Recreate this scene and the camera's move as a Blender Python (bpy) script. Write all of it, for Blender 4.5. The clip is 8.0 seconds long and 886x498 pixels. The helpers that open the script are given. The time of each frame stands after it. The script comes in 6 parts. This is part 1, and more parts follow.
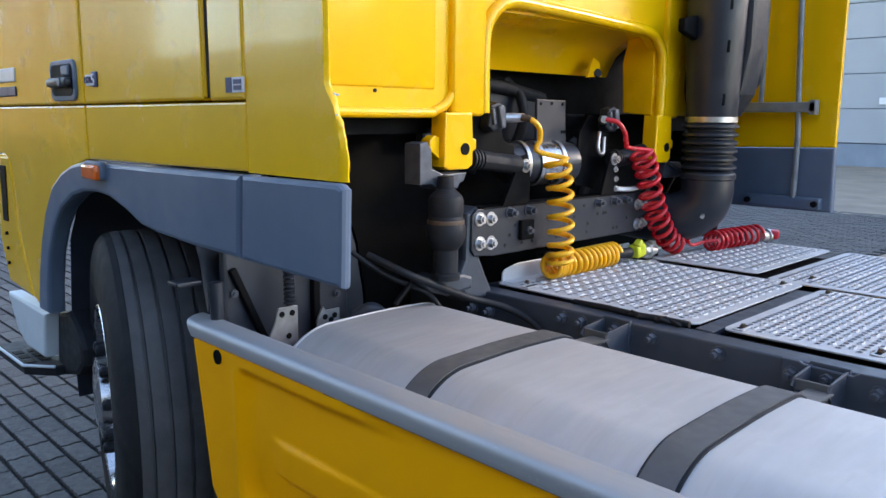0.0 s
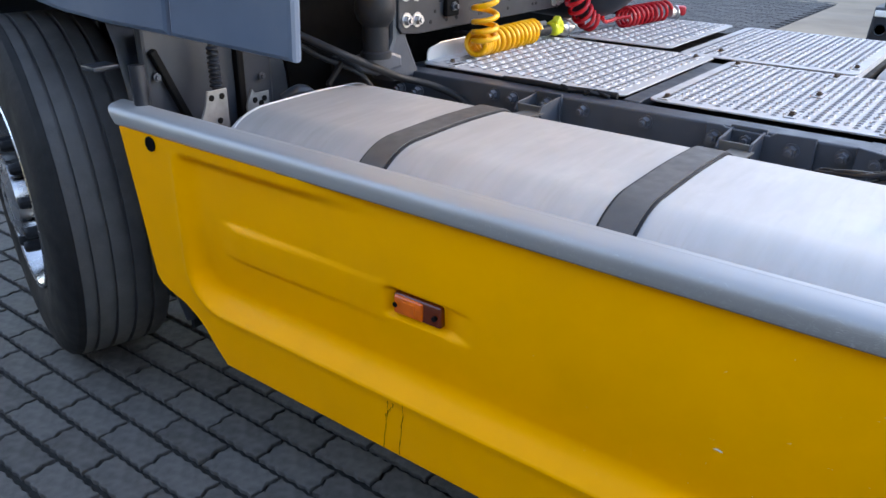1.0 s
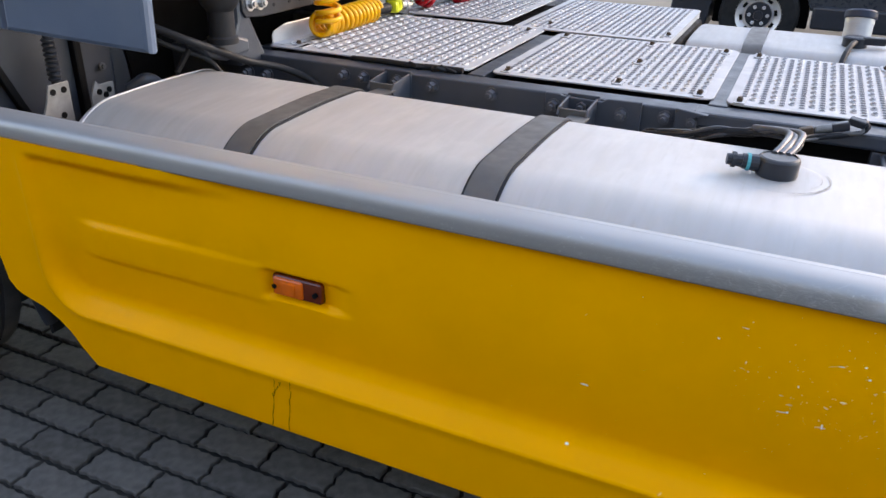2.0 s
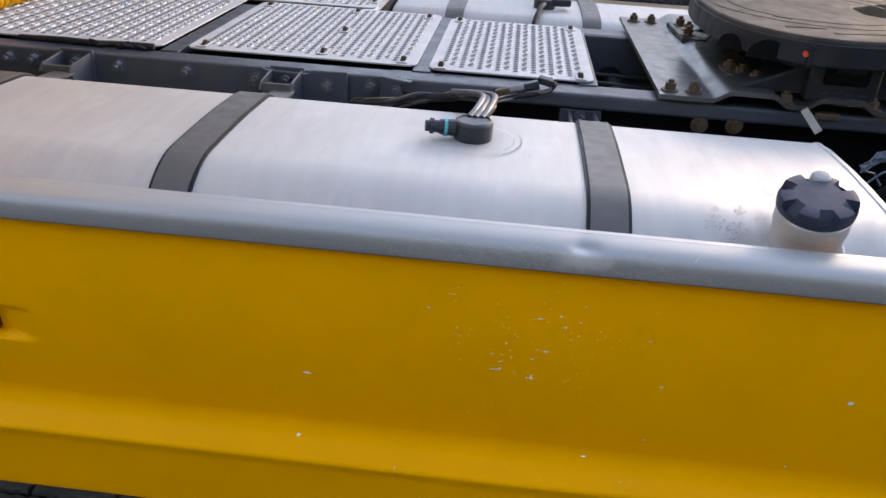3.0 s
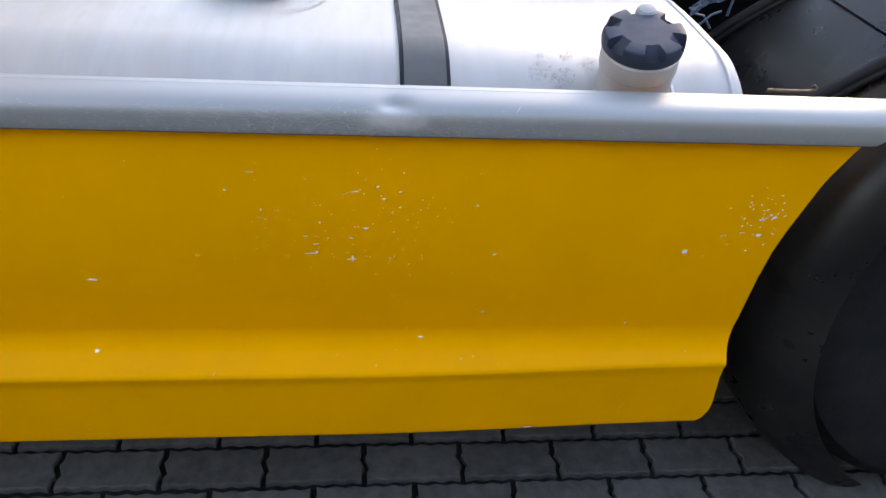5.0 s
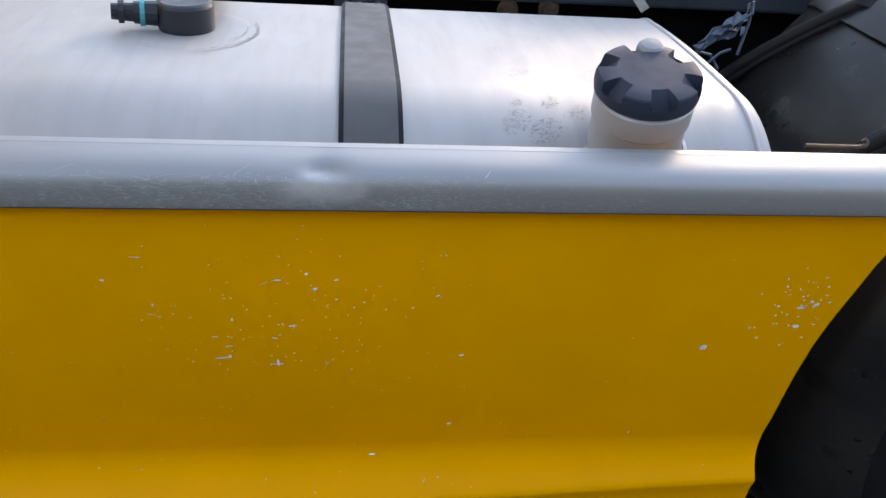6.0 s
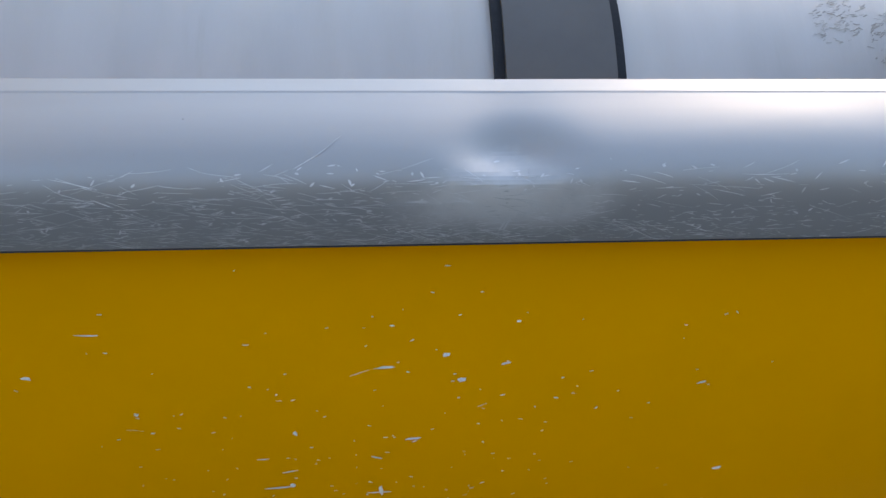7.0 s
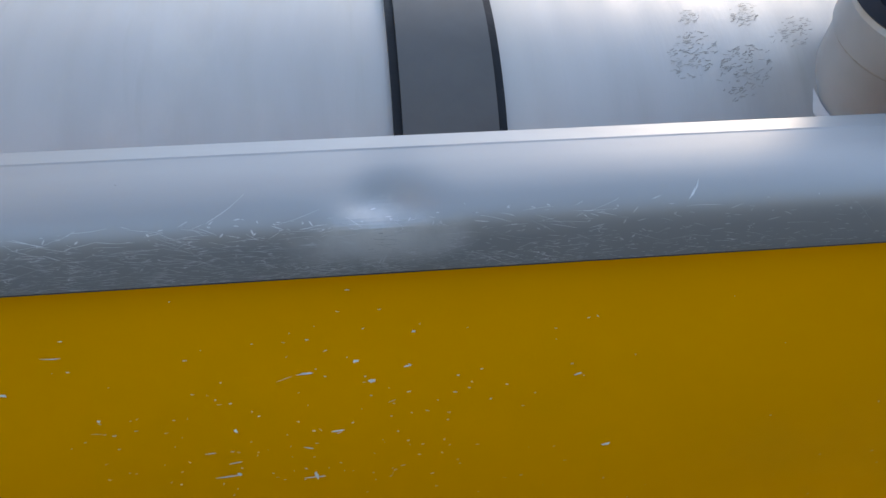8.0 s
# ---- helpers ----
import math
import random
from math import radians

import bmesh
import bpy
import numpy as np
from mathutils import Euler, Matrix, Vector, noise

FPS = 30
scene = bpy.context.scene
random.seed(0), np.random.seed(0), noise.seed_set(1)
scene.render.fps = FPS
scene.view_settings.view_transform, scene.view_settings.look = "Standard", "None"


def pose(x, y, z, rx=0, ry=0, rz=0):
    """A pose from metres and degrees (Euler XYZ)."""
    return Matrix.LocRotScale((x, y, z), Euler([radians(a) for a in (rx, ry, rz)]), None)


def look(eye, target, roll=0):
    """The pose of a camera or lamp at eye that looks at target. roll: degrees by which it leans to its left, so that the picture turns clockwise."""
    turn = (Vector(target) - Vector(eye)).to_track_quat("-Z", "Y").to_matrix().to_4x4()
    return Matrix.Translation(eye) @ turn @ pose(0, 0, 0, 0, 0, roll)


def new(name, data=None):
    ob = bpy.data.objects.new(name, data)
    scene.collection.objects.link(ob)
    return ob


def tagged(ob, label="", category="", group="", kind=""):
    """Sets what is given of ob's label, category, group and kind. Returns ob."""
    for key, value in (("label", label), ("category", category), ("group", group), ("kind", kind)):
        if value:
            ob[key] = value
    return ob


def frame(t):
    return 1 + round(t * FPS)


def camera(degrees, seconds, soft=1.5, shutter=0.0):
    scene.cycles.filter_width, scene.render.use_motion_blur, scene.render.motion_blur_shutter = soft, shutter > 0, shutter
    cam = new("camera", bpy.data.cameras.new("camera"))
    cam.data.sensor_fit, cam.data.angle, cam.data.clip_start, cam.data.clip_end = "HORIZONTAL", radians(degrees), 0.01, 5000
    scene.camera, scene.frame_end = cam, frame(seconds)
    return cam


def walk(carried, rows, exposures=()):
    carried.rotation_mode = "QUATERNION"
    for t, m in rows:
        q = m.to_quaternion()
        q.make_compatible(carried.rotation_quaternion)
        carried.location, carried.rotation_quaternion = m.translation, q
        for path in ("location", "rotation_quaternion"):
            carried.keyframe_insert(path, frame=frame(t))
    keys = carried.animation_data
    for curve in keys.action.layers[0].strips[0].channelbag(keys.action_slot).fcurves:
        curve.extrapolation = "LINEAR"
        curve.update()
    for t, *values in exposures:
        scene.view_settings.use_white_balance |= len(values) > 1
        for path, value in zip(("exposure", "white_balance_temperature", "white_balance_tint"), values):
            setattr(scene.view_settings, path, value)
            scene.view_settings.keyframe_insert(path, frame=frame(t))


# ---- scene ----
cam = camera(59.7, 8.0)
PATH = [
    (0, (-0.0655, -0.9434, 1.4966), (-1.5199, 0.4738, 1.1536), 0.4),
    (0.5, (-0.1346, -1.0135, 1.4513), (-1.5127, 0.3369, 0.7282), 0.1),
    (0.7, (-0.1418, -1.0238, 1.4348), (-1.4416, 0.3482, 0.6149), -0.0),
    (1, (-0.149, -1.0629, 1.4564), (-1.2706, 0.4378, 0.5995), 0.8),
    (1.2, (-0.1531, -1.0918, 1.4605), (-1.1398, 0.4986, 0.6025), 1.5),
    (2.3, (-0.153, -1.162, 1.495), (-0.779, 0.51, 0.593), 1.5),
    (2.5, (-0.137, -1.138, 1.487), (-0.633, 0.57, 0.572), 2.2),
    (3, (-0.085, -1.067, 1.485), (-0.214, 0.698, 0.554), 3.6),
    (3.5, (-0.022, -1.011, 1.465), (0.153, 0.751, 0.536), 4.7),
    (4, (-0.016, -1.001, 1.458), (0.213, 0.673, 0.388), 5.2),
    (4.2, (-0.02, -1.004, 1.449), (0.214, 0.635, 0.327), 5.2),
    (5.3, (0.031, -0.893, 1.367), (0.253, 0.731, 0.222), 4.7),
    (5.5, (0.054, -0.835, 1.356), (0.282, 0.809, 0.241), 4.7),
    (6, (0.078, -0.713, 1.302), (0.324, 0.967, 0.245), 4.7),
    (6.5, (0.02, -0.52, 1.244), (0.238, 1.108, 0.102), 4.2),
    (7, (-0.002, -0.279, 1.129), (0.172, 1.237, -0.164), 3.2),
    (7.5, (0.024, -0.248, 1.121), (0.195, 1.264, -0.177), 3.0),
    (8, (0.046, -0.325, 1.2), (0.237, 1.155, -0.132), 1.5),
]
walk(cam, [(t, look(eye, target, roll)) for t, eye, target, roll in PATH], [(0, 2.36, 6750, 17), (0.5, 2.72, 6800, 17), (1.0, 2.76, 7400, 19), (2.5, 2.56, 8450, 22), (3.5, 2.36, 8500, 23), (4.2, 2.50, 8500, 22), (5.5, 2.78, 8250, 20), (6, 2.41, 8300, 20), (7, 2.28, 7900, 17), (7.5, 2.2, 7700, 16), (8, 2.14, 7600, 15)])

# ---- world, sun ----
G = 0.0           # level of the paved yard
SUN_EL, SUN_AZ = 18.0, 34.0
world = bpy.data.worlds.new("world")
scene.world = world
world.use_nodes = True
wn = world.node_tree.nodes
sky = wn.new("ShaderNodeTexSky")
sky.sky_type = "NISHITA"
sky.sun_disc = False
sky.sun_elevation = radians(SUN_EL)
sky.sun_rotation = radians(SUN_AZ)
sky.air_density = 1.0
sky.dust_density = 0.3
wn["Background"].inputs["Strength"].default_value = 0.15
world.node_tree.links.new(sky.outputs[0], wn["Background"].inputs["Color"])
sun_dir = Vector((math.sin(radians(SUN_AZ)) * math.cos(radians(SUN_EL)), math.cos(radians(SUN_AZ)) * math.cos(radians(SUN_EL)), math.sin(radians(SUN_EL))))
sun = new("sun", bpy.data.lights.new("sun", "SUN"))
sun.data.energy, sun.data.angle, sun.data.color = 0.34, radians(14), (1.0, 0.86, 0.68)
sun.matrix_world = look(sun_dir * 30, (0, 0, 0))
scene.view_settings.exposure = 1.95

# ---- materials ----
def mat(name, color, rough=0.5, metal=0.0, var=0.12, scale=9.0, bump=0.0, bscale=120.0, dirt=None, dirt_amt=0.0, dscale=3.0, coat=0.0, rvar=0.1, stretch=(1, 1, 1), island=0.0, obj=0.0, spec=0.5):
    m = bpy.data.materials.new(name)
    m.use_nodes = True
    nt = m.node_tree
    N, L = nt.nodes, nt.links
    b = N["Principled BSDF"]
    tc = N.new("ShaderNodeTexCoord")
    mp = N.new("ShaderNodeMapping")
    mp.inputs["Scale"].default_value = stretch
    L.new(tc.outputs["Object"], mp.inputs["Vector"])
    n1 = N.new("ShaderNodeTexNoise")
    n1.inputs["Scale"].default_value, n1.inputs["Detail"].default_value = scale, 6
    L.new(mp.outputs[0], n1.inputs["Vector"])
    r1 = N.new("ShaderNodeMapRange")
    r1.inputs[1].default_value, r1.inputs[2].default_value, r1.inputs[3].default_value, r1.inputs[4].default_value = 0.3, 0.7, 1 - var, 1 + var
    L.new(n1.outputs["Fac"], r1.inputs[0])
    mul = N.new("ShaderNodeMix")
    mul.data_type, mul.blend_type = "RGBA", "MULTIPLY"
    mul.inputs[0].default_value = 1.0
    mul.inputs[6].default_value = (*color, 1)
    L.new(r1.outputs[0], mul.inputs[7])
    col = mul.outputs[2]
    if obj or island:
        src = N.new("ShaderNodeObjectInfo").outputs["Random"] if obj else N.new("ShaderNodeNewGeometry").outputs["Random Per Island"]
        amt = obj or island
        r3 = N.new("ShaderNodeMapRange")
        r3.inputs[3].default_value, r3.inputs[4].default_value = 1 - amt, 1 + amt
        L.new(src, r3.inputs[0])
        m3 = N.new("ShaderNodeMix")
        m3.data_type, m3.blend_type = "RGBA", "MULTIPLY"
        m3.inputs[0].default_value = 1.0
        L.new(col, m3.inputs[6])
        L.new(r3.outputs[0], m3.inputs[7])
        col = m3.outputs[2]
    if dirt is not None:
        n2 = N.new("ShaderNodeTexNoise")
        n2.inputs["Scale"].default_value, n2.inputs["Detail"].default_value, n2.inputs["Roughness"].default_value = dscale, 9, 0.65
        L.new(mp.outputs[0], n2.inputs["Vector"])
        r2 = N.new("ShaderNodeMapRange")
        r2.inputs[1].default_value, r2.inputs[2].default_value, r2.inputs[4].default_value = 0.46, 0.72, dirt_amt
        L.new(n2.outputs["Fac"], r2.inputs[0])
        dm = N.new("ShaderNodeMix")
        dm.data_type = "RGBA"
        dm.inputs[7].default_value = (*dirt, 1)
        L.new(r2.outputs[0], dm.inputs[0])
        L.new(col, dm.inputs[6])
        col = dm.outputs[2]
    L.new(col, b.inputs["Base Color"])
    b.inputs["Metallic"].default_value = metal
    b.inputs["Specular IOR Level"].default_value = spec
    b.inputs["Coat Weight"].default_value = coat
    b.inputs["Coat Roughness"].default_value = 0.06
    rr = N.new("ShaderNodeMapRange")
    rr.inputs[1].default_value, rr.inputs[2].default_value = 0.3, 0.7
    rr.inputs[3].default_value, rr.inputs[4].default_value = max(rough - rvar, 0.02), min(rough + rvar, 1)
    n4 = N.new("ShaderNodeTexNoise")
    n4.inputs["Scale"].default_value, n4.inputs["Detail"].default_value = scale * 2.3, 5
    L.new(mp.outputs[0], n4.inputs["Vector"])
    L.new(n4.outputs["Fac"], rr.inputs[0])
    L.new(rr.outputs[0], b.inputs["Roughness"])
    if bump:
        n3 = N.new("ShaderNodeTexNoise")
        n3.inputs["Scale"].default_value, n3.inputs["Detail"].default_value = bscale, 4
        L.new(mp.outputs[0], n3.inputs["Vector"])
        bp = N.new("ShaderNodeBump")
        bp.inputs["Strength"].default_value, bp.inputs["Distance"].default_value = bump, 0.004
        L.new(n3.outputs["Fac"], bp.inputs["Height"])
        L.new(bp.outputs[0], b.inputs["Normal"])
    return m


def stain(m, color, scale, lo, hi, amt, stretch=(1, 1, 1), detail=6.0, at=None, size=None):
    """A further layer of marks in the base colour: noise between lo and hi, or a ragged patch round a place."""
    N, L = m.node_tree.nodes, m.node_tree.links
    sock = N["Principled BSDF"].inputs["Base Color"]
    tc, mp = N.new("ShaderNodeTexCoord"), N.new("ShaderNodeMapping")
    mp.inputs["Scale"].default_value = stretch
    L.new(tc.outputs["Object"], mp.inputs["Vector"])
    nz = N.new("ShaderNodeTexNoise")
    nz.inputs["Scale"].default_value, nz.inputs["Detail"].default_value, nz.inputs["Roughness"].default_value = scale, detail, 0.6
    L.new(mp.outputs[0], nz.inputs["Vector"])
    fac = nz.outputs["Fac"]
    if at is not None:
        m2 = N.new("ShaderNodeMapping")
        m2.inputs["Location"].default_value = [-a / b for a, b in zip(at, size)]
        m2.inputs["Scale"].default_value = [1 / b for b in size]
        L.new(tc.outputs["Object"], m2.inputs["Vector"])
        ln = N.new("ShaderNodeVectorMath")
        ln.operation = "LENGTH"
        L.new(m2.outputs[0], ln.inputs[0])
        sub = N.new("ShaderNodeMath")
        sub.operation = "SUBTRACT"
        L.new(fac, sub.inputs[0])
        L.new(ln.outputs["Value"], sub.inputs[1])
        fac = sub.outputs[0]
    r = N.new("ShaderNodeMapRange")
    r.interpolation_type = "SMOOTHSTEP"
    r.inputs[1].default_value, r.inputs[2].default_value, r.inputs[4].default_value = lo, hi, amt
    L.new(fac, r.inputs[0])
    mx = N.new("ShaderNodeMix")
    mx.data_type = "RGBA"
    mx.inputs[7].default_value = (*color, 1)
    L.new(r.outputs[0], mx.inputs[0])
    L.new(sock.links[0].from_socket, mx.inputs[6])
    L.new(mx.outputs[2], sock)
    return m


YEL = (0.97, 0.402, 0.0)
YEL_CAB = (0.88, 0.49, 0.001)
M_SKIRT = mat("yellow_plastic", YEL, 0.42, var=0.04, scale=4, dirt=(0.55, 0.30, 0.03), dirt_amt=0.07, dscale=7, rvar=0.07, bump=0.03, bscale=420, spec=0.10)
M_CAB = mat("yellow_paint", YEL_CAB, 0.24, var=0.05, scale=3, coat=0.28, rvar=0.06, bump=0.015, bscale=7, spec=0.3)
M_GREY = mat("grey_plastic", (0.085, 0.125, 0.19), 0.42, var=0.08, scale=5, bump=0.05, bscale=380, dirt=(0.16, 0.17, 0.18), dirt_amt=0.25, dscale=5)
M_RAIL = mat("anodised_rail", (0.355, 0.36, 0.365), 0.5, metal=0.5, var=0.05, scale=22, stretch=(0.15, 1, 1), rvar=0.05)
# pale scuffed haze below the dent, its brightness painted into the colour
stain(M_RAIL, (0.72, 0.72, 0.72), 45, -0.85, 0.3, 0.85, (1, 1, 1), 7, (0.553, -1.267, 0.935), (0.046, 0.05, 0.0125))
stain(M_RAIL, (0.12, 0.12, 0.11), 210, 0.72, 0.76, 0.7)
M_TANK = mat("brushed_tank", (0.455, 0.45, 0.445), 0.58, metal=0.35, var=0.05, scale=26, dirt=(0.43, 0.41, 0.37), dirt_amt=0.4, dscale=7, rvar=0.08, bump=0.03, bscale=120, stretch=(1, 0.16, 0.16), spec=0.35)
stain(M_TANK, (0.40, 0.385, 0.36), 55, 0.57, 0.74, 0.45, (1, 0.09, 0.09))
stain(M_TANK, (0.55, 0.54, 0.52), 9, 0.5, 0.72, 0.5, (1, 0.6, 0.6), 8)
stain(M_TANK, (0.14, 0.13, 0.12), 120, 0.735, 0.765, 0.6)
M_BEAD = mat("weld_bead", (0.5, 0.5, 0.51), 0.5, metal=0.3, bump=0.2, bscale=200)
M_STRAP = mat("strap_steel", (0.085, 0.085, 0.086), 0.55, metal=0.1, var=0.12, scale=14, dirt=(0.15, 0.145, 0.135), dirt_amt=0.35, dscale=9)
M_RUBBER = mat("black_rubber", (0.010, 0.012, 0.016), 0.62, var=0.2, scale=14, bump=0.1, bscale=300, spec=0.3)
M_TYRE = mat("tyre_rubber", (0.012, 0.013, 0.015), 0.75, var=0.25, scale=8, dirt=(0.03, 0.03, 0.03), dirt_amt=0.4, dscale=5, bump=0.25, bscale=90, spec=0.2)
M_FRAME = mat("chassis_paint", (0.042, 0.053, 0.072), 0.46, var=0.15, scale=8, dirt=(0.065, 0.065, 0.067), dirt_amt=0.35, dscale=4, bump=0.08, bscale=150)
# grime black, darkened to stand also for shade in holes and hollows
M_DARK = mat("grime_and_shade_black", (0.003, 0.0035, 0.0045), 0.6, var=0.3, scale=9, dirt=(0.009, 0.0085, 0.008), dirt_amt=0.5, dscale=6, bump=0.1, bscale=120, spec=0.08)
M_BLACKP = mat("black_plastic", (0.017, 0.021, 0.03), 0.38, var=0.15, scale=10, bump=0.05, bscale=200, spec=0.5)
M_GUARD = mat("mudguard_plastic", (0.016, 0.016, 0.018), 0.34, var=0.25, scale=5, dirt=(0.075, 0.066, 0.056), dirt_amt=0.6, dscale=3.5, rvar=0.12, bump=0.06, bscale=60, spec=0.7)
stain(M_GUARD, (0.006, 0.006, 0.006), 16, 0.62, 0.68, 0.8, (1, 0.25, 1), 5)
stain(M_GUARD, (0.16, 0.15, 0.13), 26, 0.70, 0.74, 0.7, (0.6, 2.2, 1), 4)
M_LABELY = mat("faded_yellow_label", (0.36, 0.27, 0.05), 0.5)
M_SLOT = mat("drain_hole", (0.04, 0.047, 0.064), 0.8, var=0.2)
M_PLATE = mat("galvanised_plate", (0.45, 0.46, 0.475), 0.62, metal=0.2, var=0.1, scale=16, dirt=(0.42, 0.41, 0.40), dirt_amt=0.3, dscale=8, bump=0.05, bscale=120)
M_ALU = mat("bare_aluminium", (0.62, 0.63, 0.65), 0.42, metal=0.35, var=0.08, scale=14, dirt=(0.4, 0.39, 0.37), dirt_amt=0.25, dscale=10)
M_STEEL = mat("zinc_steel", (0.55, 0.55, 0.55), 0.38, metal=0.95, var=0.15, scale=40)
M_GALV = mat("dull_galvanised_tube", (0.24, 0.25, 0.27), 0.5, metal=0.4, var=0.2, scale=18)
M_BOLT = mat("painted_bolt", (0.085, 0.095, 0.115), 0.4, metal=0.3, var=0.2, scale=40)
M_RUST = mat("rusty_bolt", (0.095, 0.062, 0.040), 0.6, metal=0.3, var=0.3, scale=60, bump=0.2, bscale=200)
M_COUPL = mat("coupling_casting", (0.020, 0.024, 0.031), 0.45, metal=0.3, var=0.2, scale=12, dirt=(0.045, 0.042, 0.040), dirt_amt=0.4, dscale=6, bump=0.15, bscale=90, spec=0.3)
M_MPLATE = mat("mounting_plate", (0.12, 0.122, 0.126), 0.38, metal=0.7, var=0.15, scale=10, dirt=(0.10, 0.08, 0.06), dirt_amt=0.4, dscale=5)
M_GREASE = mat("greasy_plate", (0.04, 0.037, 0.034), 0.72, var=0.3, scale=9, dirt=(0.125, 0.105, 0.085), dirt_amt=0.7, dscale=5, bump=0.15, bscale=80, spec=0.15)
M_YHOSE = mat("yellow_hose", (0.85, 0.42, 0.005), 0.3, var=0.05)
M_RHOSE = mat("red_hose", (0.55, 0.012, 0.02), 0.28, var=0.05)
M_LIME = mat("lime_plastic", (0.66, 0.68, 0.03), 0.4)
M_AMBER = mat("amber_lens", (0.78, 0.13, 0.004), 0.15, var=0.15, scale=30, coat=0.5)
M_AMBERD = mat("dark_amber_lens", (0.14, 0.02, 0.004), 0.15, coat=0.5)
M_RED = mat("red_print", (0.55, 0.02, 0.03), 0.4)
M_WHITE = mat("white_print", (0.75, 0.75, 0.75), 0.5)
M_NAVY = mat("navy_print", (0.02, 0.03, 0.10), 0.4)
M_CAP = mat("cap_plastic", (0.024, 0.034, 0.060), 0.5, spec=0.3, var=0.12, scale=20, dirt=(0.05, 0.06, 0.085), dirt_amt=0.25, dscale=25, bump=0.05, bscale=300)
M_NECK = mat("neck_aluminium", (0.44, 0.455, 0.475), 0.5, metal=0.3, var=0.08, scale=20)
M_CHIP = mat("bare_primer", (0.82, 0.80, 0.75), 0.6, var=0.2, scale=60)
M_MARK = mat("footprint_dust", (0.36, 0.35, 0.33), 0.8, var=0.3, scale=90)
M_SCRATCH = mat("rail_scratch", (0.57, 0.58, 0.59), 0.6, metal=0.1, var=0.3, scale=60)
M_TEAL = mat("teal_plastic", (0.02, 0.35, 0.4), 0.4)
M_CHROME = mat("chrome", (0.5, 0.5, 0.51), 0.26, metal=1.0, var=0.05)
M_STEP = mat("pale_step_panel", (0.55, 0.62, 0.66), 0.4, var=0.05)
M_PAVER = mat("concrete_paver", (0.072, 0.069, 0.067), 0.84, var=0.22, scale=38, dirt=(0.13, 0.126, 0.122), dirt_amt=0.5, dscale=22, bump=0.4, bscale=260, obj=0.24)
M_PAVERJ = mat("concrete_pavers", (0.072, 0.069, 0.067), 0.84, var=0.22, scale=38, dirt=(0.13, 0.126, 0.122), dirt_amt=0.5, dscale=22, bump=0.4, bscale=260, island=0.24)
M_SOIL = mat("joint_sand", (0.010, 0.0095, 0.009), 0.95, var=0.3, scale=30, bump=0.5, bscale=200)
M_CLAD = mat("pale_cladding", (0.33, 0.345, 0.36), 0.5, var=0.04, scale=0.8)
M_CLADB = mat("plinth", (0.2, 0.24, 0.29), 0.6, var=0.1, scale=2)
M_BRICKW = mat("added_wall_render", (0.13, 0.125, 0.09), 0.8, var=0.15, scale=0.6)
M_VAN = mat("dark_lorry_paint", (0.03, 0.035, 0.045), 0.3, coat=0.4)
M_GLASS = mat("dark_glass", (0.02, 0.025, 0.03), 0.08)
M_BLUEF = mat("faded_fender", (0.06, 0.10, 0.17), 0.4, var=0.2, scale=6)


# ---- helpers ----
def thing(name, label, category, at=(0, 0, 0), group="", kind=""):
    ob = new(name)
    ob.location = at
    ob.empty_display_size = 0.1
    return tagged(ob, label, category, group, kind)


def base_of(ob):
    v = Vector((0, 0, 0))
    while ob:
        v += ob.location
        ob = ob.parent
    return v


def part(name, bm, material, parent=None, label="", smooth=20):
    if parent is not None:
        bmesh.ops.translate(bm, verts=bm.verts, vec=-base_of(parent))
    me = bpy.data.meshes.new(name)
    bm.to_mesh(me)
    bm.free()
    me.materials.append(material)
    if smooth:
        rounds = sum(p.use_smooth for p in me.polygons) > 0.8 * len(me.polygons)
        me.shade_smooth()
        me.set_sharp_from_angle(angle=radians(75 if rounds else smooth))
    ob = new(name, me)
    ob.parent = parent
    if label:
        ob["label"] = label
    return ob


def twin(name, ob, at, parent, rot=None, label=""):
    """Another object on the mesh of ob, at a world place."""
    o = new(name, ob.data)
    o.parent = parent
    o.location = Vector(at) - base_of(parent)
    if rot is not None:
        o.rotation_euler = rot
    if label:
        o["label"] = label
    return o


def B():
    return bmesh.new()


def box(bm, x0, x1, y0, y1, z0, z1, bev=0.0, seg=2):
    r = bmesh.ops.create_cube(bm, size=1, matrix=Matrix.Translation(((x0 + x1) / 2, (y0 + y1) / 2, (z0 + z1) / 2)) @ Matrix.Diagonal((x1 - x0, y1 - y0, z1 - z0, 1)))
    if bev:
        es = list({e for v in r["verts"] for e in v.link_edges})
        bmesh.ops.bevel(bm, geom=es, offset=bev, segments=seg, profile=0.5, affect="EDGES")
    return bm


def rbox(bm, m, sx, sy, sz, bev=0.0, seg=2):
    """A box of that size, bevelled, at the pose m."""
    b2 = box(B(), -sx / 2, sx / 2, -sy / 2, sy / 2, -sz / 2, sz / 2, bev, seg)
    b2.transform(m)
    return merge(bm, b2)


def merge(bm, other):
    me = bpy.data.meshes.new("tmp")
    other.to_mesh(me)
    other.free()
    bm.from_mesh(me)
    bpy.data.meshes.remove(me)
    return bm


def cyl(bm, p0, p1, r0, r1=None, seg=20, caps=True):
    p0, p1 = Vector(p0), Vector(p1)
    d = p1 - p0
    m = Matrix.Translation((p0 + p1) / 2) @ d.to_track_quat("Z", "Y").to_matrix().to_4x4()
    bmesh.ops.create_cone(bm, cap_ends=caps, segments=seg, radius1=r0, radius2=r0 if r1 is None else r1, depth=d.length, matrix=m)
    return bm


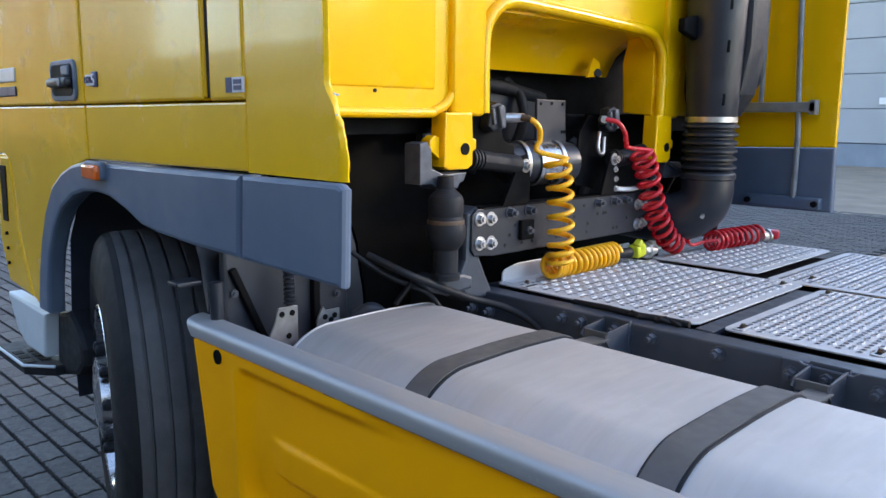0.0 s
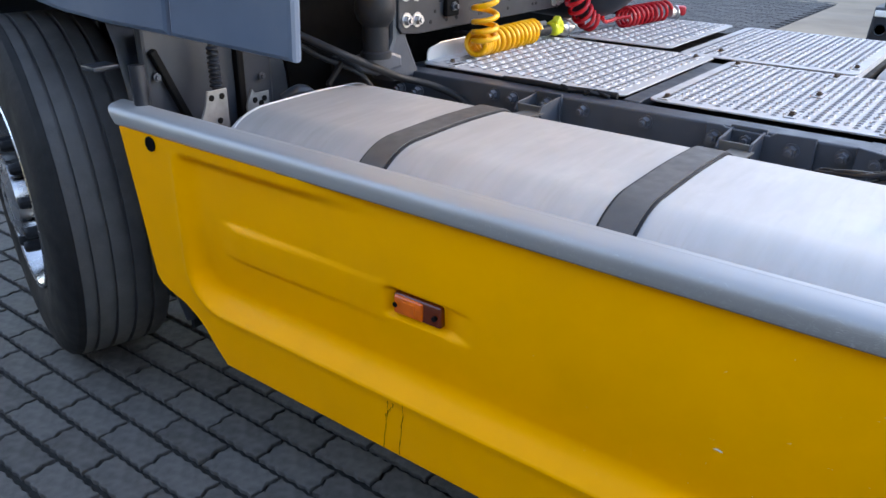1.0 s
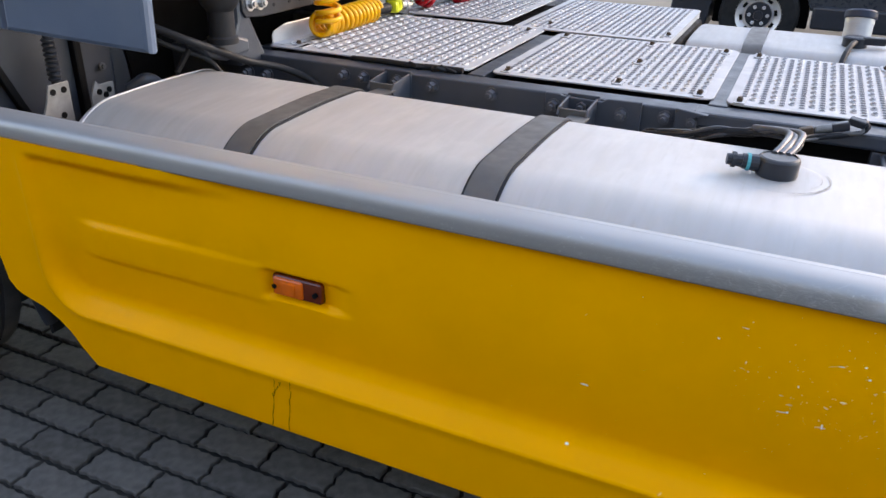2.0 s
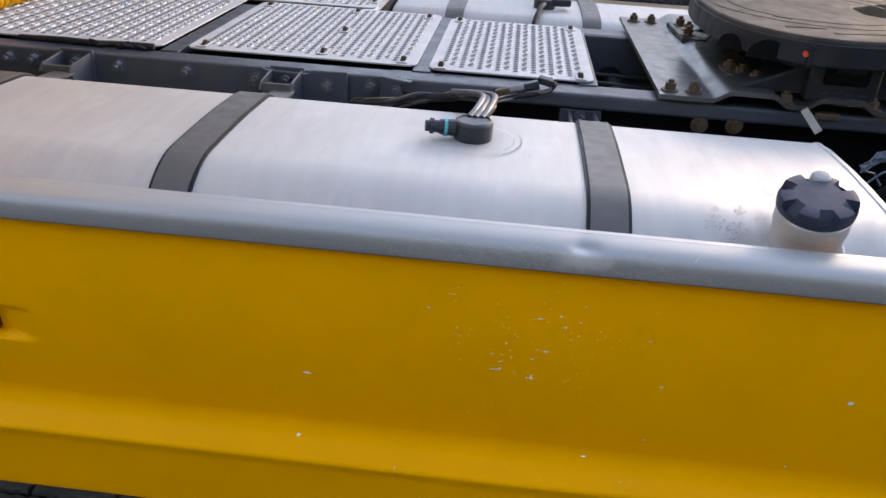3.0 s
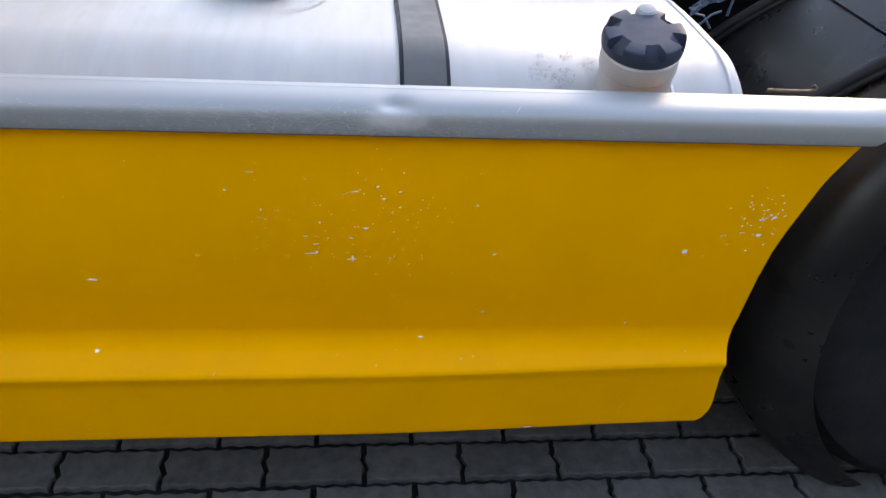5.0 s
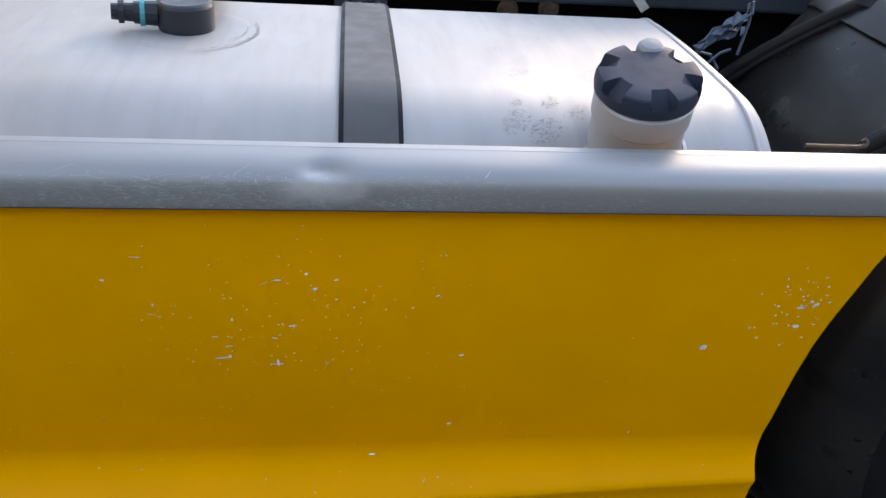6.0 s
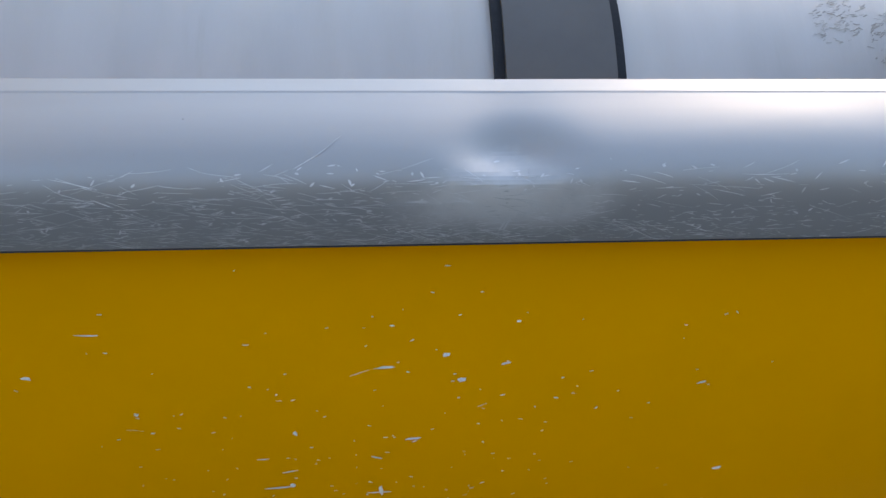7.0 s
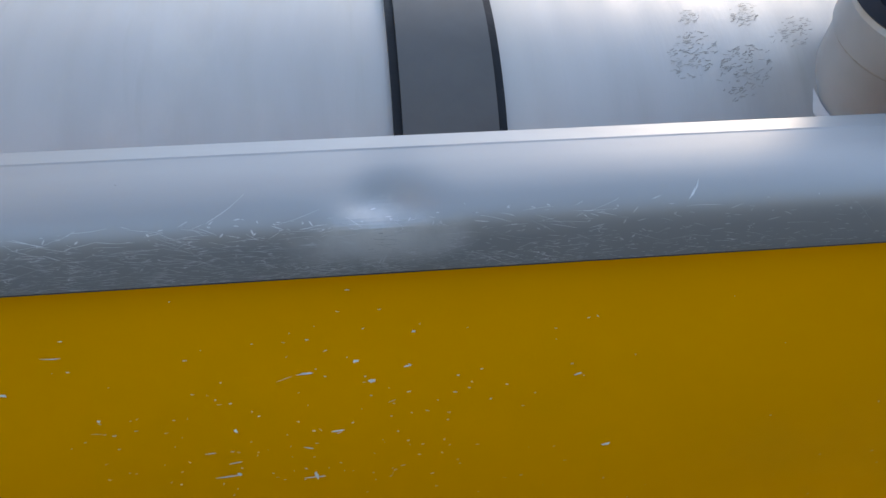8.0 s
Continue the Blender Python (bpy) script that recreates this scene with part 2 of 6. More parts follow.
def lathe(bm, prof, centre, axis, seg=32, cap=True):
    """Turn (radius, height) pairs about an axis."""
    q = Vector(axis).to_track_quat("Z", "Y").to_matrix()
    c = Vector(centre)
    rings = []
    for r, h in prof:
        rings.append([bm.verts.new(c + q @ Vector((r * math.cos(2 * math.pi * i / seg), r * math.sin(2 * math.pi * i / seg), h))) for i in range(seg)])
    for a, b in zip(rings, rings[1:]):
        for i in range(seg):
            bm.faces.new((a[i], a[(i + 1) % seg], b[(i + 1) % seg], b[i]))
    if cap:
        bm.faces.new(rings[0][::-1])
        bm.faces.new(rings[-1])
    return bm


def tube(bm, pts, r, seg=8, taper=None):
    """A round tube along points."""
    pts = [Vector(p) for p in pts]
    rings, up = [], Vector((0.13, 0.21, 0.97))
    for i, p in enumerate(pts):
        d = (pts[min(i + 1, len(pts) - 1)] - pts[max(i - 1, 0)]).normalized()
        a = up - up.dot(d) * d
        if a.length < 1e-3:
            a = d.orthogonal()
        a.normalize()
        up = a
        b = d.cross(a)
        rr = r if taper is None else r * taper(i / (len(pts) - 1))
        rings.append([bm.verts.new(p + rr * (math.cos(2 * math.pi * k / seg) * a + math.sin(2 * math.pi * k / seg) * b)) for k in range(seg)])
    for a, b in zip(rings, rings[1:]):
        for k in range(seg):
            bm.faces.new((a[k], a[(k + 1) % seg], b[(k + 1) % seg], b[k])).smooth = True
    bm.faces.new(rings[0][::-1])
    bm.faces.new(rings[-1])
    return bm


def spline(ctrl, n=12):
    """Catmull-Rom through the control points."""
    c = [Vector(p) for p in ctrl]
    c = [2 * c[0] - c[1]] + c + [2 * c[-1] - c[-2]]
    out = []
    for i in range(1, len(c) - 2):
        for k in range(n):
            t = k / n
            p0, p1, p2, p3 = c[i - 1:i + 3]
            out.append(0.5 * (2 * p1 + (p2 - p0) * t + (2 * p0 - 5 * p1 + 4 * p2 - p3) * t * t + (3 * p1 - p0 - 3 * p2 + p3) * t ** 3))
    return out + [c[-2]]


def extrude_x(bm, prof, x0, x1, close=True):
    """A (y, z) outline drawn out along x."""
    a = [bm.verts.new((x0, y, z)) for y, z in prof]
    b = [bm.verts.new((x1, y, z)) for y, z in prof]
    n = len(prof)
    for i in range(n if close else n - 1):
        bm.faces.new((a[i], a[(i + 1) % n], b[(i + 1) % n], b[i]))
    if close:
        bm.faces.new(a[::-1])
        bm.faces.new(b)
    bmesh.ops.recalc_face_normals(bm, faces=bm.faces)
    return bm


def slab(bm, outline, axis, a0, a1, bev=0.0):
    """A flat outline of 2D points given thickness along an axis: 'x' takes (y, z), 'y' (x, z), 'z' (x, y)."""
    put = {"x": lambda p, a: (a, p[0], p[1]), "y": lambda p, a: (p[0], a, p[1]), "z": lambda p, a: (p[0], p[1], a)}[axis]
    v0 = [bm.verts.new(put(p, a0)) for p in outline]
    v1 = [bm.verts.new(put(p, a1)) for p in outline]
    n = len(outline)
    fs = [bm.faces.new(v0), bm.faces.new(v1[::-1])]
    fs += [bm.faces.new((v0[i], v1[i], v1[(i + 1) % n], v0[(i + 1) % n])) for i in range(n)]
    bmesh.ops.recalc_face_normals(bm, faces=fs)
    if bev:
        bmesh.ops.bevel(bm, geom=list({e for f in fs[:2] for e in f.edges}), offset=bev, segments=2, profile=0.5, affect="EDGES")
    return bm


def round_rect(x0, x1, y0, y1, r, n=5):
    pts = []
    for cx, cy, a0 in ((x1 - r, y1 - r, 0), (x0 + r, y1 - r, 90), (x0 + r, y0 + r, 180), (x1 - r, y0 + r, 270)):
        for k in range(n + 1):
            a = radians(a0 + 90 * k / n)
            pts.append((cx + r * math.cos(a), cy + r * math.sin(a)))
    return pts


def S(a):
    a = min(max(a, 0.0), 1.0)
    return a * a * (3 - 2 * a)


def lerp_at(z, table):
    for (z0, x0), (z1, x1) in zip(table, table[1:]):
        if z0 <= z <= z1:
            return x0 + (x1 - x0) * (z - z0) / (z1 - z0)
    return table[0][1] if z < table[0][0] else table[-1][1]


def bolt_bm(r=0.013, h=0.012, washer=0.02, stud=0.0):
    """A hexagon head on a washer, standing on z = 0."""
    bm = B()
    cyl(bm, (0, 0, 0), (0, 0, 0.003), washer, seg=16)
    cyl(bm, (0, 0, 0.003), (0, 0, 0.003 + h), r, r * 0.97, seg=6)
    if stud:
        cyl(bm, (0, 0, 0.003 + h), (0, 0, 0.003 + h + stud), r * 0.55, r * 0.5, seg=10)
    return bm


def bolt_mesh(name, material, **kw):
    bm = bolt_bm(**kw)
    me = bpy.data.meshes.new(name)
    bm.to_mesh(me)
    bm.free()
    me.materials.append(material)
    return me


def bolts(name, mesh, places, parent, rot=(0, 0, 0)):
    for p in places:
        o = new(name, mesh)
        o.parent = parent
        o.location = Vector(p) - base_of(parent)
        o.rotation_euler = (rot[0], rot[1], rot[2])

# ---- ground and surroundings ----
bm = B()
bmesh.ops.create_grid(bm, x_segments=2, y_segments=2, size=400, matrix=Matrix.Translation((0, 0, G - 0.016)))
ground = part("ground", bm, M_SOIL, None, smooth=0)
tagged(ground, "dark sandy bed under a block-paved lorry yard", "ground", kind="structure")
pavement = thing("pavement", "grey toothed concrete block paving with dark sand joints", "pavement", (0, 0, G), kind="structure")
bm = box(B(), -60, 90, 12.6, 60, G - 0.3, G - 0.001)
apron = part("pavement_apron", bm, mat("sandy_concrete", (0.27, 0.215, 0.155), 0.85, var=0.2, scale=1.2, dirt=(0.2, 0.175, 0.15), dirt_amt=0.5, dscale=0.5, bump=0.3, bscale=30), None, smooth=0)
tagged(apron, "sandy concrete apron beyond the block paving", "pavement", kind="structure")
bm = box(B(), 2.6, 60, 5.2, 7.4, G - 0.3, G - 0.0015)
merge(bm, box(B(), -2.78, 60, 7.401, 12.599, G - 0.3, G - 0.0015))
side = part("pavement_side", bm, apron.data.materials[0], None, smooth=0)
tagged(side, "sandy concrete yard beside the parked lorries", "pavement", kind="structure")

# pale industrial hall behind the yard
hall = thing("industrial_hall", "pale grey panel-clad industrial hall with a dark plinth", "building", (-4, 27.5, G), kind="structure")
part("plinth", box(B(), -30, 40, 27.42, 29, G, G + 0.75), M_CLADB, hall, "dark blue-grey plinth", smooth=0)
px = -30.0
PANEL = None
for i in range(28):
    for k in range(6):
        x0, z0 = -30 + i * 2.5, G + 0.77 + k * 1.15
        if PANEL is None:
            PANEL = part("panel", box(B(), x0 + 0.01, x0 + 2.49, 27.45, 27.6, z0 + 0.01, z0 + 1.14, 0.012), M_CLAD, hall)
            FIRST = Vector((x0, 0, z0))
        else:
            o = new("panel", PANEL.data)
            o.parent = hall
            o.location = Vector((x0, 0, z0)) - FIRST
part("wall", box(B(), -30, 40, 27.6, 29, G + 0.7, G + 8), M_CLADB, hall, smooth=0)
bm = box(B(), -8.62, -8.38, 27.40, 27.46, G + 2.05, G + 2.28, 0.02)
part("wall_box", bm, M_ALU, hall, "small metal box on the cladding")
# wall added behind the camera, seen only in reflections, to block low sky
bm = box(B(), -46, -14, -19, -16, G, G + 4.3)
merge(bm, box(B(), -14, 45, -16, -10.5, G, G + 7.6))
bh = part("wall_south", bm, M_BRICKW, None, smooth=0)
tagged(bh, "plain brown wall added out of view to darken reflections", "building", kind="structure")
# orange hall to the west, seen only in the cab's reflections
bm = box(B(), -120, -46.2, -20, -15, G, G + 11.5)
merge(bm, slab(B(), [(-22, G + 11.4), (-17.5, G + 14.5), (-13, G + 11.4)], "x", -120, -46.2))
bw = part("wall_west", bm, mat("orange_brick", (0.36, 0.17, 0.07), 0.85, var=0.15, scale=0.7), None, smooth=0)
tagged(bw, "orange brick hall at the end of the yard", "building", kind="structure")

# parked lorry in the next row
lorry = thing("parked_lorry", "dark lorry with white steel wheels parked on the yard", "truck", (1.5, 10.2, G))
ARCH = [(-0.69 + 0.56 * math.cos(radians(a)), G + 0.46 + 0.56 * math.sin(radians(a))) for a in range(10, 171, 10)]
bm = slab(B(), [(0.9, G + 0.557), (0.9, G + 2.9), (-1.5, G + 2.9), (-1.62, G + 1.4), (-1.62, G + 0.557)] + ARCH[::-1], "y", 9.05, 11.4, 0.03)
part("cab", bm, M_VAN, lorry, "dark blue-black cab")
part("wheel_arch", box(B(), -1.25, -0.13, 9.35, 11.1, G + 0.3, G + 1.1, 0.02), M_DARK, lorry)
LOW = [p for p in ARCH if p[0] < -0.9 and p[1] < G + 0.86][::-1]
bm = slab(B(), [(-1.30, G + 0.24), (-1.66, G + 0.28), (-1.73, G + 0.45), (-1.70, G + 0.86), (LOW[-1][0] - 0.02, G + 0.86)] + [(x - 0.01, z) for x, z in LOW[::-1]] + [(-1.26, G + 0.45)], "y", 9.0, 11.45, 0.03)
part("bumper", bm, M_BLACKP, lorry, "black plastic bumper")
fl = part("headlamp", lathe(B(), [(0.005, 0.012), (0.03, 0.012), (0.05, 0.03), (0.055, 0.0), (0.062, -0.004), (0.066, 0.01)], (-1.60, 8.99, G + 0.62), (0, 1, 0), 24), M_GLASS, lorry, "round fog lamp in the bumper")
part("corner_lamp", box(B(), -1.69, -1.52, 8.985, 9.05, G + 0.76, G + 0.83, 0.015), M_WHITE, lorry, "pale corner lamp")
part("step", box(B(), -0.10, 0.86, 9.0, 9.35, G + 0.36, G + 0.62, 0.03), M_BLACKP, lorry, "black lower step panel")
part("edge_trim", box(B(), 0.865, 0.90, 8.99, 9.05, G + 0.33, G + 1.6, 0.006), M_WHITE, lorry, "white upright trim strip")
part("side_window", box(B(), -1.3, -0.2, 9.04, 9.06, G + 1.7, G + 2.5, 0.005), M_GLASS, lorry)
part("chassis", box(B(), 0.95, 7.5, 9.5, 11.0, G + 0.62, G + 0.95, 0.01), M_DARK, lorry)
part("sideguard", box(B(), 1.0, 4.6, 9.05, 9.25, G + 0.33, G + 0.5, 0.03), M_VAN, lorry)
part("body", box(B(), 0.95, 7.6, 9.0, 11.45, G + 1.05, G + 3.4, 0.02), mat("grey_box_body", (0.2, 0.24, 0.3), 0.5, var=0.06), lorry, "grey box body")
for wx in (-0.69, 5.6):
    w = part("wheel", lathe(B(), [(0.26, 0.0), (0.30, -0.012), (0.42, -0.016), (0.455, 0.02), (0.46, 0.06), (0.46, 0.24), (0.43, 0.28), (0.26, 0.29)], (wx, 9.03, G + 0.46), (0, 1, 0), 40, False), M_TYRE, lorry)
    part("rim", lathe(B(), [(0.14, 0.078), (0.16, 0.078), (0.19, 0.07), (0.22, 0.045), (0.262, 0.01), (0.27, -0.004), (0.275, 0.02), (0.25, 0.1)], (wx, 9.03, G + 0.46), (0, 1, 0), 40, False), M_ALU, w, "bare silver-grey steel rim")
    part("hub", cyl(B(), (wx, 9.075, G + 0.46), (wx, 9.14, G + 0.46), 0.15, 0.16, 24), M_BLACKP, w)
    part("hub_cap", cyl(B(), (wx, 9.035, G + 0.46), (wx, 9.08, G + 0.46), 0.05, 0.06, 16), M_BLACKP, w)
    for k in range(6):
        a = k * math.pi / 3
        part("wheel_nut", cyl(B(), (wx + 0.105 * math.cos(a), 9.045, G + 0.46 + 0.105 * math.sin(a)), (wx + 0.105 * math.cos(a), 9.08, G + 0.46 + 0.105 * math.sin(a)), 0.018, 0.024, 8), M_ALU, w)
    for k in range(8):
        a = k * math.pi / 4 + 0.2
        pts = [(wx + 0.2 * math.cos(a + d), 9.088, G + 0.46 + 0.2 * math.sin(a + d)) for d in (-0.16, 0.0, 0.16)]
        part("hand_hole", tube(B(), pts, 0.02, 8), M_DARK, w)
for k in range(3):
    pts = [(2.3 + 0.28 * math.cos(a) + 0.03 * k, 8.95 - 0.02 * k, G + 0.55 + 0.13 * math.sin(a)) for a in [i * 2 * math.pi / 20 for i in range(21)]]
    part("coiled_lead", tube(B(), pts, 0.014, 6), M_BLUEF, lorry, "coiled blue-grey lead")
lorry.location, lorry.scale = (1.0775, 7.4775, G), (0.75, 0.75, 0.75)

# ---- the tractor unit ----
truck = thing("tractor_truck", "yellow two-axle tractor unit parked on block paving", "truck", (-0.5, 1.245, G))
BOLT = bolt_mesh("frame_bolt", M_BOLT, r=0.0145, h=0.020, washer=0.0185, stud=0.012)
BOLTZ = bolt_mesh("zinc_bolt", M_STEEL, r=0.015, h=0.014, washer=0.022, stud=0.006)
BOLTR = bolt_mesh("rust_bolt", M_RUST, r=0.0145, h=0.017, washer=0.022, stud=0.008)
SMALL = bolt_mesh("small_bolt", M_STEEL, r=0.007, h=0.006, washer=0.011)
OUT = (radians(90), 0, 0)      # heads facing the near side
BACK = (0, radians(90), 0)     # heads facing the rear

# side skirt: a pressed panel with a recess, a sill and a lamp pocket
FRONT = [(0.3, -1.639), (0.322, -1.645), (0.36, -1.674), (0.408, -1.703), (0.44, -1.734), (0.467, -1.779), (0.482, -1.834), (0.495, -1.864), (0.52, -1.883), (0.7, -1.914), (0.912, -1.953)]
REAR = [(0.300, 0.598), (0.304, 0.622), (0.312, 0.640), (0.326, 0.653), (0.345, 0.660), (0.365, 0.661), (0.40, 0.657), (0.44, 0.652), (0.475, 0.650), (0.50, 0.653), (0.53, 0.657), (0.57, 0.659), (0.62, 0.6595), (0.66, 0.661), (0.71, 0.6665), (0.75, 0.676), (0.786, 0.688), (0.83, 0.704), (0.85, 0.7135), (0.887, 0.737), (0.914, 0.757)]


def skirt_y(x, z):
    px, pz, r = x + 1.733, z - 0.480, 0.11
    if px < r and pz < r:
        d = r - math.hypot(r - px, r - pz)
    else:
        d = min(px, pz)
    u = min(max(d / 0.068, 0.0), 1.0)
    rec = (1 - (1 - u) ** 2) - 0.10 * math.exp(-(d / 0.016) ** 2)
    rec *= 1 - (1 - S((0.893 - z) / 0.03)) * S((-1.08 - x) / 0.35)
    fade = 0.016 * S(x / 0.7)      # the sill dies away towards the wheel
    y = -0.030 + fade + (0.050 - fade) * rec - (0.030 - 0.5 * fade) * math.sin(0.74 * math.pi * min(max((z - 0.49) / 0.42, 0), 1)) * max(rec, 0)
    # lamp rib: stands out at its front end, sinks into a pocket at the lamp
    up, lo = S((0.745 - z) / 0.016), S((z - 0.635) / 0.02)
    if x < -1.077:
        a = -0.0105 * S((x + 1.63) / 0.1) * (1 - 0.75 * S((x + 1.55) / 0.46))
    else:
        a = 0.0
    y += a * up * lo
    if -1.098 < x < -0.85:
        k = S((x + 1.098) / 0.03) * (1 - S((x + 0.947) / 0.09))
        half = 0.03
        y += 0.020 * k * S((half + 0.008 - abs(z - 0.695)) / 0.012)
    y += 0.05 * (0.480 - z + math.hypot(0.480 - z, 0.026))
    # bottom edge turned in
    y += 0.02 * (1 - S((z - 0.300) / 0.022)) ** 2
    return y


def skirt_panel():
    bm = B()
    zs = [0.300 + 0.6137 * (k / 120) for k in range(121)]
    nx = 300
    rows = []
    for layer in (0.0, 0.006):
        for z in zs:
            x0, x1 = lerp_at(z, FRONT), lerp_at(z, REAR)
            rows.append([bm.verts.new((x0 + (x1 - x0) * i / nx, skirt_y(x0 + (x1 - x0) * i / nx, z) + layer, z)) for i in range(nx + 1)])
    n = len(zs)
    for k in range(n - 1):
        for i in range(nx):
            bm.faces.new((rows[k][i], rows[k][i + 1], rows[k + 1][i + 1], rows[k + 1][i]))
            bm.faces.new((rows[n + k][i], rows[n + k + 1][i], rows[n + k + 1][i + 1], rows[n + k][i + 1]))
        for i in (0, nx):
            bm.faces.new((rows[k][i], rows[k + 1][i], rows[n + k + 1][i], rows[n + k][i]))
    for i in range(nx):
        bm.faces.new((rows[0][i], rows[n][i], rows[n][i + 1], rows[0][i + 1]))
    bmesh.ops.recalc_face_normals(bm, faces=bm.faces)
    return bm


skirt = part("side_skirt", skirt_panel(), M_SKIRT, truck, "yellow plastic side skirt with chipped paint", smooth=60)

RAIL = [(-0.006, 0.9132), (-0.0222, 0.9132), (-0.0236, 0.9142), (-0.0242, 0.919), (-0.0242, 0.928), (-0.0237, 0.9365), (-0.0218, 0.9440), (-0.0178, 0.9498), (-0.0120, 0.9540), (-0.0045, 0.9570), (0.0040, 0.9591), (0.0128, 0.9605), (0.0232, 0.9616), (0.0245, 0.9620), (0.0360, 0.9616), (0.037, 0.9606), (0.037, 0.956), (0.028, 0.953), (0.010, 0.950), (0.0, 0.944), (-0.006, 0.93)]


def fine_rail(n=4):
    """The rail's section with its outer curve rounded off finely."""
    pts = RAIL[:3]
    for k in range(3, 11):
        p0, p1, p2, p3 = (Vector(RAIL[k + j]) for j in (-1, 0, 1, 2))
        for i in range(n):
            t = i / n
            q = 0.5 * (2 * p1 + (p2 - p0) * t + (2 * p0 - 5 * p1 + 4 * p2 - p3) * t * t + (3 * p1 - p0 - 3 * p2 + p3) * t ** 3)
            pts.append((q.x, q.y))
    return pts + RAIL[11:]


RAILF = fine_rail()


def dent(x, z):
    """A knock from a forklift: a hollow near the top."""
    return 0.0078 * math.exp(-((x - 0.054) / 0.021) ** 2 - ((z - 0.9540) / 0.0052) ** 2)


def rail_bm():
    bm = B()
    n = 900
    x_front, x_back = (lambda z: -1.972 - 0.9 * max(z - 0.905, 0)), (lambda z: 0.740 + 1.33 * max(z - 0.908, 0))
    rings = []
    for i in range(n + 1):
        ring = []
        for y, z in RAILF:
            x = x_front(z) + (x_back(z) - x_front(z)) * i / n
            d = dent(x, z)
            ring.append(bm.verts.new((x, y + d, z - d * 0.7)))
        rings.append(ring)
    m = len(RAILF)
    for a, b in zip(rings, rings[1:]):
        for k in range(m):
            bm.faces.new((a[k], a[(k + 1) % m], b[(k + 1) % m], b[k]))
    bm.faces.new(rings[0][::-1])
    bm.faces.new(rings[-1])
    bmesh.ops.recalc_face_normals(bm, faces=bm.faces)
    return bm


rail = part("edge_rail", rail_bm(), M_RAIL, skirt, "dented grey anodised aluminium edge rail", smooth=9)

# dark strip drawn under the rail for the shadowed gap there
part("rail_seal", box(B(), -1.975, 0.742, -0.0222, -0.004, 0.9120, 0.9130), M_FRAME, skirt, "thin dark strip standing for the gap shade under the rail")

# marker lamp in its pocket
bm = box(B(), -1.070, -0.946, -0.001, 0.022, 0.669, 0.719, 0.008, 3)
lamp = part("marker_lamp", bm, M_AMBERD, skirt, "amber side marker lamp")
bm = box(B(), -1.065, -0.990, -0.006, 0.008, 0.673, 0.715, 0.006, 3)
merge(bm, box(B(), -1.041, -1.007, -0.0085, -0.002, 0.680, 0.708, 0.003, 2))
part("lens", bm, M_AMBER, skirt, "bright amber reflector lens")
for x in (-1.059, -0.959):
    part("screw", cyl(B(), (x, -0.0085, 0.694), (x, 0.0, 0.694), 0.0055, seg=12), M_DARK, skirt)
bm = B()
lathe(bm, [(0.013, -0.001), (0.019, 0.0), (0.019, 0.003), (0.013, 0.003)], (-1.822, -0.031, 0.893), (0, -1, 0), 24, False)
cyl(bm, (-1.822, -0.0315, 0.893), (-1.822, -0.027, 0.893), 0.016, seg=24)
part("fixing_hole", bm, M_DARK, skirt)

# fuel tank
TY0, TY1, TZ0, TZ1, TX0, TX1 = 0.05, 0.665, 0.33, 0.966, -1.71, 0.607


def tank_prof(off=0.0):
    pts = []
    def arc(cy, cz, r, a0, a1, n):
        for i in range(n + 1):
            a = radians(a0 + (a1 - a0) * i / n)
            pts.append((cy + (r + off) * math.cos(a), cz + (r + off) * math.sin(a)))
    arc(TY0 + 0.18, TZ1 - 0.18 - 0.004, 0.18, 180, 94, 24)
    pts.extend([(0.29, TZ1 + off - 0.0024), (0.36, TZ1 + off - 0.0008), (0.43, TZ1 + off - 0.0008), (0.50, TZ1 + off - 0.0028)])
    arc(TY1 - 0.11, TZ1 - 0.11 - 0.005, 0.11, 84, 0, 10)
    arc(TY1 - 0.06, TZ0 + 0.06, 0.06, 0, -90, 6)
    arc(TY0 + 0.12, TZ0 + 0.12, 0.12, -90, -180, 8)
    return pts


def tank_bm():
    bm = B()
    cy, cz = (TY0 + TY1) / 2, (TZ0 + TZ1) / 2
    stations = [(TX0 - 0.012, 0.90), (TX0 - 0.006, 0.955), (TX0 - 0.001, 0.975), (TX0 + 0.004, 0.985), (TX0 + 0.012, 0.990), (TX0 + 0.018, 0.9935), (TX0 + 0.024, 1.0), (TX1 - 0.024, 1.0), (TX1 - 0.018, 0.9935), (TX1 - 0.012, 0.990), (TX1 - 0.004, 0.985), (TX1 + 0.001, 0.975), (TX1 + 0.006, 0.955), (TX1 + 0.012, 0.90)]
    prof = tank_prof()
    rings = [[bm.verts.new((x, cy + (y - cy) * s, cz + (z - cz) * s)) for y, z in prof] for x, s in stations]
    n = len(prof)
    for a, b in zip(rings, rings[1:]):
        for k in range(n):
            bm.faces.new((a[k], a[(k + 1) % n], b[(k + 1) % n], b[k]))
    bm.faces.new(rings[0][::-1])
    bm.faces.new(rings[-1])
    bmesh.ops.recalc_face_normals(bm, faces=bm.faces)
    return bm


tank = part("fuel_tank", tank_bm(), M_TANK, truck, "brushed aluminium fuel tank with dust and scuffs", smooth=40)
for x in (TX0 + 0.021, TX1 - 0.021):
    bm = tube(B(), [(x, y, z) for y, z in tank_prof(-0.0005)], 0.0035, 6)
    part("weld_bead", bm, M_BEAD, tank)


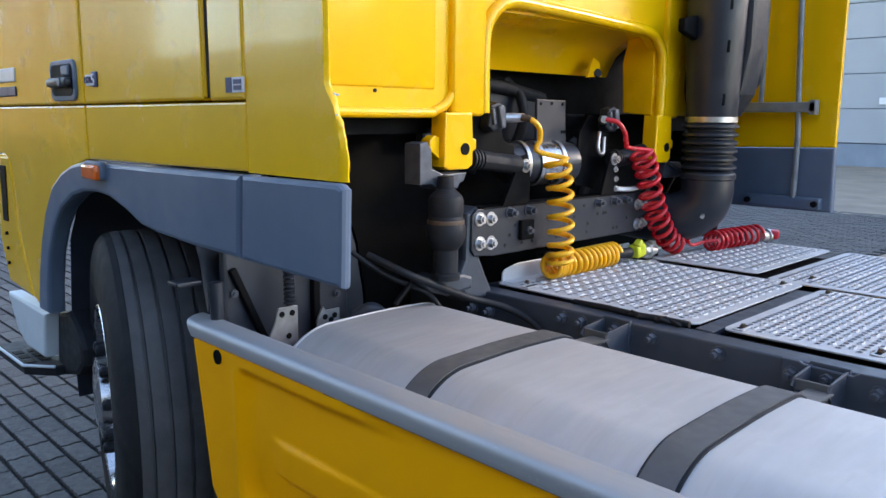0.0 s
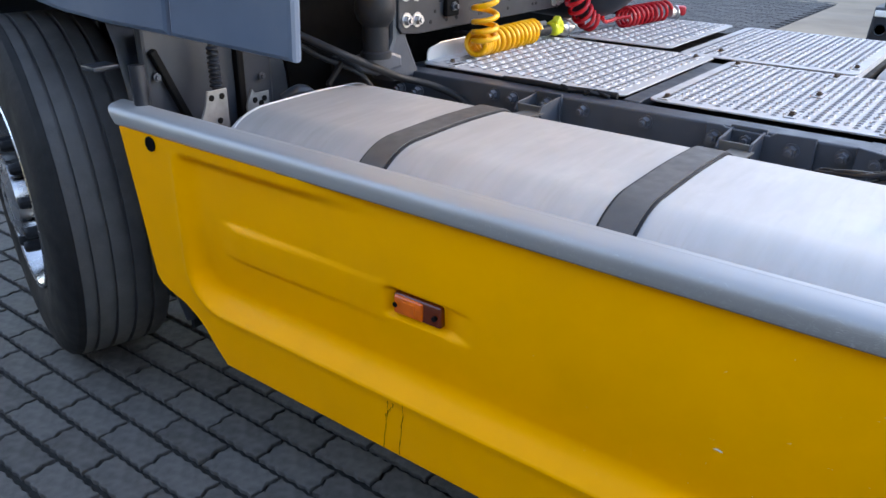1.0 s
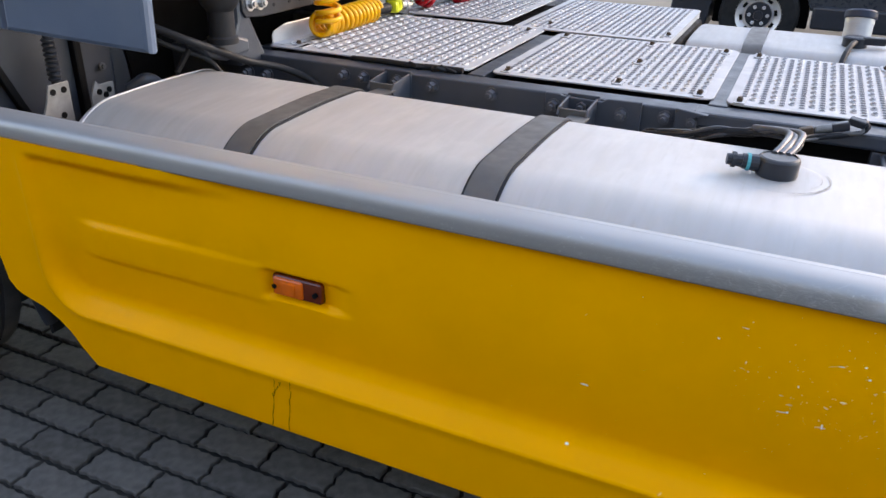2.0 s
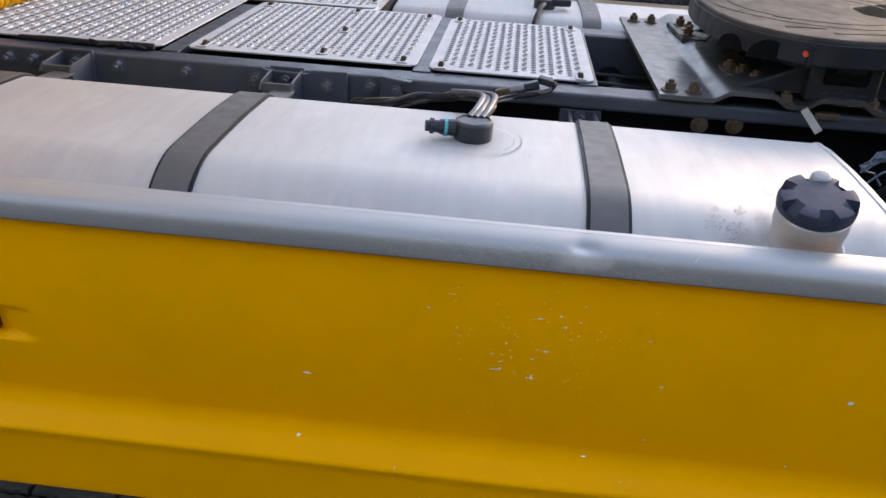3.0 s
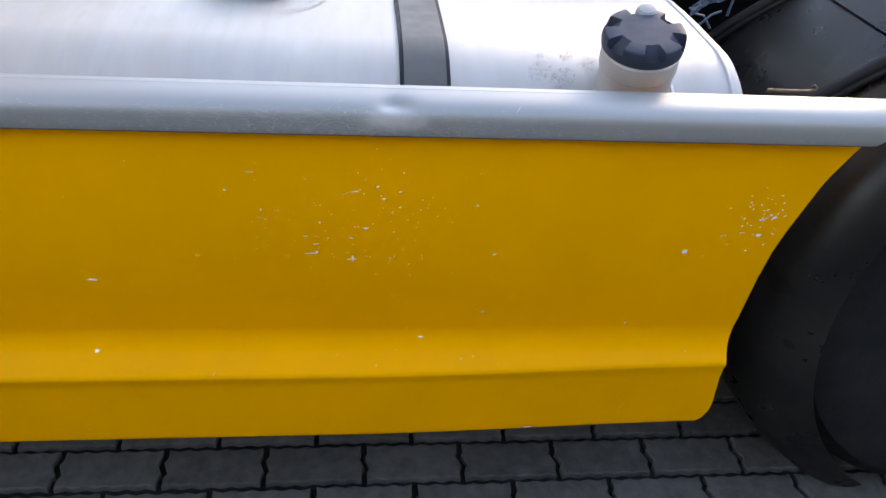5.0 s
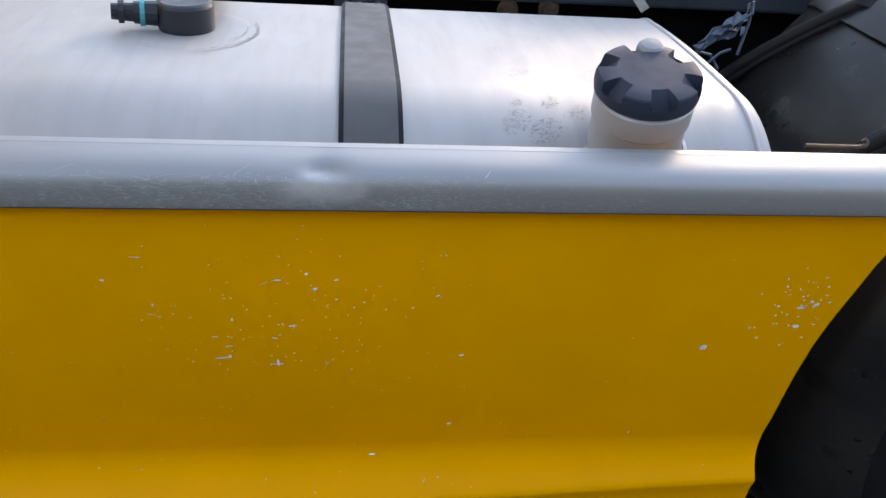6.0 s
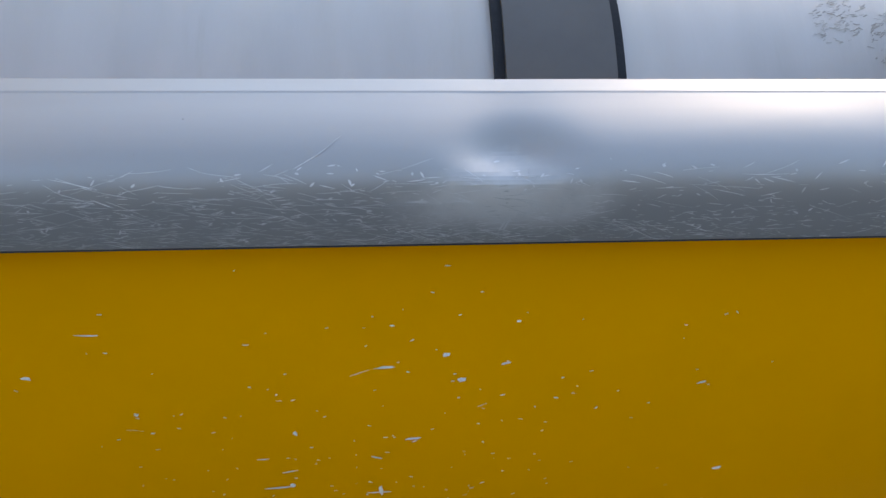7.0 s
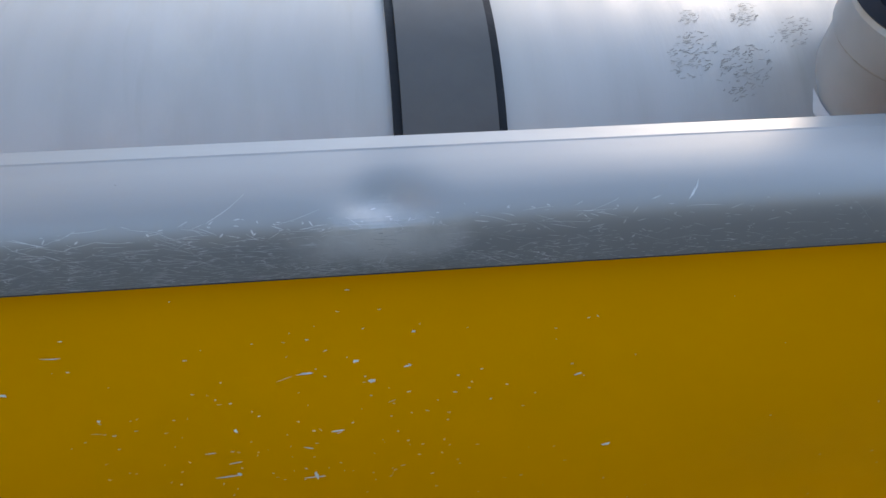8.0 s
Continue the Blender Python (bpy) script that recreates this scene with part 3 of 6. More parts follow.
def strap_band(x0, x1, off, thick):
    bm = B()
    a, b = tank_prof(off), tank_prof(off + thick)
    n = 38
    v = [[bm.verts.new((x, y, z)) for y, z in p[:n]] for x in (x0, x1) for p in (a, b)]
    for k in range(n - 1):
        bm.faces.new((v[1][k], v[1][k + 1], v[3][k + 1], v[3][k]))
        bm.faces.new((v[0][k], v[0][k + 1], v[1][k + 1], v[1][k]))
        bm.faces.new((v[2][k], v[3][k], v[3][k + 1], v[2][k + 1]))
    bmesh.ops.recalc_face_normals(bm, faces=bm.faces)
    return bm


for xs in (-1.224, -0.653, 0.105):
    strap = part("tank_strap", strap_band(xs - 0.032, xs + 0.032, 0.004, 0.003), M_STRAP, tank, "dark grey steel tank strap", smooth=40)
    part("strap_liner", strap_band(xs - 0.038, xs + 0.038, 0.0, 0.004), M_RUBBER, tank, "black rubber strap liner", smooth=40)

# chassis rails
bm = box(B(), -3.2, -0.36, 0.856, 0.93, 0.69, 0.948, 0.006)
part("chassis_rail", bm, M_FRAME, truck, "blue-grey painted steel chassis rail")
bm = box(B(), -0.40, 3.6, 0.852, 0.945, 0.908, 0.947, 0.008)
web = box(B(), -0.40, 3.6, 0.905, 0.93, 0.69, 0.915)
part("chassis_rail", bm, M_FRAME, truck, "blue-grey painted steel chassis rail with an open flange")
# web in near-black: the flange's shade is put into its colour
part("rail_web", web, M_DARK, truck)
bm = box(B(), -3.2, 3.6, 1.56, 1.634, 0.69, 0.948, 0.006)
part("chassis_rail", bm, M_FRAME, truck)

# walkway plates
def plate_thing(x0, x1, y0, y1, step=0.0235):
    bm = slab(B(), round_rect(x0, x1, y0, y1, 0.03), "z", 0.952, 0.957, 0.0015)
    p = part("walkway_plate", bm, M_PLATE, truck, "galvanised walkway plate with raised grip studs")
    bm = B()
    mx = 0.038
    nx, ny = int((x1 - x0 - 2 * mx) / step), int((y1 - y0 - 2 * mx) / 0.053)
    for i in range(nx + 1):
        for j in range(ny + 1):
            if i % 2 == 0:
                continue
            x = x0 + mx + (x1 - x0 - 2 * mx) * i / nx
            y = y0 + mx + (y1 - y0 - 2 * mx) * (j + (0.5 if i % 2 else 0)) / (ny + 0.5)
            stud(bm, x, y, 0.957, i % 2)
    tagged(part("grip_stud", bm, M_PLATE, p, smooth=0), kind="stuff")
    bm = B()
    pair = B()
    for i in range(nx + 1):
        x = x0 + mx + (x1 - x0 - 2 * mx) * i / nx
        for j in range(ny + 1 if i % 2 else 2 * ny + 2):
            y = y0 + mx + (y1 - y0 - 2 * mx) * (j + 0.5 if i % 2 else j / 2) / (ny + 0.5)
            rx, ry, z = (0.0058, 0.0105, 0.9592) if i % 2 else (0.0078, 0.0088, 0.9574)
            bm.faces.new([bm.verts.new((x + rx * math.cos(k * math.pi / 4), y + ry * math.sin(k * math.pi / 4), z)) for k in range(8)])
            if i % 2 == 0:
                # low pressed collar round the drain hole
                lo = [pair.verts.new((x + 1.45 * rx * math.cos(k * math.pi / 4), y + 1.4 * ry * math.sin(k * math.pi / 4), 0.9568)) for k in range(8)]
                hi = [pair.verts.new((x + rx * math.cos(k * math.pi / 4), y + ry * math.sin(k * math.pi / 4), 0.9584)) for k in range(8)]
                for k in range(8):
                    pair.faces.new((lo[k], lo[(k + 1) % 8], hi[(k + 1) % 8], hi[k]))
    tagged(part("stud_hole", bm, M_SLOT, p, smooth=0), kind="stuff")
    tagged(part("hole_collar", pair, M_PLATE, p, smooth=0), kind="stuff")
    return p


def stud(bm, x, y, z, odd):
    a, b, h = 0.0095, 0.0175, 0.0045
    lo = [bm.verts.new((x + a * math.cos(k * math.pi / 4), y + b * math.sin(k * math.pi / 4), z - 0.0004)) for k in range(8)]
    hi = [bm.verts.new((x + 0.72 * a * math.cos(k * math.pi / 4), y + 0.72 * b * math.sin(k * math.pi / 4), z + h)) for k in range(8)]
    for k in range(8):
        bm.faces.new((lo[k], lo[(k + 1) % 8], hi[(k + 1) % 8], hi[k]))
    top = [bm.verts.new((x + 0.58 * a * math.cos(k * math.pi / 4), y + 0.58 * b * math.sin(k * math.pi / 4), z + h * 0.3)) for k in range(8)]
    for k in range(8):
        bm.faces.new((hi[k], hi[(k + 1) % 8], top[(k + 1) % 8], top[k]))


for x0, x1, y0, y1 in ((-1.752, -1.03, 0.945, 1.69), (-0.965, -0.335, 0.957, 1.655), (-0.302, 0.135, 0.942, 1.62), (-1.66, -1.226, 1.76, 2.49), (-1.165, -0.577, 1.69, 2.48)):
    plate_thing(x0, x1, y0, y1)


# ---- cab ----
YS = -0.03
cab = part("cab", box(B(), -3.40, -2.06, 0.03, 2.46, 1.50, 2.9, 0.05), M_CAB, truck, "glossy yellow sleeper cab")
# dark backing added to stop light showing through the door gap
part("door_frame", box(B(), -3.75, -3.39, 0.031, 0.06, 1.36, 2.7), M_DARK, cab)
part("upper_body", box(B(), -2.07, -1.69, 0.032, 2.458, 1.86, 2.88, 0.01), M_CAB, cab)
ARCH_OUT = [(-2.555, 1.345), (-2.66, 1.330), (-2.76, 1.300), (-2.86, 1.247), (-2.95, 1.15), (-3.01, 1.05), (-3.06, 0.93), (-3.10, 0.78)]
ARCH_IN = [(-2.99, 0.78), (-2.975, 0.88), (-2.935, 1.0), (-2.87, 1.10), (-2.78, 1.18), (-2.66, 1.232), (-2.56, 1.252), (-2.46, 1.257), (-2.36, 1.250), (-2.26, 1.226), (-2.15, 1.190)]
# lower body skin
part("side_panel", slab(B(), [(-2.549, 1.352), (-1.600, 1.363), (-1.600, 1.5165), (-2.549, 1.5155)], "y", YS, 0.02, 0.006), M_CAB, cab)
part("side_panel", slab(B(), [(-2.556, 1.352)] + ARCH_OUT[1:] + [(-3.14, 0.775), (-3.2, 0.80), (-3.30, 1.0), (-3.36, 1.30), (-3.44, 1.335), (-3.75, 1.34), (-3.75, 1.5155), (-2.556, 1.5155)], "y", YS, 0.02, 0.006), M_CAB, cab)
# headlamp surround at the front corner
bm = slab(B(), [(-3.2, 0.80), (-3.50, 0.82), (-3.58, 1.0), (-3.56, 1.33), (-3.37, 1.33), (-3.33, 1.05)], "y", YS - 0.004, 0.05, 0.012)
part("bumper_corner", bm, M_CAB, cab, "yellow bumper corner with a dark slot")
part("slot", slab(B(), [(-3.50, 1.07), (-3.44, 1.07), (-3.42, 1.29), (-3.49, 1.29)], "y", YS - 0.008, YS + 0.01), M_DARK, cab)
for z in (1.02, 0.96, 0.90):
    part("screw", cyl(B(), (-3.47, YS - 0.012, z), (-3.47, YS, z), 0.007, seg=10), M_DARK, cab)
# upper skin: door, locker flap, rear quarter
door = part("door", slab(B(), [(-3.75, 1.519), (-2.551, 1.519), (-2.536, 2.7), (-3.7, 2.7)], "y", YS - 0.004, 0.03, 0.008), M_CAB, cab)
hd = part("door_handle", slab(B(), [(x, z) for x, z in round_rect(-2.812, -2.588, 1.530, 1.656, 0.03)], "y", YS - 0.013, YS + 0.01, 0.004), M_GREY, cab, "black recessed door handle in a grey surround")
part("recess", slab(B(), [(x, z) for x, z in round_rect(-2.795, -2.606, 1.545, 1.643, 0.022)], "y", YS - 0.015, YS + 0.01, 0.002), M_DARK, hd)
part("grip", box(B(), -2.79, -2.612, YS - 0.036, YS - 0.004, 1.572, 1.602, 0.012, 3), M_BLACKP, hd)
part("lock", cyl(B(), (-2.655, YS - 0.040, 1.587), (-2.655, YS - 0.030, 1.587), 0.013, seg=16), M_GREY, hd)
part("finger_plate", box(B(), -2.69, -2.625, YS - 0.020, YS - 0.010, 1.606, 1.638, 0.006, 2), M_GREY, hd)
part("locker_flap", slab(B(), [(-2.541, 1.519), (-1.790, 1.522), (-1.783, 1.53), (-1.795, 2.7), (-2.528, 2.7)], "y", YS - 0.004, 0.03, 0.008), M_CAB, cab)
part("door_gap", slab(B(), [(-1.786, 1.528), (-1.758, 1.528), (-1.766, 2.7), (-1.797, 2.7)], "y", YS + 0.006, 0.03), M_RUBBER, cab, "black rubber seal")
part("rear_quarter", slab(B(), [(-1.757, 1.520), (-1.600, 1.5205), (-1.600, 2.7), (-1.765, 2.7)], "y", YS - 0.004, 0.03, 0.008), M_CAB, cab)


# side fairing: rolls round to the rear, lower part flared, torn rear edge
def fairing(y_out, sgn, ragged=True):
    bm = B()
    cols, rows = 26, 64
    random.seed(4)
    rag, w = [], 0.0
    for k in range(rows + 1):
        w = 0.6 * w + random.uniform(-0.0009, 0.0007)
        rag.append(w - 0.011 * math.exp(-((k - 16.5) / 1.0) ** 2) - 0.002 * math.exp(-((k - 11) / 1.2) ** 2) + (0.0016 if k % 3 == 0 and 9 < k < 20 else 0.0))
    grid = []
    for j in range(rows + 1):
        z = 1.362 + (2.7 - 1.362) * (j / rows) ** 1.7
        flare = S((1.552 - z) / 0.06)
        row = []
        for i in range(cols + 1):
            s = i / cols
            x_end = -1.247 - 0.058 * (1 - flare) - 0.022 * S((z - 1.40) / 0.11) * flare
            r = 0.008
            run = (x_end + 1.597) + 0.005
            d = s * run
            straight = (x_end + 1.597) - r
            if d < straight:
                x, dy = -1.597 + d, 0.0
            else:
                a = min((d - straight) / r, math.pi / 2 + 0.15)
                x, dy = -1.597 + straight + r * math.sin(a), r * (1 - math.cos(a))
            dy += 0.0012 * (1 - flare) * S(s * 3)
            if i == cols and ragged and z < 1.55:
                x += rag[j]
            row.append(bm.verts.new((x, y_out + sgn * dy, z)))
        grid.append(row)
    for j in range(rows):
        for i in range(cols):
            bm.faces.new((grid[j][i], grid[j][i + 1], grid[j + 1][i + 1], grid[j + 1][i]))
    r = bmesh.ops.extrude_face_region(bm, geom=bm.faces[:])
    bmesh.ops.translate(bm, verts=[v for v in r["geom"] if isinstance(v, bmesh.types.BMVert)], vec=(-0.002, sgn * 0.005, 0))
    bmesh.ops.recalc_face_normals(bm, faces=bm.faces)
    return bm


part("side_fairing", fairing(YS, 1), M_CAB, truck, "yellow side fairing with a torn rear edge", smooth=50)
for k in range(9):
    random.seed(20 + k)
    z = 1.50 + random.uniform(-0.02, 0.03) if k < 4 else random.uniform(1.37, 1.47)
    part("torn_fibre", rbox(B(), pose(-1.272 + random.uniform(-0.008, 0.005), YS + 0.002, z, random.uniform(0, 90), 30, 20), 0.005, 0.003, 0.003, 0.0005), M_WHITE, truck, "frayed white fibreglass")
# far fairing, seen from inside
part("side_fairing", slab(B(), [(-1.70, 1.365), (-1.245, 1.375), (-1.25, 2.7), (-1.70, 2.7)], "y", 2.49, 2.515, 0.006), M_CAB, truck, "yellow far side fairing with a grab frame")
part("arch_extension", slab(B(), [(-1.68, 1.105), (-1.235, 1.105), (-1.242, 1.372), (-1.70, 1.362)], "y", 2.478, 2.52, 0.008), M_GREY, truck, "grey plastic arch extension")
grab = part("grab_frame", tube(B(), spline([(-1.383, 2.45, 1.16), (-1.384, 2.45, 1.4), (-1.40, 2.45, 1.7), (-1.415, 2.45, 2.1), (-1.42, 2.45, 2.4)]), 0.012, 8), M_GALV, truck, "grey tube grab frame")
part("tube", tube(B(), [(-1.552, 2.45, 1.56), (-1.553, 2.45, 1.99), (-1.553, 2.45, 2.4)], 0.011, 8), M_GALV, grab)
part("cross_rail", box(B(), -1.66, -1.315, 2.43, 2.475, 1.52, 1.562, 0.004), M_GALV, grab)
part("rail_hook", box(B(), -1.345, -1.315, 2.43, 2.475, 1.51, 1.570, 0.004), M_GALV, grab)
part("foot_rail", box(B(), -1.60, -1.27, 2.44, 2.482, 1.115, 1.165, 0.008), M_GREY, grab)
for x in (-1.575, -1.29):
    part("bolt", cyl(B(), (x, 2.425, 1.14), (x, 2.445, 1.14), 0.014, seg=6), M_DARK, grab)
part("drain_hose", tube(B(), spline([(-1.52, 2.33, 2.3), (-1.516, 2.33, 1.97), (-1.514, 2.33, 1.80), (-1.518, 2.33, 1.66), (-1.545, 2.32, 1.61), (-1.60, 2.28, 1.575)]), 0.014, 10), M_BLACKP, truck, "thin black drain hose")

# grey arch extensions
part("arch_extension", slab(B(), [(-1.606, 1.357), (-2.555, 1.345)] + ARCH_OUT[1:] + ARCH_IN + [(-2.05, 1.178), (-1.855, 1.168), (-1.620, 1.166)], "y", YS - 0.020, 0.012, 0.012), M_GREY, cab, "blue-grey plastic wheel arch extension")
part("arch_extension", slab(B(), [(-1.598, 1.357), (-1.246, 1.360), (-1.230, 1.350), (-1.238, 1.158), (-1.612, 1.166)], "y", YS - 0.020, -0.022, 0.010), M_GREY, cab, "blue-grey plastic wheel arch extension")
part("turn_signal", box(B(), -2.487, -2.377, YS - 0.05, YS - 0.02, 1.298, 1.342, 0.008, 2), M_AMBER, cab, "orange side indicator")
part("signal_base", box(B(), -2.494, -2.368, YS - 0.036, YS - 0.016, 1.300, 1.352, 0.006, 2), M_GREY, cab)
# stickers and badges
part("sticker", box(B(), -1.672, -1.597, YS - 0.0065, YS - 0.003, 1.537, 1.570), M_WHITE, cab, "white and blue sticker with unreadable print")
part("sticker_print", box(B(), -1.672, -1.647, YS - 0.008, YS - 0.005, 1.537, 1.570), M_NAVY, cab)
for z in (1.560, 1.547):
    part("print_bar", box(B(), -1.638, -1.606, YS - 0.008, YS - 0.005, z - 0.005, z + 0.005), M_NAVY, cab)
part("badge", box(B(), -2.515, -2.445, YS - 0.008, YS - 0.003, 1.572, 1.605, 0.002), M_ALU, cab, "small silver lettered badge")
part("badge_digit", box(B(), -2.462, -2.425, YS - 0.010, YS - 0.003, 1.568, 1.612, 0.002), M_NAVY, cab)


def letter(ch, size, at, parent, material, name="lettering"):
    cu = bpy.data.curves.new("text", "FONT")
    cu.body, cu.size, cu.extrude = ch, size, 0.0015
    ob = bpy.data.objects.new("text", cu)
    scene.collection.objects.link(ob)
    dep = bpy.context.evaluated_depsgraph_get()
    me = bpy.data.meshes.new_from_object(ob.evaluated_get(dep))
    bpy.data.objects.remove(ob)
    bm = B()
    bm.from_mesh(me)
    bpy.data.meshes.remove(me)
    bm.transform(at)
    return part(name, bm, material, parent, smooth=0)


letter("EURO", 0.028, pose(-2.518, YS - 0.0095, 1.58, 90, 0, 0), cab, M_NAVY)
letter("5", 0.05, pose(-2.458, YS - 0.0115, 1.572, 90, 0, 0), cab, M_WHITE)
part("badge", box(B(), -3.56, -3.20, YS - 0.010, YS - 0.003, 1.605, 1.655, 0.004), M_ALU, cab, "silver make badge, drawn as bars")
part("badge", box(B(), -3.56, -3.20, YS - 0.010, YS - 0.003, 1.553, 1.588, 0.004), M_NAVY, cab)

# front steps
part("step_panel", slab(B(), [(-3.56, 0.765), (-3.10, 0.755), (-3.12, 0.70), (-3.15, 0.575), (-3.36, 0.578), (-3.46, 0.62)], "y", YS, 0.03, 0.01), M_STEP, truck, "pale blue-white step panel")
part("step_side", slab(B(), [(-3.10, 0.755), (-2.99, 0.78), (-2.90, 0.72), (-2.86, 0.66), (-2.86, 0.60), (-2.92, 0.55), (-3.15, 0.495)], "y", 0.012, 0.10, 0.02), M_RUBBER, truck)
step = part("cab_step", slab(B(), [(-3.50, -0.10), (-3.16, -0.10), (-3.06, -0.02), (-3.04, 0.36), (-3.52, 0.36), (-3.52, -0.06)], "z", 0.520, 0.560, 0.008), M_RUBBER, truck, "black plastic cab step")
for i in range(3):
    for j in range(2):
        part("tread_hole", box(B(), -3.36 + i * 0.075, -3.315 + i * 0.075, -0.085 + j * 0.05, -0.052 + j * 0.05, 0.559, 0.562), M_DARK, step)

part("step_edge", tube(B(), [(-3.50, -0.102, 0.558), (-3.16, -0.102, 0.558), (-3.06, -0.022, 0.558)], 0.006, 8), M_STEP, step, "pale worn step edge")

# rear wall with its tunnel
wall = [(0.02, 1.488), (0.585, 1.490), (0.615, 1.505), (0.785, 1.505), (0.785, 1.70)]
for k in range(7):
    a = radians(180 - 90 * k / 6)
    wall.append((0.785 + 0.11 + 0.11 * math.cos(a), 1.715 + 0.095 * math.sin(a)))
for k in range(7):
    a = radians(90 - 90 * k / 6)
    wall.append((1.755 - 0.11 + 0.11 * math.cos(a), 1.695 + 0.095 * math.sin(a)))
wall += [(1.755, 1.60), (1.755, 1.505), (1.90, 1.505), (1.92, 1.50), (2.46, 1.50), (2.46, 2.9), (0.02, 2.9)]
rear_wall = part("rear_wall", slab(B(), wall, "x", -1.70, -1.645, 0.014), M_CAB, cab, "yellow pressed rear wall of the cab")
# raised pressing and flange round the tunnel
flange = [(-1.640, 0.775, 1.50), (-1.640, 0.775, 1.70), (-1.640, 0.80, 1.775), (-1.640, 0.87, 1.822), (-1.640, 1.0, 1.828), (-1.640, 1.5, 1.812), (-1.640, 1.67, 1.80), (-1.640, 1.74, 1.76), (-1.640, 1.765, 1.69), (-1.640, 1.765, 1.50)]
part("tunnel_flange", tube(B(), spline(flange, 6), 0.020, 8), M_CAB, rear_wall)
part("lower_lip", tube(B(), spline([(-1.642, 0.03, 1.498), (-1.642, 0.52, 1.498), (-1.642, 0.58, 1.505), (-1.642, 0.63, 1.53), (-1.642, 0.66, 1.58)], 6), 0.014, 8), M_CAB, rear_wall)
part("pillar", box(B(), -1.66, -1.625, 0.635, 0.775, 1.49, 2.9, 0.016, 3), M_CAB, rear_wall)
part("pillar", box(B(), -1.66, -1.625, 1.775, 1.89, 1.49, 2.9, 0.016, 3), M_CAB, rear_wall)
part("pressing", box(B(), -1.66, -1.639, 0.22, 0.585, 1.56, 2.6, 0.012, 3), M_CAB, rear_wall)
part("grommet", cyl(B(), (-1.635, 0.36, 1.553), (-1.630, 0.36, 1.553), 0.005, seg=10), M_DARK, rear_wall)
# tunnel lining
bm = B()
prof = [(-1.66, 1.815), (-1.74, 1.812), (-1.82, 1.79), (-1.89, 1.74), (-1.925, 1.68), (-1.932, 1.655), (-1.912, 1.652), (-1.90, 1.68), (-1.87, 1.73), (-1.81, 1.775), (-1.74, 1.795), (-1.66, 1.80)]
v0 = [bm.verts.new((x, 0.74, z)) for x, z in prof]
v1 = [bm.verts.new((x, 1.80, z)) for x, z in prof]
for i in range(len(prof)):
    j = (i + 1) % len(prof)
    bm.faces.new((v0[i], v0[j], v1[j], v1[i]))
bmesh.ops.recalc_face_normals(bm, faces=bm.faces)
part("tunnel_lining", bm, M_CAB, rear_wall, smooth=60)
part("tunnel_side", slab(B(), [(-1.66, 1.50), (-1.79, 1.51), (-1.80, 1.70), (-1.78, 1.79), (-1.66, 1.81)], "y", 1.742, 1.765, 0.005), M_CAB, rear_wall)
part("tunnel_side", slab(B(), [(-1.66, 1.50), (-1.95, 1.52), (-1.95, 1.70), (-1.88, 1.78), (-1.66, 1.81)], "y", 0.775, 0.80, 0.005), M_CAB, rear_wall)
part("tab", slab(B(), [(1.555, 1.64), (1.65, 1.645), (1.632, 1.70), (1.595, 1.715), (1.58, 1.70)], "x", -1.84, -1.83, 0.002), M_CAB, rear_wall)
part("bump_stop", cyl(B(), (-1.86, 1.63, 1.65), (-1.82, 1.61, 1.66), 0.016, seg=10), M_RUBBER, rear_wall)
# mounting brackets with holes
for y0, y1, z0 in ((0.590, 0.706, 1.340), (1.700, 1.815, 1.322)):
    br = part("cab_bracket", slab(B(), [(y0, z0 + 0.01), (y0 + 0.02, z0), (y1 - 0.02, z0), (y1, z0 + 0.012), (y1, z0 + 0.05), (y1 + 0.014, z0 + 0.055), (y1 + 0.014, z0 + 0.085), (y1, z0 + 0.09), (y1 - 0.004, 1.50), (y0 + 0.004, 1.50)], "x", -1.672, -1.612, 0.006), M_CAB, rear_wall, "yellow cab mounting bracket")
    part("bracket_hole", cyl(B(), (-1.613, y1 - 0.035, z0 + 0.058), (-1.609, y1 - 0.035, z0 + 0.058), 0.017, seg=16), M_DARK, rear_wall)
part("cab_bracket", slab(B(), [(0.55, 1.398), (0.589, 1.37), (0.589, 1.43), (0.57, 1.437), (0.552, 1.425)], "x", -1.668, -1.63, 0.004), M_CAB, rear_wall)
# underside of the cab and engine tunnel, near-black for the bay's shade
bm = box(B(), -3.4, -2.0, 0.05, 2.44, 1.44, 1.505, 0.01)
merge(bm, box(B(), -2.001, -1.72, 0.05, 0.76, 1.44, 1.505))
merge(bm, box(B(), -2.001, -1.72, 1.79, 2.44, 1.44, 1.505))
part("cab_floor", bm, M_DARK, cab, "grimy cab underside, near-black for the shade there")
# dark panel and backing added to close see-through gaps in the bay
part("heat_shield", box(B(), -2.10, -1.72, 2.44, 2.47, 0.95, 1.52, 0.004), M_DARK, cab, "added dark panel closing a see-through gap")
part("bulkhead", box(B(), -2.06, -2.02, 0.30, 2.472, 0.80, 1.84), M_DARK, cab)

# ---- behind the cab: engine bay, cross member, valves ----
# engine in near-black: the bay's shade is put into its colour
engine = part("engine_block", box(B(), -3.2, -2.05, 0.62, 1.95, 0.55, 1.42, 0.05), M_DARK, truck, "grimy engine block, near-black for the shade behind the cab")
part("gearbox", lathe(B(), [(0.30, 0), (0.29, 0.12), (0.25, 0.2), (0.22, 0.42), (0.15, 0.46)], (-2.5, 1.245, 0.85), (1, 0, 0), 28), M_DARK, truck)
part("rocker_cover", box(B(), -2.6, -1.98, 0.86, 1.5, 1.40, 1.535, 0.03, 3), M_BLACKP, engine)
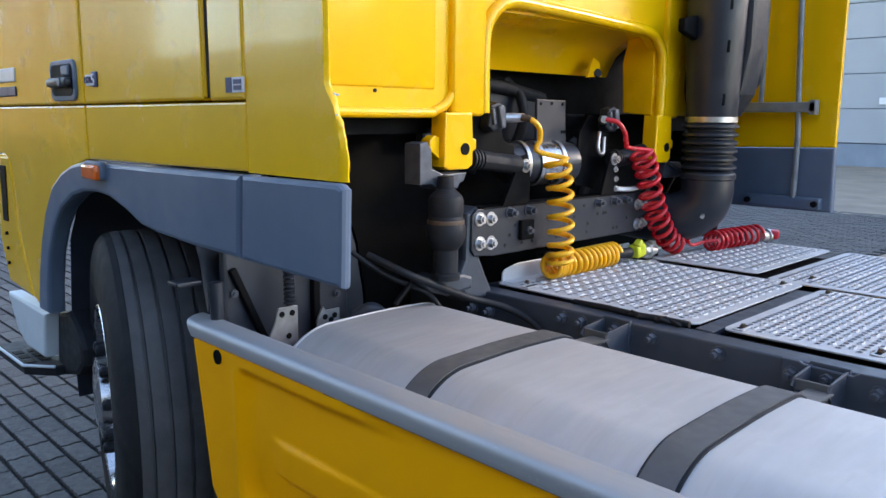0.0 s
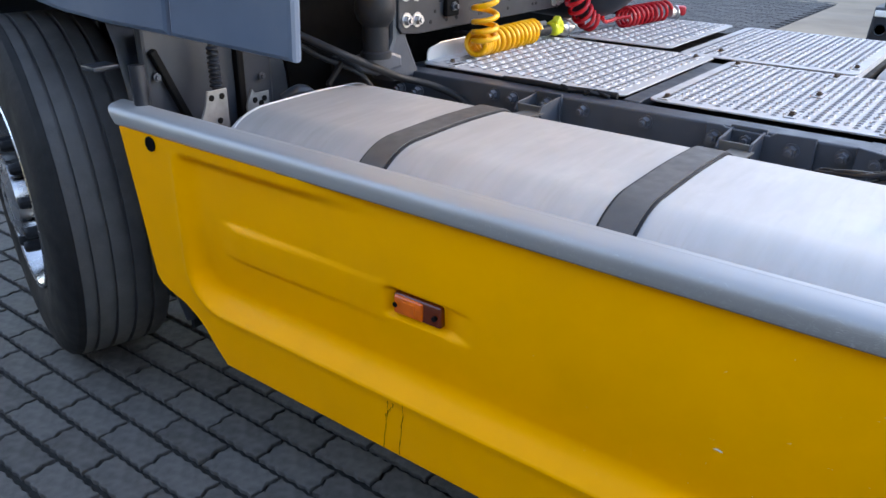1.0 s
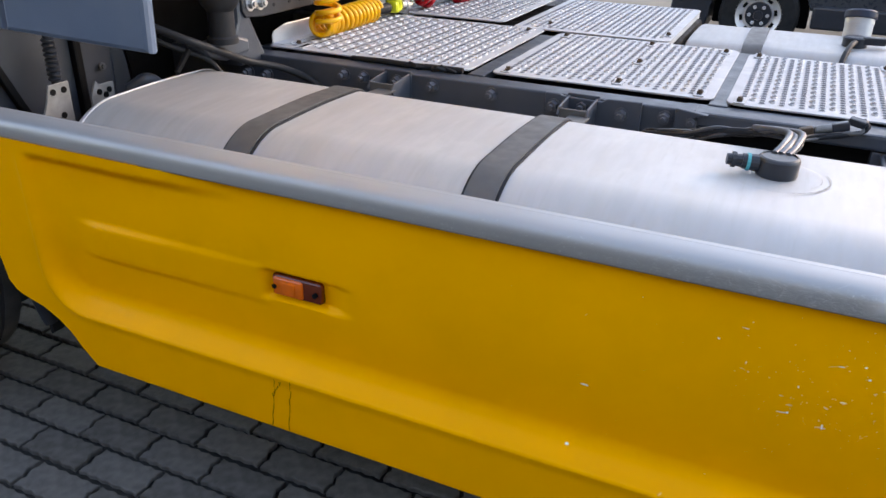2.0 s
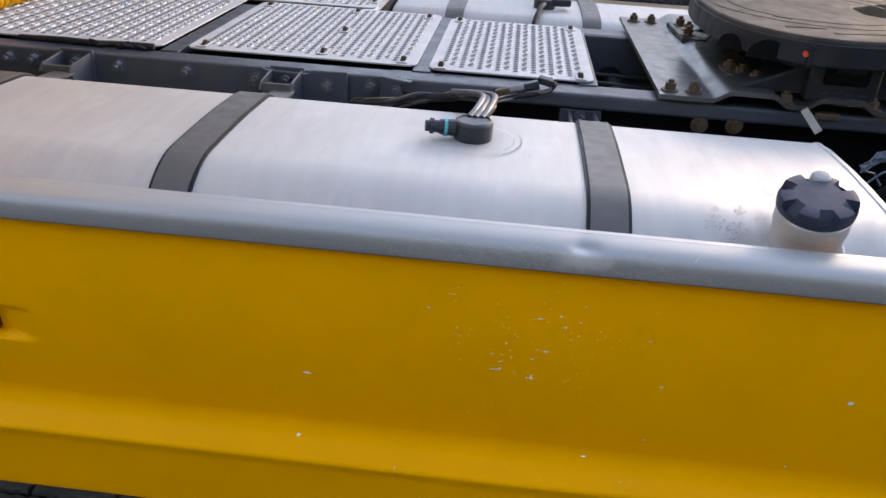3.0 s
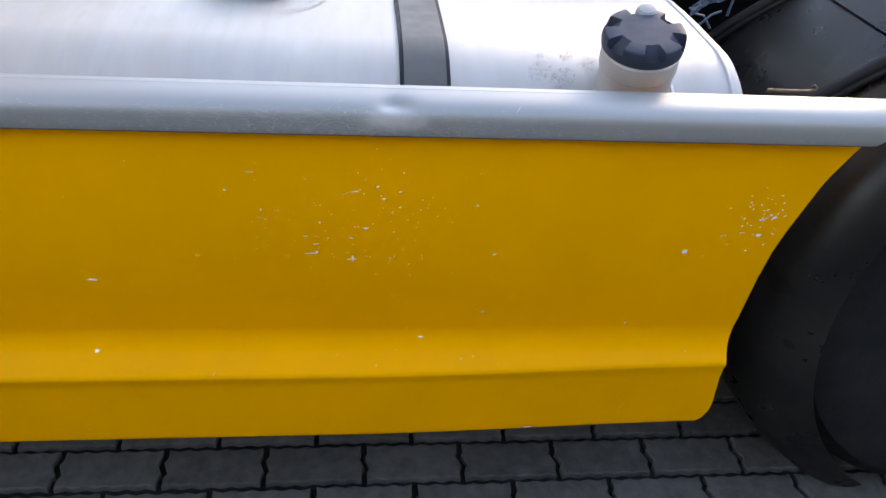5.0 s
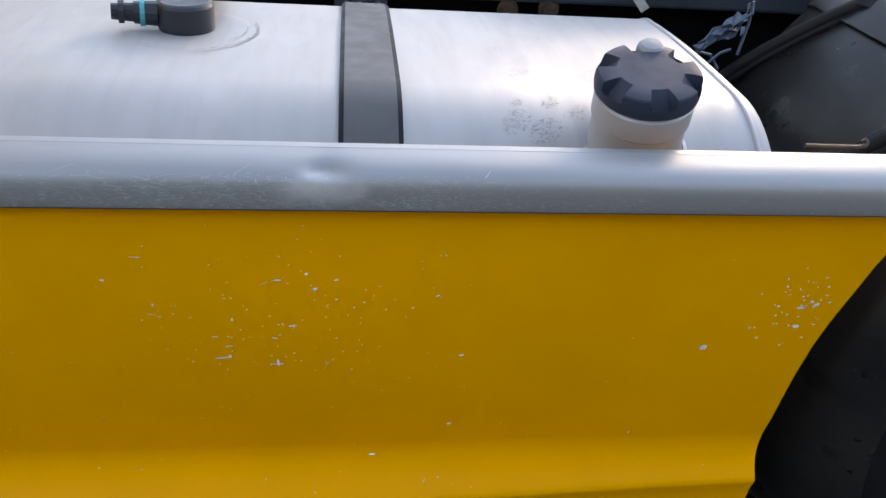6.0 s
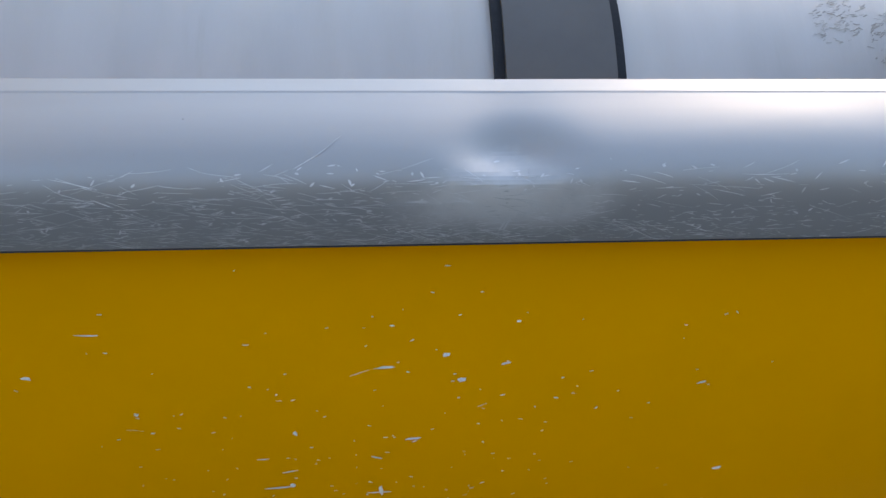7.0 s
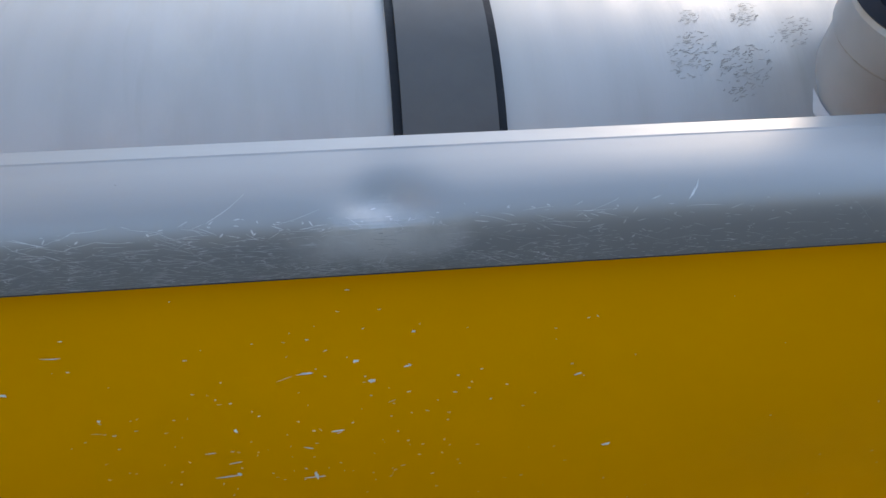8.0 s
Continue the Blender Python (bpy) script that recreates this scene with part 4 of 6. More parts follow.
part("engine_cover", slab(B(), [(0.80, 1.40), (1.45, 1.40), (1.42, 1.55), (1.30, 1.585), (0.92, 1.585), (0.82, 1.55)], "x", -1.97, -1.93, 0.01), M_BLACKP, engine)
for i, (y, z) in enumerate(((1.05, 1.60), (1.22, 1.62), (1.62, 1.40))):
    part("pipe", tube(B(), spline([(-1.95, y, z), (-1.9, y + 0.03, z - 0.06), (-1.88, y + 0.02, z - 0.16), (-1.9, y - 0.05, z - 0.3)]), 0.014 + 0.005 * i, 8), M_RUBBER, engine)
part("cooling_hose", tube(B(), spline([(-1.97, 0.90, 1.58), (-1.93, 1.05, 1.60), (-1.92, 1.2, 1.59), (-1.94, 1.42, 1.56)]), 0.024, 8), M_RUBBER, engine)

M_ZINC = mat("dull_zinc", (0.19, 0.195, 0.20), 0.5, metal=0.3, var=0.2, scale=30)
M_BSTEEL = mat("black_steel", (0.022, 0.026, 0.034), 0.38, var=0.2, scale=10, dirt=(0.05, 0.05, 0.052), dirt_amt=0.4, dscale=7, bump=0.05, bscale=90)
xm = part("cross_member", slab(B(), [(0.750, 1.09), (0.765, 1.070), (0.81, 1.066), (0.85, 1.062), (1.70, 1.062), (1.73, 1.07), (1.735, 1.2), (1.71, 1.213), (0.775, 1.213), (0.753, 1.197)], "x", -1.668, -1.656, 0.003), M_BSTEEL, truck, "black steel cross member with bolt holes")
part("flange", box(B(), -1.72, -1.656, 0.80, 1.71, 1.208, 1.216, 0.002), M_DARK, xm)
for y, z in ((0.784, 1.183), (0.833, 1.180), (0.785, 1.108), (0.835, 1.105), (1.665, 1.165), (1.70, 1.165), (1.665, 1.09), (1.70, 1.09)):
    bolts("bolt", BOLTZ, [(-1.656, y, z)], xm, BACK)
for y, z in ((0.920, 1.193), (1.012, 1.193), (1.40, 1.19), (1.50, 1.19), (1.0, 1.13), (1.57, 1.19)):
    bolts("bolt", BOLT, [(-1.656, y, z)], xm, BACK)
random.seed(11)
for k in range(26):
    y, z = random.uniform(0.88, 1.62), random.choice((1.09, 1.12, 1.15, 1.185))
    part("hole", cyl(B(), (-1.657, y, z), (-1.6545, y, z), 0.006, seg=8), M_RUBBER, xm)
part("lug", box(B(), -1.656, -1.64, 0.965, 1.03, 1.10, 1.165, 0.004), M_DARK, xm)
# pillar down to the chassis rail
part("cab_pillar", slab(B(), [(0.74, 1.20), (0.79, 1.22), (0.80, 1.06), (0.83, 1.0), (0.87, 0.93), (0.74, 0.93), (0.70, 1.0), (0.735, 1.06)], "x", -1.76, -1.665, 0.012), M_FRAME, truck, "blue-grey cab suspension pillar")
bolts("bolt", BOLT, [(-1.62, 0.80, 0.90), (-1.69, 0.80, 0.90)], truck, OUT)

# air spring strut
AS = (-1.60, 0.585)
spring = part("air_spring", lathe(B(), [(0.012, 1.328), (0.022, 1.325), (0.024, 1.292), (0.03, 1.285), (0.038, 1.278), (0.046, 1.270), (0.05, 1.258), (0.05, 1.225), (0.048, 1.215), (0.052, 1.20), (0.057, 1.18), (0.056, 1.155), (0.048, 1.135), (0.042, 1.128), (0.036, 1.12), (0.036, 1.055), (0.043, 1.05), (0.043, 1.035)], (AS[0], AS[1], 0), (0, 0, 1), 28), M_RUBBER, truck, "black rubber air spring strut")
part("rust_band", lathe(B(), [(0.0515, 1.205), (0.053, 1.203), (0.0535, 1.194), (0.053, 1.186)], (AS[0], AS[1], 0), (0, 0, 1), 28, False), M_RUST, spring)
part("spring_bracket", slab(B(), [(0.51, 1.415), (0.535, 1.42), (0.552, 1.40), (0.556, 1.345), (0.60, 1.328), (0.692, 1.33), (0.68, 1.305), (0.665, 1.302), (0.655, 1.286), (0.635, 1.29), (0.60, 1.283), (0.57, 1.292), (0.555, 1.303), (0.51, 1.303)], "x", -1.690, -1.624, 0.003), M_BOLT, truck, "dull grey cast strut bracket")
part("strut_base", slab(B(), [(0.50, 1.035), (0.66, 1.04), (0.70, 1.025), (0.70, 0.99), (0.60, 0.98), (0.53, 1.005)], "x", -1.665, -1.60, 0.01), M_FRAME, truck)
part("link_rod", cyl(B(), (-1.62, 0.415, 0.985), (-1.62, 0.47, 1.033), 0.008, seg=8), M_DARK, truck)
# black hoses along the rail
for r, pts in ((0.011, [(-1.72, 0.40, 1.11), (-1.62, 0.465, 1.06), (-1.59, 0.56, 1.015), (-1.585, 0.67, 0.968), (-1.545, 0.765, 0.935), (-1.48, 0.81, 0.90), (-1.42, 0.82, 0.86)]), (0.007, [(-1.74, 0.36, 1.12), (-1.68, 0.44, 1.05), (-1.62, 0.53, 1.0), (-1.6, 0.57, 0.95)])):
    part("hose", tube(B(), spline(pts), r, 8), M_RUBBER, truck, "black rubber hose")

# brackets, dampers, canister and valves on the cross member
for y0, w in ((0.885, 0.13), (1.415, 0.10)):
    part("damper_bracket", slab(B(), [(y0, 1.215), (y0 + w, 1.215), (y0 + w, 1.35), (y0 + w - 0.02, 1.372), (y0 + w - 0.045, 1.365)], "x", -1.664, -1.652, 0.002), M_DARK, truck, "black damper bracket")
bolts("bolt", BOLTZ, [(-1.652, 0.99, 1.337), (-1.652, 1.49, 1.342)], truck, BACK)
bolts("bolt", SMALL, [(-1.652, 1.505, 1.27), (-1.652, 1.505, 1.235), (-1.652, 1.50, 1.305)], truck, BACK)
for ya, za, yb, zb in ((0.745, 1.365, 0.97, 1.34), (1.50, 1.345, 1.76, 1.372)):
    d = part("damper", cyl(B(), (-1.672, ya + 0.05, za - 0.004), (-1.672, yb, zb), 0.030, seg=18), M_RUBBER, truck, "black cab damper")
    for k in range(3):
        part("ring", lathe(B(), [(0.022, -0.004), (0.033, -0.004), (0.033, 0.004), (0.022, 0.004)], (-1.672, ya + 0.008 + 0.014 * k, za - 0.001 * k), (0, 1, -0.05), 16), M_RUBBER, d)
can = part("air_canister", lathe(B(), [(0.02, -0.17), (0.055, -0.168), (0.068, -0.155), (0.07, -0.10), (0.07, 0.10), (0.066, 0.12), (0.03, 0.125)], (-1.75, 1.195, 1.335), (0.25, 1, 0), 30), M_BLACKP, truck, "black canister with a polished band")
part("polished_band", lathe(B(), [(0.0715, -0.040), (0.0725, -0.038), (0.0725, 0.035), (0.0715, 0.037)], (-1.75, 1.195, 1.335), (0.25, 1, 0), 30, False), M_CHROME, can)
for s in (-0.10, -0.045, 0.045):
    part("clamp", lathe(B(), [(0.072, -0.007), (0.077, -0.007), (0.077, 0.007), (0.072, 0.007)], (-1.75 + 0.25 * s, 1.195 + s, 1.335), (0.25, 1, 0), 30, False), M_STEEL, can)
part("valve_plate", slab(B(), [(0.79, 1.36), (0.93, 1.345), (1.0, 1.35), (1.0, 1.40), (0.95, 1.415), (0.93, 1.46), (0.93, 1.535), (0.80, 1.54), (0.775, 1.50), (0.785, 1.44)], "x", -1.72, -1.708, 0.003), M_DARK, truck, "black perforated valve plate")
part("relay_plate", slab(B(), [(1.150, 1.36), (1.315, 1.36), (1.302, 1.548), (1.146, 1.55)], "x", -1.75, -1.738, 0.003), M_BLACKP, truck, "black upright plate")
for y, z in ((1.165, 1.535), (1.225, 1.537), (1.285, 1.535), (1.285, 1.44), (1.30, 1.44)):
    part("hole", cyl(B(), (-1.738, y, z), (-1.736, y, z), 0.006, seg=8), M_DARK, truck)
part("side_plate", slab(B(), [(1.36, 1.25), (1.56, 1.22), (1.56, 1.48), (1.44, 1.5), (1.38, 1.44)], "x", -1.74, -1.728, 0.003), M_DARK, truck)


def air_valve(y, z, way=1):
    v = part("air_valve", slab(B(), [(y - 0.042, z - 0.03), (y - 0.02, z - 0.045), (y + 0.02, z - 0.045), (y + 0.042, z - 0.015), (y + 0.038, z + 0.03), (y + 0.005, z + 0.045), (y - 0.03, z + 0.035)], "x", -1.708, -1.665, 0.008), M_COUPL, truck, "grey cast air valve")
    part("rib", rbox(B(), pose(-1.662, y + 0.01, z, 12, 0, 0), 0.02, 0.024, 0.07, 0.006), M_BOLT, v)
    part("rib", rbox(B(), pose(-1.664, y - 0.024, z, 12, 0, 0), 0.016, 0.012, 0.05, 0.004), M_BOLT, v)
    part("port", cyl(B(), (-1.69, y + 0.035 * way, z - 0.004), (-1.64, y + 0.095 * way, z - 0.002), 0.016, 0.013, 12), M_STEEL, v)
    return v


air_valve(0.870, 1.490)
air_valve(1.495, 1.486, -1)
part("cable_tie", tube(B(), spline([(-1.70, 1.46, 1.44), (-1.69, 1.44, 1.38), (-1.69, 1.47, 1.36), (-1.70, 1.49, 1.42)]), 0.007, 6), M_STEEL, truck)
for k in range(5):
    random.seed(60 + k)
    y = random.uniform(1.55, 1.9)
    part("wire", tube(B(), spline([(-1.72, y, 1.36), (-1.66, y + 0.06, 1.28), (-1.67, y + 0.02, 1.18), (-1.70, y + 0.1, 1.05)]), 0.006, 6), M_RUBBER, truck)
part("white_hose", tube(B(), spline([(-1.66, 1.52, 1.232), (-1.65, 1.62, 1.228), (-1.65, 1.75, 1.245), (-1.68, 1.85, 1.27)]), 0.009, 6), M_WHITE, truck, "pale plastic pipe")
part("loom", tube(B(), spline([(-1.60, 1.78, 1.32), (-1.58, 1.86, 1.27), (-1.58, 1.88, 1.16), (-1.60, 1.86, 1.07), (-1.63, 1.80, 1.02)]), 0.009, 6), M_RUBBER, truck)
part("far_mount", box(B(), -1.68, -1.62, 1.80, 1.92, 1.26, 1.32, 0.01), M_FRAME, truck)

# intake stack at the far side
IX, IY = -1.50, 1.905
stack = part("air_intake", lathe(B(), [(0.088, 1.47), (0.088, 1.475), (0.094, 1.50), (0.098, 1.60), (0.108, 1.75), (0.112, 1.9), (0.115, 2.5)], (IX, IY, 0), (0, 0, 1), 28), M_BLACKP, truck, "black plastic air intake stack with bellows")
part("intake_duct", slab(B(), [(IX - 0.12, 1.50), (IX + 0.05, 1.50), (IX + 0.10, 1.58), (IX + 0.13, 1.75), (IX + 0.13, 2.5), (IX - 0.14, 2.5), (IX - 0.14, 1.6)], "y", IY + 0.02, IY + 0.16, 0.02), M_BLACKP, stack)
part("clamp", lathe(B(), [(0.091, 1.476), (0.096, 1.476), (0.096, 1.496), (0.091, 1.496)], (IX, IY, 0), (0, 0, 1), 28, False), M_STEEL, stack)
prof = []
for k in range(6):
    z = 1.475 - 0.031 * k
    prof += [(0.086, z), (0.103, z - 0.010), (0.103, z - 0.018), (0.086, z - 0.027)]
prof += [(0.100, 1.285), (0.104, 1.28), (0.104, 1.262), (0.098, 1.258)]
part("bellows", lathe(B(), prof, (IX, IY, 0), (0, 0, 1), 32, False), M_BLACKP, stack)
bm = B()
pts = spline([(IX, IY, 1.265), (IX, IY, 1.20), (IX - 0.02, IY - 0.01, 1.15), (IX - 0.08, IY - 0.03, 1.11), (IX - 0.18, IY - 0.05, 1.10), (IX - 0.4, IY - 0.06, 1.11)], 6)
part("elbow", tube(bm, pts, 0.098, 20), M_BLACKP, stack)
for z, r in ((1.56, 0.094), (1.75, 0.106), (1.90, 0.110)):
    part("slot", rbox(B(), pose(IX + 0.78 * r, IY - 0.62 * r, z, 0, 0, -38), 0.008, 0.012, 0.045, 0.003), M_DARK, stack)
part("stay", slab(B(), [(IY - 0.20, 1.80), (IY - 0.08, 1.77), (IY - 0.08, 1.87), (IY - 0.20, 1.845)], "x", IX - 0.05, IX - 0.02, 0.006), M_DARK, stack)
part("elbow_bolt", cyl(B(), (IX + 0.03, IY - 0.08, 1.13), (IX + 0.045, IY - 0.11, 1.125), 0.008, seg=8), M_STEEL, stack)

# panels and brackets ahead of the tank
ip = part("inner_panel", slab(B(), [(0.06, 0.72), (0.47, 0.72), (0.47, 1.08), (0.3, 1.16), (0.06, 1.16)], "x", -1.93, -1.90, 0.01), mat("splash_panel", (0.026, 0.032, 0.045), 0.42, var=0.15, scale=6, dirt=(0.05, 0.052, 0.056), dirt_amt=0.4, dscale=5), truck, "dusty grey splash panel")
part("rib", box(B(), -1.905, -1.88, 0.33, 0.355, 0.75, 1.12, 0.006), M_DARK, ip)
part("rib", rbox(B(), pose(-1.89, 0.14, 0.95, 24, 0, 0), 0.02, 0.02, 0.3, 0.004), M_DARK, ip)
part("gusset", slab(B(), [(0.07, 0.87), (0.145, 0.90), (0.15, 0.86), (0.10, 0.80)], "x", -1.80, -1.79, 0.002), M_DARK, ip)
for y0, y1, z0, z1 in ((0.112, 0.201, 0.885, 0.992), (0.262, 0.338, 0.905, 0.962)):
    pb = part("hole_bracket", slab(B(), [(y0, z0 + 0.03), (y0 + 0.02, z0 + 0.07) if y1 - y0 > 0.076 else (y0, z0 + 0.045), (y0 + 0.03, z1), (y1, z1), (y1, z0), (y0, z0)], "x", -1.775, -1.768, 0.002), M_ZINC, truck, "zinc bracket with bolt holes")
    for yy, zz in ((y1 - 0.018, z1 - 0.018), (y1 - 0.05, z1 - 0.018), (y1 - 0.03, z0 + 0.028)):
        part("hole", cyl(B(), (-1.768, yy, zz), (-1.766, yy, zz), 0.008, seg=12), M_DARK, pb)
part("pipe_end", cyl(B(), (-1.78, 0.13, 0.875), (-1.70, 0.20, 0.86), 0.022, seg=14), M_RUST, truck)
prof = []
for k in range(9):
    prof += [(0.010, 0.98 + 0.012 * k), (0.016, 0.984 + 0.012 * k), (0.016, 0.988 + 0.012 * k), (0.010, 0.992 + 0.012 * k)]
part("level_damper", lathe(B(), [(0.008, 0.93)] + prof + [(0.008, 1.16)], (-1.83, 0.215, 0), (0, 0, 1), 14), M_BLACKP, truck, "ribbed black levelling rod")
bolts("bolt", bolt_mesh("dull_bolt", M_BOLT, r=0.007, h=0.006, washer=0.011), [(-1.89, 0.085, 1.02), (-1.89, 0.42, 0.97)], truck, BACK)
part("elbow_pipe", tube(B(), spline([(-1.78, 0.40, 0.92), (-1.75, 0.43, 0.945), (-1.74, 0.46, 0.93), (-1.75, 0.48, 0.9)]), 0.02, 10), M_FRAME, truck)
part("inner_stay", box(B(), -1.80, -1.74, 0.1, 0.5, 0.84, 0.862, 0.004), M_FRAME, truck)

# front wheel, steered, with its splash liner
STEER = radians(16)
ax = Vector((math.sin(STEER), math.cos(STEER), 0))
WC = Vector((-2.592, -0.015, G + 0.570))
wheel = part("front_wheel", lathe(B(), [(0.30, 0.012), (0.33, -0.004), (0.40, -0.010), (0.47, -0.004), (0.51, 0.008), (0.533, 0.026), (0.5405, 0.044)], WC, ax, 96, False), M_TYRE, truck, "worn black front tyre on an alloy wheel, turned to one side", smooth=28)
part("tread", lathe(B(), [(0.541, 0.045), (0.543, 0.072), (0.543, 0.0725), (0.531, 0.0745), (0.531, 0.0815), (0.543, 0.0835), (0.5445, 0.123), (0.532, 0.125), (0.532, 0.133), (0.5445, 0.135), (0.545, 0.176), (0.533, 0.178), (0.533, 0.186), (0.545, 0.188), (0.544, 0.228), (0.532, 0.23), (0.532, 0.238), (0.543, 0.24), (0.541, 0.272), (0.53, 0.29), (0.50, 0.305), (0.40, 0.315), (0.30, 0.30)], WC, ax, 96, False), mat("worn_tread", (0.055, 0.056, 0.06), 0.8, var=0.3, scale=6, dirt=(0.10, 0.10, 0.10), dirt_amt=0.5, dscale=9, bump=0.2, bscale=120), wheel, "dusty worn tread", smooth=28)
part("rim", lathe(B(), [(0.302, 0.006), (0.306, 0.0), (0.302, -0.004), (0.292, 0.0), (0.285, 0.02), (0.27, 0.05), (0.255, 0.06), (0.20, 0.045), (0.135, 0.03), (0.13, -0.02), (0.10, -0.03), (0.02, -0.032)], WC, ax, 64, False), M_CHROME, wheel, "polished alloy rim")
side_v = Vector((ax.y, -ax.x, 0))
for k in range(10):
    a = 2 * math.pi * k / 10 + 0.15
    c = WC + 0.168 * (math.cos(a) * side_v + math.sin(a) * Vector((0, 0, 1)))
    part("wheel_nut", lathe(B(), [(0.019, 0.045), (0.019, 0.01), (0.018, -0.012), (0.014, -0.020), (0.005, -0.022)], c, ax, 12), M_RUBBER, wheel)
    part("hand_hole", cyl(B(), WC + 0.232 * (math.cos(a + 0.31) * side_v + math.sin(a + 0.31) * Vector((0, 0, 1))) + ax * 0.040, WC + 0.232 * (math.cos(a + 0.31) * side_v + math.sin(a + 0.31) * Vector((0, 0, 1))) + ax * 0.056, 0.024, seg=14), M_DARK, wheel)
bm = B()
prof = [(-1.90, 0.42), (-1.905, 0.55), (-1.915, 0.75), (-1.935, 0.95), (-1.97, 1.10), (-2.03, 1.22), (-2.15, 1.30), (-2.5, 1.33), (-2.8, 1.25), (-2.95, 1.05), (-2.99, 0.80), (-3.0, 0.60), (-2.98, 0.45)]
v0 = [bm.verts.new((x, 0.03, z)) for x, z in prof]
v1 = [bm.verts.new((x, 0.55, z)) for x, z in prof]
for i in range(len(prof) - 1):
    bm.faces.new((v0[i], v0[i + 1], v1[i + 1], v1[i]))
bm.faces.new([bm.verts.new((x, 0.56, z)) for x, z in prof])
bmesh.ops.solidify(bm, geom=bm.faces[:], thickness=0.012)
part("splash_liner", bm, mat("liner_plastic", (0.035, 0.045, 0.065), 0.4, var=0.2, scale=6, dirt=(0.07, 0.07, 0.075), dirt_amt=0.3, dscale=5), truck, "dark grey wheel splash liner", smooth=50)
part("liner_ledge", box(B(), -2.0, -1.94, -0.05, 0.02, 1.045, 1.058, 0.004), M_BLACKP, truck)
part("liner_edge", tube(B(), spline([(-1.885, 0.03, 1.06), (-1.88, 0.03, 0.9), (-1.87, 0.03, 0.7), (-1.86, 0.04, 0.5), (-1.84, 0.06, 0.36)]), 0.02, 8), M_BLACKP, truck)
part("mud_flap", slab(B(), [(0.08, 0.30), (0.50, 0.30), (0.52, 0.55), (0.08, 0.55)], "x", -1.885, -1.872, 0.004), M_RUBBER, truck, "black rubber mud flap")
GUARD = [(z, lerp_at(z, FRONT)) for z in (0.33, 0.38, 0.43, 0.46, 0.48, 0.50, 0.56, 0.64)]
bm = slab(B(), [(x - 0.022, z) for z, x in GUARD] + [(x + 0.004, z) for z, x in GUARD[::-1]], "y", 0.035, 0.40)
part("wheel_guard", bm, M_RUBBER, truck, "black moulded guard behind the front wheel")
part("axle_beam", box(B(), -2.62, -2.42, 0.3, 2.2, G + 0.35, G + 0.5, 0.03), M_DARK, truck)

# ---- chassis details ----
bolts("bolt", BOLT, [(x, 0.856, 0.921) for x in (-1.40, -1.332, -1.103, -0.919, -0.437, -0.368)], truck, OUT)
for x in (-1.50, -1.43):
    part("rail_hole", cyl(B(), (x, 0.8555, 0.915), (x, 0.853, 0.915), 0.009, seg=12), M_DARK, truck)
bolts("bolt", BOLTR, [(x, 0.905, 0.80) for x in (0.55, 0.62, 0.33)], truck, OUT)
bolts("bolt", BOLTR, [(0.40, 0.858, 0.892), (0.485, 0.858, 0.898)], truck, OUT)


def strap_bracket(xc, wide):
    """Folded bracket that ties a tank strap to the rail."""
    br = part("tank_bracket", box(B(), xc - 0.042, xc + 0.046, 0.846, 0.857, 0.84, 0.956, 0.003), M_FRAME, truck, "blue-grey steel tank bracket")
    for dx in (-0.036, 0.040):
        part("ear", slab(B(), [(0.735, 0.925), (0.75, 0.942), (0.848, 0.950), (0.848, 0.86), (0.76, 0.89)], "x", xc + dx - 0.003, xc + dx + 0.003, 0.001), M_FRAME, br)
    part("rim", box(B(), xc - 0.036, xc + 0.040, 0.745, 0.752, 0.915, 0.940, 0.002), M_STRAP, br)
    part("saddle", box(B(), xc - 0.033, xc + 0.037, 0.752, 0.845, 0.892, 0.898, 0.002), M_FRAME, br)
    bolts("bolt", BOLT, [(xc + 0.002, 0.846, 0.925)], br, OUT)
    part("strap_tail", slab(B(), [(0.62, 0.944), (0.66, 0.930), (0.745, 0.925), (0.745, 0.921), (0.66, 0.925), (0.62, 0.939)], "x", xc - 0.005, xc + 0.05), M_STRAP, br)
    if wide:
        part("hanger_plate", slab(B(), [(xc - 0.10, 0.953), (xc - 0.06, 0.953), (xc - 0.05, 0.948), (xc + 0.055, 0.945), (xc + 0.07, 0.955), (xc + 0.16, 0.957), (xc + 0.16, 0.86), (xc + 0.06, 0.86), (xc + 0.06, 0.80), (xc - 0.10, 0.80)], "y", 0.834, 0.845, 0.003), M_FRAME, br)
        bolts("bolt", BOLT, [(xc - 0.075, 0.834, 0.92), (xc + 0.11, 0.834, 0.92)], br, OUT)
    return br


strap_bracket(-1.216, False)
strap_bracket(-0.655, True)
br = part("tank_bracket", box(B(), 0.05, 0.155, 0.86, 0.90, 0.80, 0.905, 0.004), M_FRAME, truck)
bolts("bolt", BOLT, [(0.10, 0.85, 0.885)], truck, OUT)
for dx in (-0.028, 0.036):
    part("strap_eye", tube(B(), spline([(0.10 + dx, 0.63, 0.925), (0.10 + dx, 0.70, 0.905), (0.10 + dx, 0.80, 0.90), (0.10 + dx, 0.86, 0.895)]), 0.006, 6), M_FRAME, br)
part("gusset", slab(B(), [(-0.41, 0.955), (-0.33, 0.945), (-0.36, 0.935), (-0.385, 0.86), (-0.41, 0.86)], "y", 0.835, 0.856, 0.003), M_FRAME, truck)
M_LOCK0 = mat("dull_tab", (0.32, 0.32, 0.31), 0.7, var=0.2, scale=40, spec=0.2)
